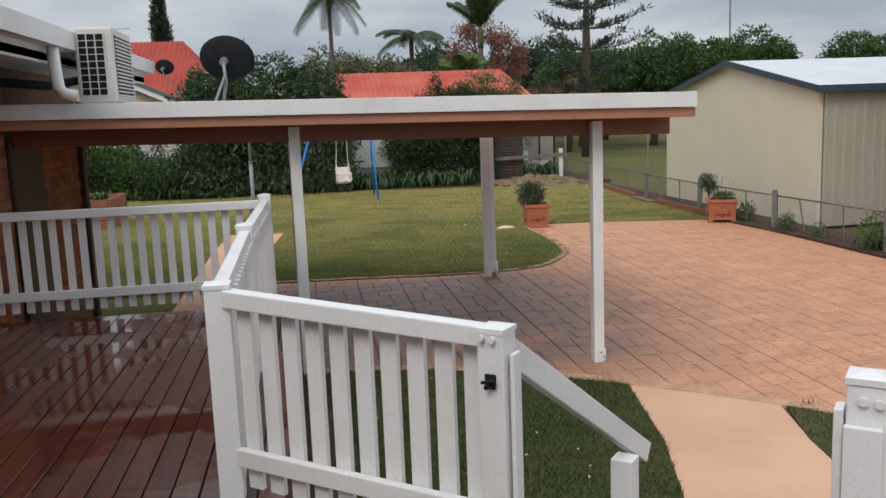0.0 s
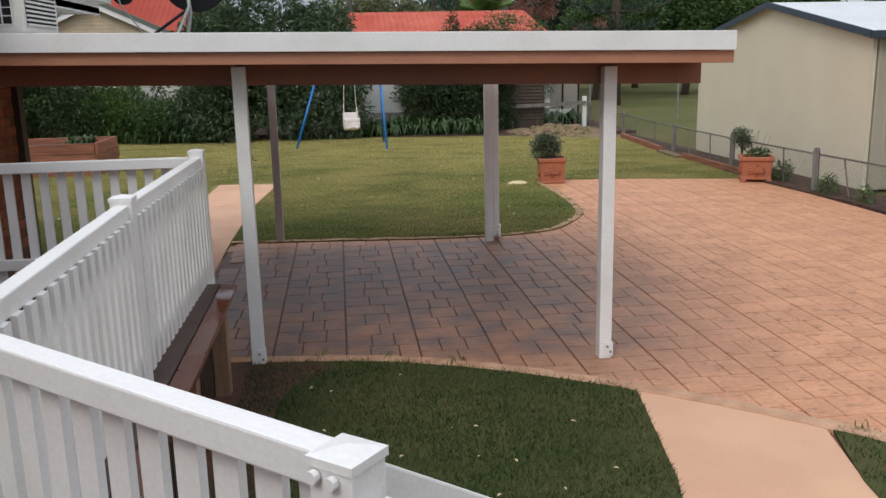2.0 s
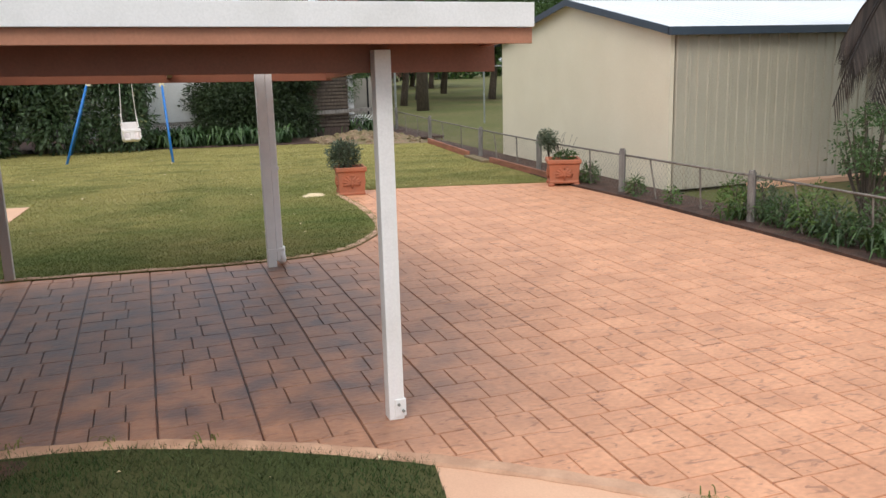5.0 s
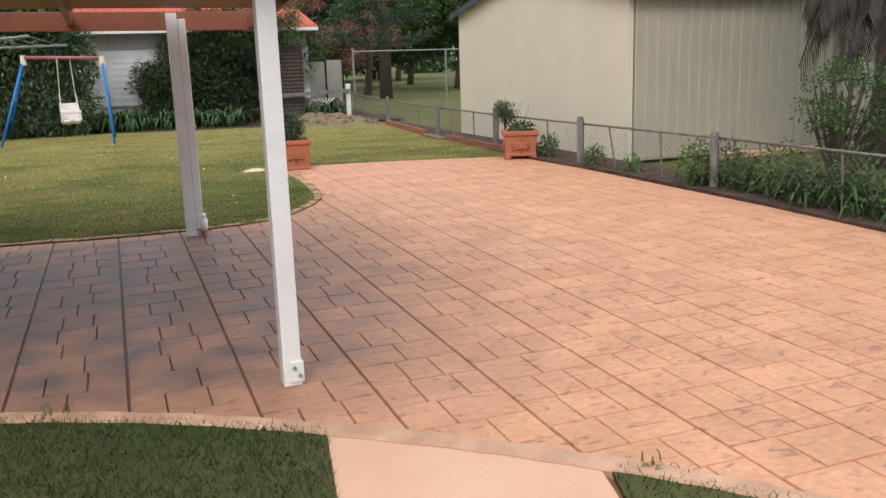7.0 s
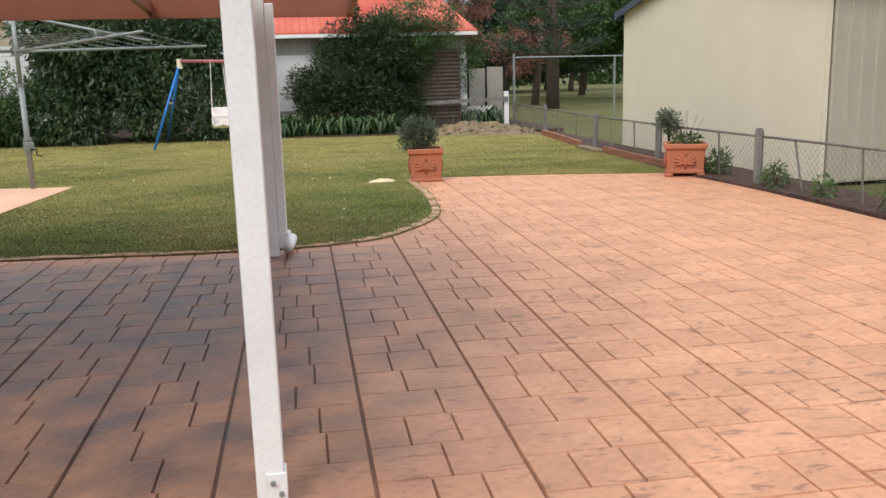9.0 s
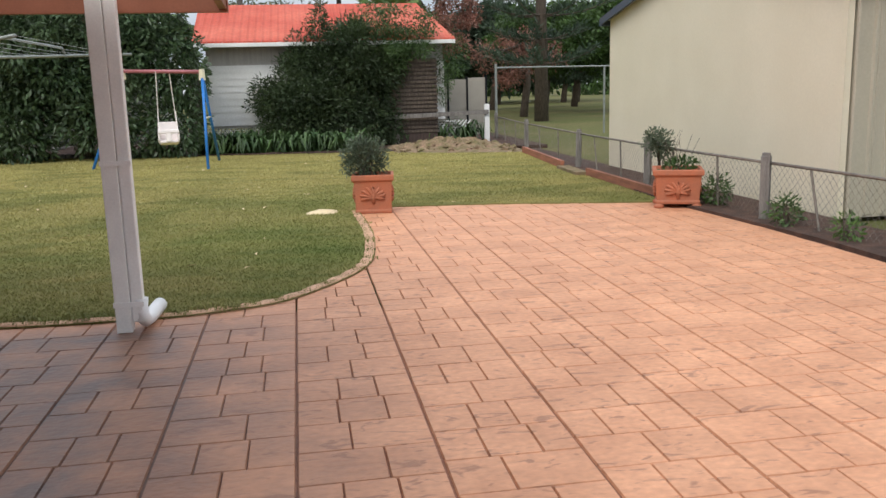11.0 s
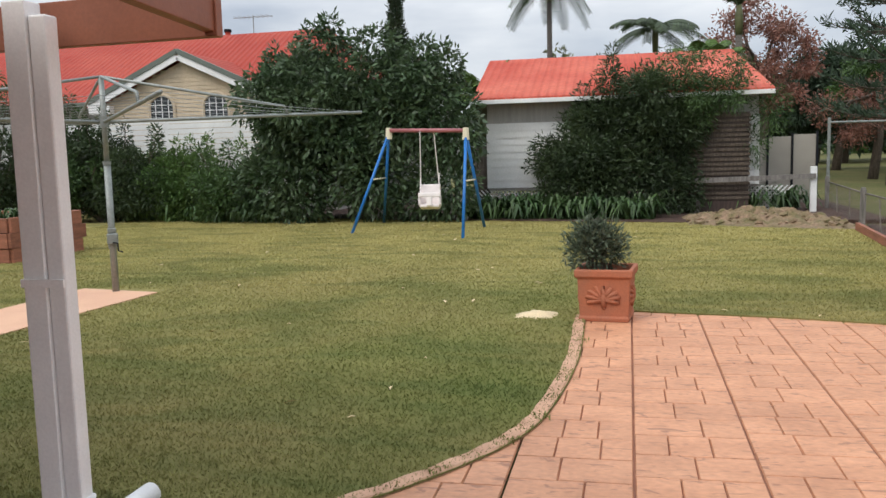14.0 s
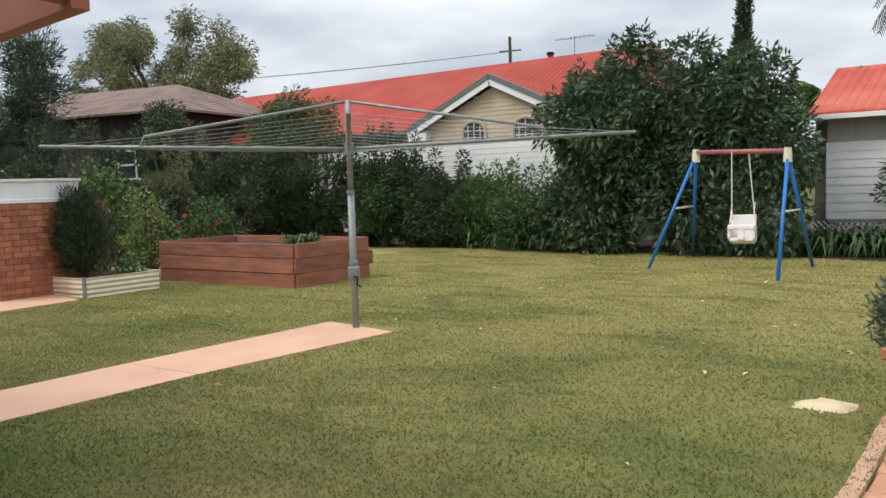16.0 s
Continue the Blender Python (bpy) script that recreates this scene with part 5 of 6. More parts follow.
# ---- palms ----
def frond(b, base, direction, length, sag, leaflets, leaf_len, r, hang=0.5, width=0.05):
    d = Vector(direction).normalized()
    pts = []
    for i in range(9):
        t = i / 8
        pts.append(Vector(base) + d * length * t + Vector((0, 0, -sag * length * t * t)))
    b.tube(pts, [0.03 * (1 - t / 9) + 0.006 for t in range(9)], 4)
    side = d.cross(Vector((0, 0, 1))).normalized()
    for i in range(leaflets):
        t = 0.12 + 0.88 * i / leaflets
        k = min(int(t * 8), 7)
        p = pts[k].lerp(pts[k + 1], t * 8 - k)
        along = (pts[k + 1] - pts[k]).normalized()
        ll = leaf_len * (0.45 + math.sin(math.pi * min(1, t * 0.9 + 0.1)) * 0.7) * r.uniform(0.85, 1.1)
        for s in (-1, 1):
            q = p + side * s * ll * 0.75 + along * ll * 0.5 + Vector((0, 0, -hang * ll))
            w = along * width
            b.add([p - w * 0.5, p + w * 0.5, p.lerp(q, 0.55) + w * 0.6 + Vector((0, 0, 0.08 * ll)), q, p.lerp(q, 0.55) - w * 0.4 + Vector((0, 0, 0.08 * ll))], [(0, 1, 2, 4), (4, 2, 3)])


def palm(x, y, h, radius, n, length, label, leaf=L_MID, seed=1, elev=(0.0, 1.1), sag=0.55, leaf_len=0.5, lean=(0, 0)):
    ob = thing("palm_tree", (x, y, 0), label, "palm tree", "palms beyond the fence")
    top = Vector((x + lean[0], y + lean[1], h))
    Build().tube([(x, y, -0.05), (x + lean[0] * 0.3, y, h * 0.5), top], [radius * 1.3, radius, radius * 0.8], 10).make("trunk", M_PALMTRUNK, ob, smooth=True)
    Build().tube([top - Vector((0, 0, 0.1)), top + Vector((0, 0, 0.5)), top + Vector((0, 0, 1.0))], [radius * 0.9, radius * 1.0, radius * 0.5], 10).make("crownshaft", L_OLIVE, ob, smooth=True)
    r = random.Random(seed)
    b = Build()
    for i in range(n):
        a = 2 * math.pi * i / n + r.uniform(-0.25, 0.25)
        e = r.uniform(*elev)
        frond(b, top + Vector((0, 0, 0.8)), (math.cos(a), math.sin(a), e), length * r.uniform(0.85, 1.1), sag * r.uniform(0.8, 1.3), 34, leaf_len, r)
    b.make("fronds", leaf, ob)
    return ob


palm(1.3, 43, 7.3, 0.12, 13, 2.3, "tall palm with drooping dark fronds", L_SHADY, 2, (-0.1, 0.9), 0.7)
palm(5.4, 44.4, 5.3, 0.13, 14, 2.2, "palm with arching feathery fronds", L_SHADY, 3, (0.1, 1.3))
palm(8.0, 39.4, 5.2, 0.14, 11, 2.6, "palm with upright feathery fronds", L_SHADY, 5, (0.8, 2.4), 0.3)
palm(6.7, 37.5, 3.0, 0.14, 9, 2.0, "young palm with upright bright fronds", L_BRIGHT, 8, (0.6, 2.2), 0.35)
palm(0.6, 30.5, 1.9, 0.2, 15, 2.0, "bushy fan of green palm fronds behind fence", L_BRIGHT, 9, (0.3, 2.0), 0.5, 0.4)
# the date palm by the shed, of which the dead skirt shows
dp = thing("date_palm", (11.25, 11.4, 0), "date palm with a skirt of dead brown fronds", "palm tree")
Build().tube([(11.25, 11.4, -0.05), (11.25, 11.4, 1.8), (11.25, 11.4, 3.2)], [0.3, 0.25, 0.27], 12).make("trunk", M_PALMTRUNK, dp, smooth=True)
b = Build()
r = random.Random(21)
for i in range(28):
    a = 2 * math.pi * i / 28 + r.uniform(-0.1, 0.1)
    frond(b, (11.25 + 0.25 * math.cos(a), 11.4 + 0.25 * math.sin(a), 3.1), (math.cos(a), math.sin(a), 0.1), r.uniform(0.8, 1.2), r.uniform(1.1, 2.0), 44, 0.42, r, 1.2, 0.04)
b.make("dead_fronds", L_DEAD, dp)
b = Build()
for i in range(18):
    a = 2 * math.pi * i / 18
    frond(b, (11.25, 11.4, 3.3), (math.cos(a), math.sin(a), r.uniform(0.3, 1.4)), 2.2, 0.5, 34, 0.4, r, 0.3, 0.03)
b.make("live_fronds", L_MID, dp)

# ---- Norfolk pine ----
pn = thing("norfolk_pine", (12.9, 39, 0), "tall pine with tiered horizontal upswept branches", "pine tree")
Build().tube([(12.9, 39, -0.05), (12.9, 39, 5), (12.95, 39, 10.5)], [0.30, 0.2, 0.04], 8).make("trunk", M_TRUNK, pn, smooth=True)
r = random.Random(31)
br, pts, outs = Build(), [], []
for lev in range(10):
    z = 2.2 + lev * 0.92
    ln = min(2.5, 3.6 - 0.3 * lev) * r.uniform(0.9, 1.1)
    k0 = r.uniform(0, 1)
    for k in range(6):
        a = 2 * math.pi * (k + k0) / 6
        ln2 = ln * r.uniform(0.75, 1.15)
        line = [Vector((12.9, 39, z)) + Vector((math.cos(a), math.sin(a), 0)) * ln2 * t + Vector((0, 0, ln2 * (-0.12 * t + 0.32 * t * t))) for t in np.linspace(0, 1, 6)]
        br.tube(line, [0.05, 0.04, 0.03, 0.025, 0.018, 0.01], 4)
        for t in np.linspace(0.25, 1, 42):
            i = min(int(t * 5), 4)
            p = line[i].lerp(line[i + 1], t * 5 - i)
            for _ in range(3):
                pts.append(p + Vector((r.uniform(-0.2, 0.2), r.uniform(-0.2, 0.2), r.uniform(-0.06, 0.12))))
                outs.append((math.cos(a) * 0.6, math.sin(a) * 0.6, 0.7))
br.make("branches", M_TRUNK, pn)
f = new("needles", leaf_mesh("needles", np.array([tuple(p) for p in pts]) - np.array([12.9, 39, 0]), 0.30, 0.06, L_PINE, 0, np.array(outs)))
f.parent = pn

# ---- back shrubs and trees ----
def nearer(blobs, f):
    return [(4.69 + (q[0] - 4.69) * f, 10.1 + (q[1] - 10.1) * f, q[2] * f, q[3] * f, q[4] * f, q[5] * f) for q in blobs]


tree("broadleaf_tree", "dense dark evergreen tree with glossy leaves", "tree", (-1.4, 26.3, 0), (2.0, 0.16),
     nearer(split_blobs(-2.3, 28.2, 2.6, 2.35, 1.2, 1.55, 44, 0.62, 1) + [(-4.1, 27.9, 3.5, 0.3, 0.34, 0.7), (-4.1, 27.9, 2.2, 0.5, 0.6, 1.0), (-2.9, 28, 4.2, 0.6, 0.5, 0.5), (-2.6, 28, 4.55, 0.26, 0.26, 0.42), (-1.6, 28, 4.1, 0.7, 0.5, 0.5), (-0.4, 28, 3.85, 0.45, 0.4, 0.45), (0.2, 27.8, 3.5, 0.4, 0.4, 0.6), (0.5, 27.6, 2.0, 0.6, 0.6, 0.9), (-3.5, 27.6, 1.2, 0.9, 0.7, 0.9), (-1.6, 27.4, 1.0, 1.0, 0.6, 0.9), (-4.3, 27.6, 0.9, 0.9, 0.6, 0.9), (-0.6, 27.6, 0.5, 0.8, 0.4, 0.5), (-3.4, 27.4, 0.5, 0.9, 0.5, 0.6), (-3.6, 27.5, 2.4, 0.8, 0.6, 1.0), (0.0, 27.5, 2.4, 0.8, 0.6, 1.0), (-1.8, 27.6, 3.2, 1.2, 0.6, 0.8), (-3.2, 27.6, 3.3, 0.8, 0.6, 0.8), (-0.4, 27.6, 3.1, 0.8, 0.6, 0.7), (0.2, 27.4, 0.9, 0.8, 0.6, 0.8), (-2.6, 27.4, 2.2, 0.9, 0.6, 0.9), (-0.9, 27.4, 2.3, 0.9, 0.6, 0.9)], 0.895), L_DARK, 0.16, 0.055, 760, droop=0.5)
tree("weeping_shrub_tree", "large feathery dark green shrub by the fence", "shrub", (3.6, 27.4, 0), (1.5, 0.12),
     split_blobs(3.75, 27.0, 1.2, 0.95, 0.7, 1.0, 24, 0.42, 2) + split_blobs(4.7, 27.2, 1.9, 0.75, 0.7, 1.1, 18, 0.42, 5) + [(3.5, 27.0, 2.3, 0.32, 0.32, 0.5), (3.95, 27.0, 2.7, 0.28, 0.28, 0.6), (4.02, 27.0, 3.2, 0.11, 0.11, 0.42), (2.75, 26.9, 1.1, 0.5, 0.45, 0.3), (2.8, 26.8, 0.45, 0.4, 0.4, 0.4), (3.1, 26.7, 0.7, 0.55, 0.5, 0.65), (4.6, 26.7, 0.8, 0.7, 0.5, 0.75), (3.7, 26.6, 0.8, 0.7, 0.5, 0.8), (5.2, 26.8, 0.6, 0.45, 0.4, 0.6), (4.9, 26.9, 2.0, 0.6, 0.5, 0.8), (4.2, 26.9, 1.9, 0.7, 0.5, 0.7), (3.2, 26.9, 1.6, 0.4, 0.4, 0.5), (5.35, 26.95, 1.3, 0.42, 0.3, 0.9), (5.6, 27.0, 2.1, 0.5, 0.3, 0.6), (5.6, 26.9, 0.5, 0.35, 0.25, 0.5), (2.6, 26.9, 1.5, 0.3, 0.3, 0.2)], L_SHADY, 0.13, 0.03, 1300, droop=0.15, shell=0.7)
tree("feathery_tree", "light green feathery tree over the back fence", "tree", (6.2, 27.25, 0), (2.0, 0.07),
     split_blobs(5.9, 27.0, 2.65, 1.25, 0.5, 0.7, 26, 0.36, 9) + [(7.2, 27.2, 2.1, 0.45, 0.4, 0.6), (6.9, 27.3, 1.5, 0.3, 0.3, 0.6)], L_MID, 0.11, 0.022, 900, droop=0.5, shell=0.8)
hedge = ((-5.2, 27.9, 0.9, L_MID, 1), (-6.5, 28.6, 1.0, L_BRIGHT, 2), (-7.8, 28.6, 0.95, L_BRIGHT, 3), (-9.2, 28.2, 1.4, L_SHADY, 4), (-10.6, 28.0, 1.6, L_SHADY, 5), (-12.0, 27.5, 1.75, L_SHADY, 6), (-13.3, 26.0, 1.6, L_SHADY, 7), (-14.2, 24.5, 1.6, L_OLIVE, 8), (-15.2, 23.2, 1.7, L_SHADY, 9), (-16.2, 22.0, 1.7, L_SHADY, 10), (-8.5, 28.3, 1.2, L_SHADY, 11), (-9.9, 27.9, 1.4, L_MID, 12), (-12.8, 27.1, 1.7, L_SHADY, 13))
for x, y, s, mat, seed in hedge:
    x, y = 4.69 + (x - 4.69) * 0.9, 10.1 + (y - 10.1) * 0.9
    bush("hedge_shrub", "mixed green shrub in the back hedge", (x, y, 0.02), split_blobs(x, y, s * 0.72, 1.0, 0.6, s * 0.72, 16, 0.40, seed) + [(x + 0.22 * k - 0.9 + 0.1 * math.sin(seed * 3 + k), y + 0.2 * math.cos(k * 2 + seed), s * (1.25 + 0.45 * math.sin(k * 1.9 + seed * 2.3)), 0.13, 0.13, 0.34) for k in range(9)], mat, 0.11, 0.035, 1150, "shrubs of the back hedge")
tree("slender_tree", "slender grey-green tree above the hedge", "tree", (-13.2, 27.5, 0), (2.8, 0.08), split_blobs(-12.8, 27.4, 2.9, 1.7, 0.7, 1.3, 34, 0.46, 12), L_MID, 0.14, 0.035, 620, droop=0.3, shell=0.9)
tree("slender_tree", "slender dark tree above the hedge", "tree", (-15.9, 25.5, 0), (2.6, 0.08), split_blobs(-15.6, 25.4, 2.6, 1.3, 0.7, 1.4, 30, 0.48, 14), L_SHADY, 0.15, 0.035, 650, droop=0.3, shell=0.9)
tree("she_oak", "tall dark feathery tree beside the dark house", "tree", (-19.8, 23.5, 0), (3.5, 0.14), split_blobs(-19.8, 23.5, 4.0, 1.3, 1.0, 2.6, 34, 0.6, 17), L_PINE, 0.24, 0.03, 420, droop=-0.6, shell=0.9)
tree("eucalypt", "large spreading olive-green gum tree", "tree", (-44.5, 47, 0), (7, 0.45), split_blobs(-46.0, 47, 8.7, 10.2, 3, 4.6, 130, 0.95, 18), L_GUM, 0.32, 0.09, 130, droop=0.5, shell=0.9)
bush("flowering_bush", "green bush with red flowers behind garden bed", (-10.3, 22.3, 0.02), split_blobs(-10.2, 22.3, 0.6, 0.9, 0.5, 0.5, 14, 0.32, 19), L_MID, 0.1, 0.045, 520)
p, o = clumps(split_blobs(-10.2, 22.0, 0.75, 0.9, 0.4, 0.42, 14, 0.26, 20), 9, 0.1)
fl = new("red_flowers", leaf_mesh("red_flowers", p, 0.10, 0.1, L_FLOWER, 0, o))
tagged(fl, "scattered red flowers on a green bush", "flowers", kind="stuff")
bush("variegated_bush", "yellow-green leafy bush behind the planter", (-8.6, 19.6, 0.02), split_blobs(-8.3, 19.4, 0.8, 0.7, 0.4, 0.6, 16, 0.25, 22), L_YELLOW, 0.09, 0.045, 300)
bush("climbing_bush", "leafy green climber beside the brick stand", (-9.2, 19.3, 0.02), split_blobs(-9.3, 19.2, 1.2, 0.7, 0.4, 0.85, 18, 0.32, 23), L_BRIGHT, 0.1, 0.045, 320)
for i, (x, y, s) in enumerate(((-10.5, 20.8, 0.7), (-11.8, 21.6, 0.9), (-12.8, 22.2, 0.8))):
    bush("garden_shrub", "dark leafy garden shrub behind the beds", (x, y, 0.02), split_blobs(x, y, s * 0.7, 0.7, 0.45, s * 0.7, 11, 0.32, 40 + i), L_SHADY, 0.12, 0.04, 560, "shrubs of the back hedge")
b = Build()
r = random.Random(13)
for i in range(190):
    x = r.uniform(0.9, 4.8)
    straps(b, x, 26.35 - 0.13 * (x - 1) + r.uniform(-0.35, 0.4), 0.02, 9, r.uniform(0.4, 0.65), r, 0.8, 0.03)
for i in range(70):
    x = r.uniform(-7.5, -3.2)
    straps(b, x, 25.4 + (-2.7 - x) * 0.28 + r.uniform(0, 0.5), 0.02, 8, r.uniform(0.4, 0.65), r, 0.8, 0.03)
for i in range(40):
    straps(b, r.uniform(5.5, 8.1), 27.3 + r.uniform(0, 0.8), 0.05, 8, r.uniform(0.4, 0.7), r, 0.8, 0.03)
tagged(b.make("agapanthus", L_STRAP), "dark green strap-leaved clumps edging the back bed", "plants", kind="stuff")
# stones edging the bed
for i in range(26):
    x = -3.2 + i * 0.17
    me = Build().tube([(-0.08, 0, 0.0), (-0.05, 0, 0.04), (0.05, 0.01, 0.045), (0.09, 0, 0.0)], [0.03, 0.06, 0.06, 0.025], 7).mesh("edging_stone", M_GREYWOOD) if i == 0 else me
    q = new("edging_stone", me)
    q.matrix_basis = pose(x, 26.75 - 0.26 * (x + 2.7) + 0.06 * math.sin(i * 5), 0.02, 0, 0, i * 47)
    tagged(q, "rough grey-brown stone edging the garden bed", "stone", "stones edging the back bed")

# park trees
tree("russet_tree", "russet-leaved tree thinning in autumn", "tree", (9.6, 46, 0), (4.2, 0.2), split_blobs(9.3, 46, 4.9, 2.7, 1.5, 2.4, 60, 0.62, 24), L_RED, 0.17, 0.07, 170, droop=0.2, shell=1.0)
tree("russet_tree", "bare russet conifer with thin branches", "tree", (13.5, 44, 0), (3.2, 0.2), split_blobs(13.3, 44, 2.7, 2.4, 1.2, 1.2, 26, 0.55, 25), L_RED, 0.17, 0.05, 170, droop=0.2, shell=1.0)
tree("park_tree", "grey-green park tree behind the red roof", "tree", (2.8, 52, 0), (3.5, 0.2), split_blobs(3.0, 52, 4.4, 3.6, 1.5, 1.9, 36, 0.8, 26), L_OLIVE, 0.3, 0.12, 90, droop=0.2, shell=0.9, group="trees of the park")
for x, y, z, rx, rz, seed, mat in ((19.5, 47, 3.9, 3.0, 1.9, 27, L_FOREST), (24.0, 46, 4.1, 3.0, 1.9, 28, L_FOREST), (16.2, 50, 3.7, 2.6, 1.6, 29, L_FOREST), (28.0, 52, 3.8, 3.0, 1.6, 30, L_FOREST), (34.0, 48, 3.9, 3.6, 2.0, 33, L_FOREST), (40, 50, 4.2, 4, 2.2, 34, L_FOREST), (14.8, 56, 4.2, 3.5, 2.2, 35, L_PINE), (9.5, 58, 4.0, 3.5, 2.2, 36, L_PINE), (20.5, 58, 4, 4, 2.2, 37, L_PINE), (48, 56, 4.2, 5, 2.4, 44, L_FOREST), (5, 62, 4.0, 4, 2.4, 45, L_PINE)):
    tree("park_tree", "broad green park tree with rounded crown", "tree", (x, y, 0), (z * 0.75, 0.24), split_blobs(x, y, z, rx, 1.8, rz, 34, 0.95, seed), mat, 0.22, 0.09, 230, droop=0.2, group="trees of the park")
r = random.Random(51)
for i in range(12):
    x, y = 9 + r.uniform(0, 16), 62 + r.uniform(0, 22)
    tree("park_tree", "distant dark park tree", "tree", (x, y, 0), (3.0, 0.25), split_blobs(x, y, 4.2, 3.0, 1.6, 2.3, 16, 1.3, 60 + i), L_PINE, 0.5, 0.25, 40, droop=0.2, group="trees of the park")
far = clumps([(-40 + i * 4.6 + 1.5 * math.sin(i * 3), 112 + 6 * math.cos(i * 1.7), 2.4, 3.4, 2.0, 2.6 + 0.9 * math.sin(i * 2.3)) for i in range(34)], 26)
tagged(new("far_trees", leaf_mesh("far_trees", far[0], 0.8, 0.45, L_FOREST, 0.2, far[1])), "belt of distant trees beyond the park", "trees", kind="stuff")
# cypress
cy = [(-9.0 + 0.06 * math.sin(i), 58, 1 + i * 0.72, 1.25 - 0.07 * i + 0.05 * math.sin(i * 2), 1.1 - 0.06 * i, 0.9) for i in range(15)]
tree("cypress", "tall narrow dark cypress", "tree", (-9.0, 58, 0), (5, 0.2), cy, L_CONIFER, 0.26, 0.07, 520, droop=-0.8)

# ---- neighbours' buildings ----
H2 = thing("red_roof_outbuilding", (4, 29, 0), "white weatherboard outbuilding with faded red roof", "house")
ex0, ex1 = 1.02, 7.25
Build().add([(ex0, 26.95, 2.57), (ex1, 26.95, 2.57), (6.75, 30, 3.68), (0.95, 30, 3.68), (0.95, 33, 2.57), (ex1, 33, 2.57)] + [(ex0, 26.95, 2.52), (ex1, 26.95, 2.52), (6.75, 30, 3.62), (0.95, 30, 3.62), (0.95, 33, 2.52), (ex1, 33, 2.52)], [(0, 1, 2, 3), (3, 2, 5, 4), (6, 9, 8, 7), (9, 10, 11, 8), (0, 6, 7, 1), (0, 3, 9, 6), (3, 4, 10, 9), (1, 7, 8, 2), (2, 8, 11, 5)]).make("roof", M_REDROOF2, H2)
Build().box(ex0 + 0.02, ex1, 26.9, 26.96, 2.44, 2.53).make("gutter", M_BOARD, H2, 0.005)
Build().box(1.28, 7.0, 27.35, 32.6, 0.55, 2.5).make("wall", M_GREYBOARD, H2)
bd = Build().add([(-0.02, 0, 0), (5.74, 0, 0), (5.74, -0.022, 0), (-0.02, -0.022, 0), (-0.02, 0, 0.165), (5.74, 0, 0.165), (5.74, -0.006, 0.165), (-0.02, -0.006, 0.165)], [(0, 1, 2, 3), (4, 7, 6, 5), (3, 2, 6, 7), (0, 3, 7, 4), (1, 5, 6, 2), (0, 4, 5, 1)]).mesh("weatherboard", M_BOARD)
for i in range(9):
    q = new("weatherboard", bd)
    q.parent = H2
    q.location = (1.28 - 4, 27.346 - 29, 0.6 + i * 0.158)
lat = Build()
for i in range(-4, 60):
    for s in (1, -1):
        lat.beam((1.3 + i * 0.1, 27.4, 0.04 if s > 0 else 0.56), (1.3 + i * 0.1 + 0.5, 27.4, 0.56 if s > 0 else 0.04), 0.012, 0.03)
tagged(lat.make("lattice_skirt", M_BOARD, H2), kind="stuff")

H1 = thing("red_roof_house", (-8, 32, 0), "blond brick house with long red metal roof", "house")
gx, gy, gh = -6.5, 27.95, 3.95
Build().add([(-8.75, gy + 0.2, 0), (-4.25, gy + 0.2, 0), (-4.25, gy + 0.2, 2.85), (gx, gy + 0.2, 3.85), (-8.75, gy + 0.2, 2.85), (-8.75, gy + 0.45, 0), (-4.25, gy + 0.45, 0), (-4.25, gy + 0.45, 2.85), (gx, gy + 0.45, 3.85), (-8.75, gy + 0.45, 2.85)], [(0, 1, 2, 3, 4), (9, 8, 7, 6, 5), (0, 4, 9, 5), (1, 6, 7, 2), (4, 3, 8, 9), (3, 2, 7, 8)]).make("gable_wall", M_BLOND, H1)
cs = Build()
for i in range(32):
    z = 0.3 + i * 0.105
    half = 2.24 if z < 2.8 else 2.24 * (3.82 - z) / 1.02
    if half > 0.1:
        cs.box(gx - half, gx + half, gy + 0.185, gy + 0.2, z, z + 0.088)
tagged(cs.make("brick_courses", M_BLOND, H1), kind="stuff")
for s in (-1, 1):
    a0, a1 = Vector((gx + s * 2.55, gy, 2.78)), Vector((gx, gy, gh))
    Build().beam(a0, a1, 0.05, 0.17).make("barge_board", M_WHITE, H1)
    Build().beam(a0 + Vector((0, 0, 0.13)), a1 + Vector((0, 0, 0.13)), 0.1, 0.12).make("barge_cap", M_GREENTRIM, H1)
    Build().box(gx + s * 2.25 - 0.3, gx + s * 2.25 + 0.3, gy - 0.02, gy + 0.2, 2.62, 2.82).make("eave_box", M_WHITE, H1, 0.01)
    vs = [(gx + s * 2.6, gy, 2.84), (gx + s * 2.6, gy + 5, 2.84), (gx, gy + 5, gh + 0.14), (gx, gy, gh + 0.14)]
    Build().add(vs + [(x, y, z - 0.05) for x, y, z in vs], [(0, 1, 2, 3), (7, 6, 5, 4), (0, 4, 5, 1), (1, 5, 6, 2), (3, 2, 6, 7), (0, 3, 7, 4)]).make("gable_roof", M_REDROOF, H1)
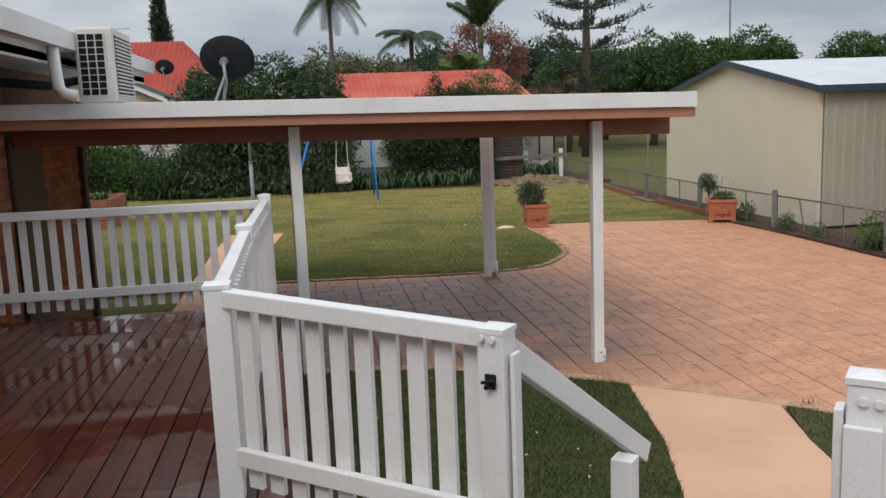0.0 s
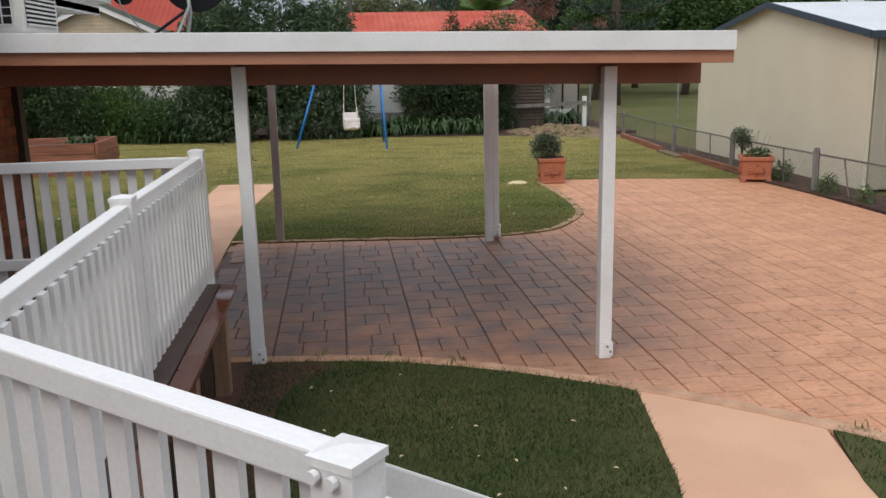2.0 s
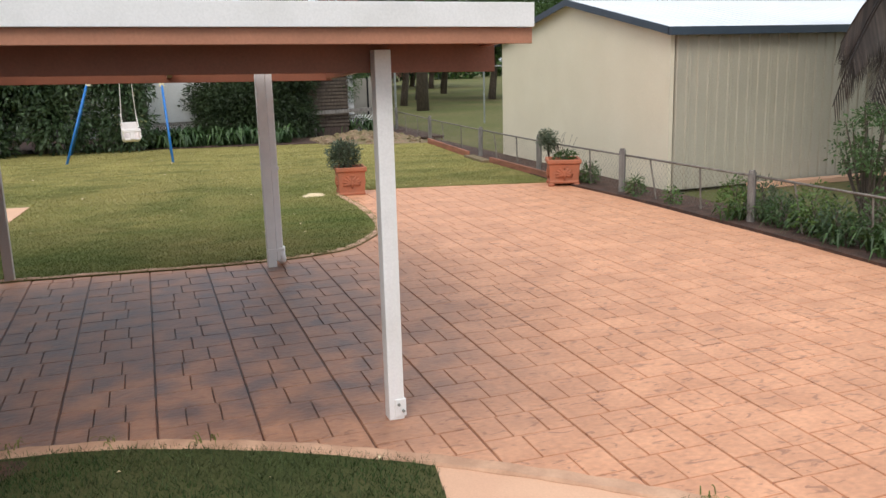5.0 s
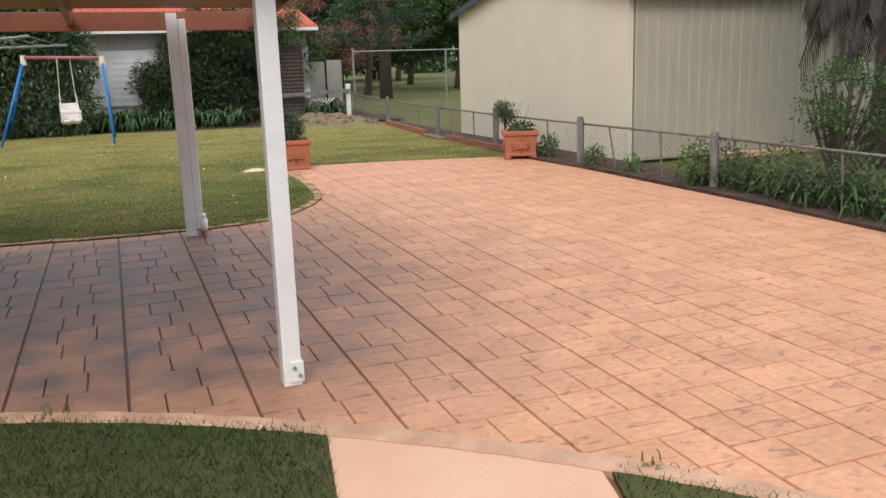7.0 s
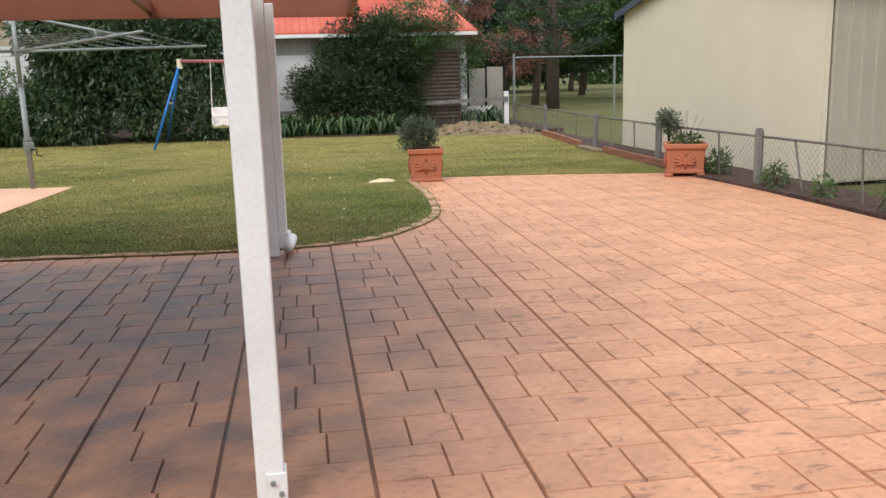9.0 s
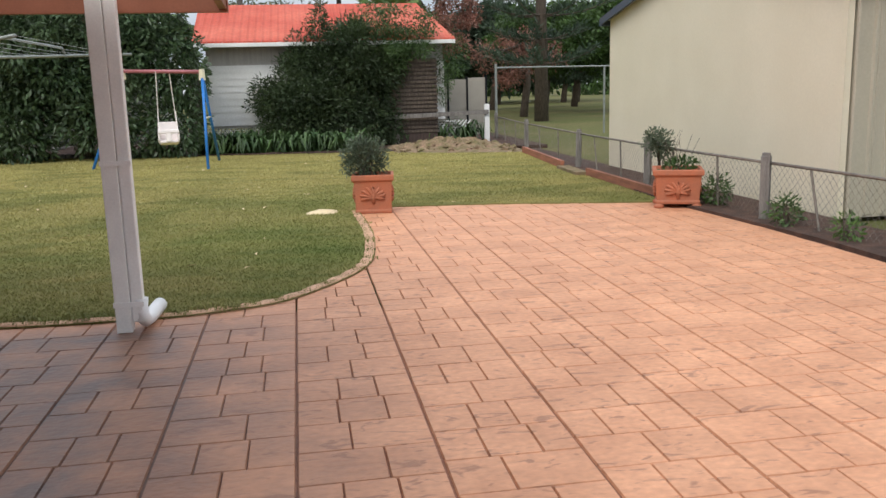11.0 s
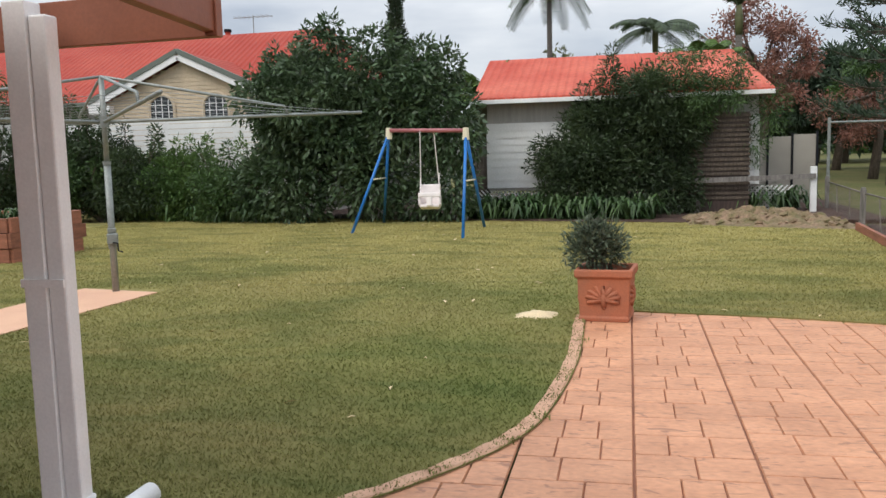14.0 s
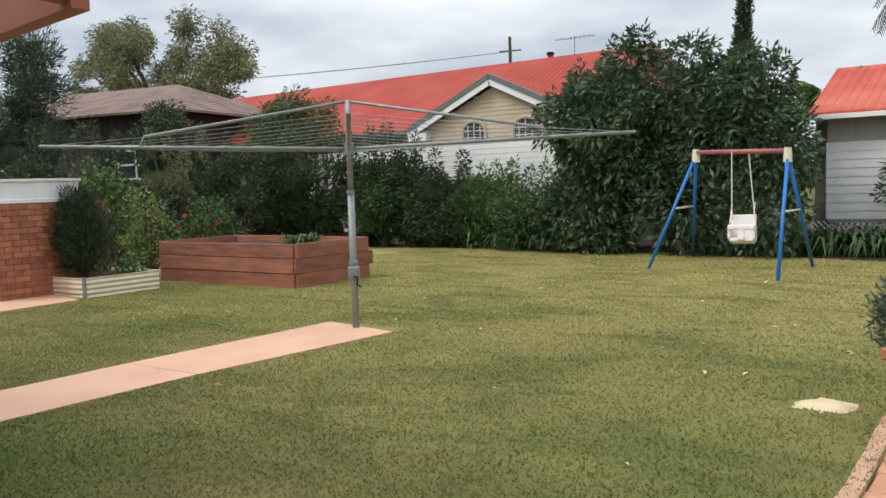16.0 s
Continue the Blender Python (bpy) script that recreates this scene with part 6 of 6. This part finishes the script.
for wx in (-7.1, -5.62):
    w = thing("window", (wx, gy, 1.9), "", "")
    w.parent = H1
    w.location = (wx + 8, gy - 32, 2.45)
    arch = [(-0.31, -0.27), (0.31, -0.27)] + [(0.31 * math.cos(a), 0.02 + 0.31 * math.sin(a)) for a in np.linspace(0, math.pi, 12)]
    me = Build()
    me.v = [(x, 0.178, z + 0.25) for x, z in arch] + [(x, 0.22, z + 0.25) for x, z in arch]
    n = len(arch)
    me.f = [tuple(range(n)), tuple(range(n, 2 * n))[::-1]] + [(i, (i + 1) % n, n + (i + 1) % n, n + i) for i in range(n)]
    q = new("pane", me.mesh("pane", M_GLASS))
    q.parent = w
    fr = Build()
    fr.tube([(x * 1.12, 0.17, z * 1.04 + 0.25) for x, z in arch[1:]] + [(-0.35, 0.17, -0.02)], 0.045, 6)
    q = new("surround", fr.mesh("surround", M_BLOND))
    q.parent = w
    fr = Build()
    for x in (-0.18, 0, 0.18):
        fr.box(x - 0.009, x + 0.009, 0.165, 0.177, -0.02, 0.56 - abs(x) * 0.5)
    for z in (-0.0, 0.17, 0.34):
        fr.box(-0.29, 0.29, 0.165, 0.177, z - 0.009, z + 0.009)
    q = new("glazing_bars", fr.mesh("glazing_bars", M_WHITE))
    q.parent = w
roofv = [(-26, 28.9, 3.0), (-2.6, 28.9, 3.0), (-4.4, 33.2, 5.2), (-26, 33.2, 5.1), (-26, 38, 3.0), (-2.6, 38, 3.0)]
Build().add(roofv + [(x, y, z - 0.06) for x, y, z in roofv], [(0, 1, 2, 3), (3, 2, 5, 4), (1, 5, 2), (6, 9, 8, 7), (9, 10, 11, 8), (0, 6, 7, 1), (1, 7, 11, 5), (0, 3, 9, 6), (3, 4, 10, 9)]).make("main_roof", M_REDROOF, H1)
Build().box(-26, -2.9, 29.3, 37.5, 0, 2.96).make("main_wall", M_GREYBOARD, H1)
Build().box(-26, -2.6, 28.82, 28.9, 2.88, 3.0).make("gutter", M_GREENTRIM, H1)
Build().tube([(-8.3, 34.5, 4.4), (-8.3, 34.5, 5.5)], 0.09, 10).make("flue", M_REDROOF, H1)
Build().tube([(-8.3, 34.5, 5.46), (-8.3, 34.5, 5.55)], 0.12, 10).make("flue_cap", M_DARK, H1)
an = thing("tv_antenna", (-6.9, 33.4, 5.0), "thin metal television antenna above red roof", "antenna")
Build().tube([(-6.9, 33.4, 5.0), (-6.9, 33.4, 5.75)], 0.014, 6).make("mast", M_GALV, an)
Build().tube([(-7.5, 33.3, 5.68), (-6.3, 33.5, 5.72)], 0.010, 5).make("boom", M_GALV, an)
for i in range(8):
    x = -7.4 + i * 0.15
    Build().tube([(x, 33.1, 5.70), (x, 33.6, 5.70)], 0.006, 4).make("element", M_GALV, an)
# white slat fence
WF = thing("slat_fence", (-7, 27.2, 0), "white horizontal slat fence behind the shrubs", "fence")
slm = Build().box(-5.2, 7.4, -0.012, 0.012, 0, 0.115).mesh("slat", M_BOARD)
for i in range(17):
    q = new("slat", slm)
    q.parent = WF
    q.location = (0, 0.25, 0.25 + i * 0.128)
for i in range(8):
    Build().box(-12.1 + i * 1.8, -12.0 + i * 1.8, 27.47, 27.55, 0, 2.42).make("fence_upright", M_BOARD, WF)
# dark house at the back left
H3 = thing("dark_house", (-20, 27, 0), "dark brown steel house with weathered brown roof", "house")
ang = pose(-19.8, 25.8, 0.25, 0, 0, 12)
q4 = lambda v: [ang @ Vector(p) for p in v]
Build().box(-9, 2.8, 0.5, 7, 0, 3.7, ang).make("wall", M_DARKWALL, H3)
rv = [(-9.5, 0, 3.75), (3.3, 0, 3.75), (0.4, 3.6, 5.0), (-9.5, 3.6, 5.0), (3.3, 7.4, 3.75), (-9.5, 7.4, 3.75)]
Build().add(q4(rv) + q4([(x, y, z - 0.07) for x, y, z in rv]), [(0, 1, 2, 3), (3, 2, 4, 5), (1, 4, 2), (6, 9, 8, 7), (9, 11, 10, 8), (0, 6, 7, 1), (1, 7, 10, 4), (0, 3, 9, 6)]).make("roof", M_BROWNROOF, H3)
for x in (-5.0, 1.2):
    w = Build().box(x - 0.7, x + 0.7, 0.46, 0.49, 1.7, 2.6, ang).make("window", M_GLASS, H3)
    fb = Build()
    for z in (1.7, 2.15, 2.6):
        fb.box(x - 0.75, x + 0.75, 0.42, 0.455, z - 0.035, z + 0.035, ang)
    for dx in (-0.72, 0, 0.72):
        fb.box(x + dx - 0.03, x + dx + 0.03, 0.42, 0.455, 1.68, 2.62, ang)
    fb.make("window_frame", M_WHITE, H3)
# power pole, wires and mast
pp = thing("power_pole", (-24, 58.5, 0), "timber power pole with crossarm and wires", "power pole")
Build().tube([(-24, 58.5, 0), (-24, 58.5, 10.9)], [0.16, 0.10], 8).make("pole", M_TRUNK, pp)
Build().beam((-24.7, 58.3, 10.0), (-23.3, 58.7, 10.0), 0.07, 0.08).make("crossarm", M_TRUNK, pp)
for x in (-24.9, -24.3, -23.7, -23.2):
    pts = [Vector((x, 58.5, 9.95)).lerp(Vector((x - 75, 45, 13.5)), t) + Vector((0, 0, -5.0 * t * (1 - t))) for t in np.linspace(0, 1, 14)]
    Build().tube(pts, 0.009, 4).make("wire", M_WIRE, pp)
mt = thing("flag_mast", (24.6, 48, 0), "thin tall metal mast beyond the trees", "mast")
Build().tube([(24.6, 48, 0), (24.6, 48, 9)], 0.05, 6).make("mast", M_GALV, mt)

# fence and rails by the park
PF = thing("steel_panel_fence", (7.9, 30, 0), "tan steel panel fence with dark posts", "fence")
for i in range(3):
    Build().box(7.05 + i * 0.55, 7.55 + i * 0.55, 30.0, 30.04, 0.02, 1.55 + 0.04 * i).make("panel", M_FENCEGREY, PF)
    Build().box(7.55 + i * 0.55, 7.6 + i * 0.55, 29.97, 30.05, 0, 1.62 + 0.04 * i).make("fence_upright", M_DARK, PF)
PR = thing("white_rail", (7, 26.9, 0), "weathered white timber rail on posts", "rail")
Build().beam((5.7, 26.9, 0.70), (8.05, 26.9, 0.76), 0.05, 0.1).make("rail", M_GREYWOOD, PR)
for x in (5.75, 8.02):
    Build().box(x - 0.06, x + 0.06, 26.94, 27.04, 0, 0.95 if x > 8 else 0.64).make("upright", M_BOARD if x > 8 else M_GREYWOOD, PR, 0.006)
PG = thing("pipe_frame_fence", (10, 28.5, 0), "tall galvanised pipe frame fence", "fence")
Build().tube([(8.55, 28.2, 0), (8.55, 28.2, 1.95)], 0.035, 8).make("upright", M_GALV, PG)
Build().tube([(8.55, 28.2, 1.85), (13.2, 29.6, 1.85)], 0.022, 8).make("pipe", M_GALV, PG)
Build().tube([(11.9, 29.2, 0), (11.9, 29.2, 1.85)], 0.03, 8).make("upright", M_GALV, PG)
TS = thing("slatted_screen", (6.7, 27.1, 0), "dark timber slatted screen behind shrubs", "screen")
for i in range(18):
    Build().box(5.55, 6.8, 27.05, 27.07, 0.3 + i * 0.1, 0.36 + i * 0.1).make("slat", M_TRUNK, TS)
Build().box(5.57, 6.78, 27.08, 27.15, 0, 2.1).make("backing", M_LEDGE, TS)

# ---- bricks, boards and paving, piece by piece ----
bk = Build().box(-0.006, 0.006, -0.113, 0.113, -0.037, 0.037).mesh("brick", M_BRICK)
for j in range(19):
    for i in range(14):
        y, z = 6.35 + i * 0.24 + (0.12 if j % 2 else 0), 0.56 + j * 0.086
        if y > 9.58 or 7.32 < y < 8.38:
            continue
        q = new("brick", bk)
        q.parent = wall
        q.location = (HX + 0.004 + 0.0015 * ((i * 7 + j * 3) % 3), y, z)
bk2 = Build().box(-0.113, 0.113, -0.006, 0.006, -0.037, 0.037).mesh("brick", M_BRICK)
for j in range(16):
    for i in range(8):
        x = -9.0 + i * 0.24 + (0.12 if j % 2 else 0)
        if x < -7.36:
            q = new("brick", bk2)
            q.parent = STAND
            q.location = (x + 8.1, 16.016 - 17.0, 0.05 + j * 0.086)
    for i in range(7):
        y = 16.14 + i * 0.24 + (0.12 if j % 2 else 0)
        if y < 17.8:
            q = new("brick", bk)
            q.parent = STAND
            q.location = (-7.278 + 8.1, y - 17.0, 0.05 + j * 0.086)

x, i = -2.43, 0
while x < 2.2:
    y1 = edge(x + 0.05)
    vs = [(x, -3, DECK - 0.03), (x + 0.106, -3, DECK - 0.03), (x + 0.106, edge(x + 0.104), DECK - 0.03), (x, edge(x), DECK - 0.03)]
    if x < -0.28 < x + 0.106:
        vs = [(x, -3, DECK - 0.03), (x + 0.106, -3, DECK - 0.03), (x + 0.106, 6.7, DECK - 0.03), (x, edge(x), DECK - 0.03)]
    bb = Build().add(vs + [(a, c, DECK - 0.0015 * (i % 2)) for a, c, _ in vs], [(3, 2, 1, 0), (4, 5, 6, 7), (0, 1, 5, 4), (1, 2, 6, 5), (2, 3, 7, 6), (3, 0, 4, 7)])
    bb.make("deck_board", M_DECK if x < -0.45 or y1 < 4 else M_LEDGE, deck, 0.003)
    x += 0.113
    i += 1

paving = tagged(Build().prism([(-0.88, 7.2), (4.8, 3.2), (7.9, 3.2), (7.9, 15.4), (4.0, 16.1), (3.9, 11.3), (-0.88, 11.8)], -0.045, -0.012).make("paving", M_JOINT), "salmon stamped-concrete paving, painted roof shade and damp stains", "paving", kind="structure")
PW = 0.553
PH = 0.285
CUTS = ((0.0, 0.36, 0.68, 1.0), (0.0, 0.5, 1.0), (0.0, 0.30, 0.66, 1.0), (0.0, 0.62, 1.0), (0.0, 0.40, 1.0), (0.0, 0.33, 0.72, 1.0))
r = random.Random(77)
rest = Build()
shared = {}
single = 0


def tile_build(w, h, v, ends):
    t = Build()
    g2, c2 = 0.0018, 0.0045
    ga, gb = [0.0045 if e else 0.0014 for e in ends]
    rr = random.Random(v)
    j = [rr.uniform(-0.001, 0.001) for _ in range(8)]
    lo = [(ga + j[0], g2 + j[1]), (w - gb + j[2], g2 + j[3]), (w - gb + j[4], h - g2 + j[5]), (ga + j[6], h - g2 + j[7])]
    hi = [(lo[0][0] + c2, lo[0][1] + c2), (lo[1][0] - c2, lo[1][1] + c2), (lo[2][0] - c2, lo[2][1] - c2), (lo[3][0] + c2, lo[3][1] - c2)]
    t.v = [(a, c, -0.014) for a, c in lo] + [(a, c, rr.uniform(-0.003, 0.0005)) for a, c in hi]
    t.f = [(4, 5, 6, 7), (0, 1, 5, 4), (1, 2, 6, 5), (2, 3, 7, 6), (3, 0, 4, 7)]
    return t


for ci in range(-4, 13):
    x0 = 1.06 + ci * PW
    for ri in range(45):
        y0 = 3.3 + ri * PH + 0.095 * (ci % 3)
        cuts = CUTS[(ri + ci * 2) % len(CUTS)]
        for k in range(len(cuts) - 1):
            xa, w = x0 + cuts[k] * PW, (cuts[k + 1] - cuts[k]) * PW
            ends = (k == 0, k == len(cuts) - 2)
            corners = [(xa, y0), (xa + w, y0), (xa + w, y0 + PH), (xa, y0 + PH)]
            if all(inside(a, c, LAWN_BACK) or inside(a, c, LAWN_FRONT) or inside(a, c, LAWN_SIDE) for a, c in corners):
                continue
            if xa < -0.9 or xa + w > 7.85 or y0 > 15.9 or y0 + xa < 6.3 or (xa < 2.9 and y0 + PH < 5.9) or (2.0 < xa < 3.2 and y0 + PH < 8.55 - xa * 0.93 - 0.1):
                continue
            v = (ri * 5 + ci * 3 + k) % 4
            if 2.2 < xa < 5.2 and 7.0 < y0 < 13.6 and single < 300:
                key = (round(w, 3), v, ends)
                if key not in shared:
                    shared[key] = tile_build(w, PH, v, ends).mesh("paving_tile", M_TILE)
                q = new("paving_tile", shared[key])
                q.parent = paving
                q.location = (xa, y0, 0)
                single += 1
            else:
                t = tile_build(w, PH, v, ends)
                rest.add([(a + xa, c + y0, z) for a, c, z in t.v], t.f)
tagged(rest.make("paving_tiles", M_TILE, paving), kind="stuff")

# ---- grass blades ----


def grass(name, outline, n, box, mat, height, label):
    pts = []
    x0, x1, y0, y1 = box
    cand = np.column_stack([rng.uniform(x0, x1, n), y0 + (y1 - y0) * rng.random(n) ** 1.6])
    poly = np.array(outline)
    ok = np.zeros(n, bool)
    for i in range(len(poly)):
        (xa, ya), (xb, yb) = poly[i], poly[i - 1]
        cond = (ya > cand[:, 1]) != (yb > cand[:, 1])
        with np.errstate(divide="ignore", invalid="ignore"):
            xx = (xb - xa) * (cand[:, 1] - ya) / (yb - ya) + xa
        ok ^= cond & (cand[:, 0] < xx)
    ok &= ~((cand[:, 0] > -1.74) & (cand[:, 0] < -0.83 + 0.085 * np.maximum(cand[:, 1] - 14.4, 0)) & (cand[:, 1] < 16.9) & (y1 > 12))
    ok &= np.hypot(cand[:, 0] - 3.57, cand[:, 1] - 15.72) > 0.14
    c = cand[ok]
    m = len(c)
    a = rng.uniform(0, 2 * math.pi, m)
    far = np.clip((c[:, 1] - 9) / 14, 0, 1) if y1 > 12 else np.zeros(m)
    h = height * rng.uniform(0.5, 1.3, m)
    w = (0.003 + 0.010 * far) * rng.uniform(0.7, 1.3, m)
    lean = h * rng.uniform(0.2, 1.3, m)
    la = rng.uniform(0, 2 * math.pi, m)
    v = np.zeros((m, 3, 3))
    v[:, 0, 0], v[:, 0, 1], v[:, 0, 2] = c[:, 0] - np.cos(a) * w, c[:, 1] - np.sin(a) * w, 0.008
    v[:, 1, 0], v[:, 1, 1], v[:, 1, 2] = c[:, 0] + np.cos(a) * w, c[:, 1] + np.sin(a) * w, 0.008
    v[:, 2, 0], v[:, 2, 1], v[:, 2, 2] = c[:, 0] + np.cos(la) * lean, c[:, 1] + np.sin(la) * lean, 0.01 + h
    me = bpy.data.meshes.new(name)
    me.vertices.add(3 * m)
    me.vertices.foreach_set("co", v.ravel())
    me.loops.add(3 * m)
    me.loops.foreach_set("vertex_index", np.arange(3 * m))
    me.polygons.add(m)
    me.polygons.foreach_set("loop_start", np.arange(0, 3 * m, 3))
    me.materials.append(mat)
    me.update(calc_edges=True)
    return tagged(new(name, me), label, "grass", kind="stuff")


grass("grass_blades", LAWN_BACK, 620000, (-7, 8, 11.2, 27), M_GRASS, 0.017, "short green and straw grass blades")
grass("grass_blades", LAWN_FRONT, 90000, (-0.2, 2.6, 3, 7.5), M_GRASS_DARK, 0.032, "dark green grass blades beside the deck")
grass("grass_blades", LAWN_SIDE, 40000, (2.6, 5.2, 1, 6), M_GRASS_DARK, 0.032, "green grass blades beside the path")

fallen = Build()
r = random.Random(91)
for i in range(90):
    x, y = r.uniform(-5, 6.5), r.uniform(12.5, 25)
    if inside(x, y, LAWN_BACK):
        m = pose(x, y, 0.03, r.uniform(-20, 20), r.uniform(-20, 20), r.uniform(0, 360))
        k = r.uniform(0.02, 0.05)
        fallen.add([m @ Vector(p) for p in ((0, 0, 0), (k, k * 0.4, 0.008), (2 * k, 0, 0), (k, -k * 0.4, 0.008))], [(0, 1, 2, 3)])
for i in range(24):
    x, y = r.uniform(0.2, 2.2), r.uniform(4.5, 6.9)
    if inside(x, y, LAWN_FRONT):
        m = pose(x, y, 0.035, r.uniform(-20, 20), r.uniform(-20, 20), r.uniform(0, 360))
        k = r.uniform(0.008, 0.02)
        fallen.add([m @ Vector(p) for p in ((0, 0, 0), (k, k * 0.5, 0.006), (2 * k, 0, 0), (k, -k * 0.5, 0.006))], [(0, 1, 2, 3)])
tagged(fallen.make("fallen_leaves", M_SAND), "scattered dry pale leaves on the grass", "leaves", kind="stuff")

for i, (x, y, k) in enumerate(((0.15, 3.35, 0.3), (0.55, 3.2, 0.34), (0.85, 3.05, 0.28), (0.05, 3.9, 0.25))):
    bush("deck_side_plant", "thin leafy plant growing beside the deck", (x, y, 0.02), [(x, y, k, 0.14, 0.14, k * 0.8), (x + 0.07, y + 0.05, k * 1.5, 0.08, 0.08, k * 0.5)], L_BRIGHT, 0.06, 0.022, 500, "plants beside the deck")
tufts = Build()
r = random.Random(15)
for p in KERB_FRONT[6::5]:
    if r.random() < 0.6 and not 2.2 < p[0] < 3.4:
        straps(tufts, p[0], p[1] - 0.02, 0.01, 9, r.uniform(0.04, 0.08), r, 1.1, 0.004)
for p in LOBE[5::7]:
    straps(tufts, p[0] - 0.02, p[1] + 0.03, 0.01, 9, r.uniform(0.03, 0.05), r, 1.1, 0.004)
for i in range(40):
    straps(tufts, 2.0 + r.uniform(-0.5, 0.9), 11.46 + r.uniform(-0.03, 0.08), 0.01, 8, r.uniform(0.03, 0.08), r, 1.1, 0.004)
tagged(tufts.make("edge_tufts", M_GRASS), "grass tufts creeping over the concrete edging", "grass", kind="stuff")
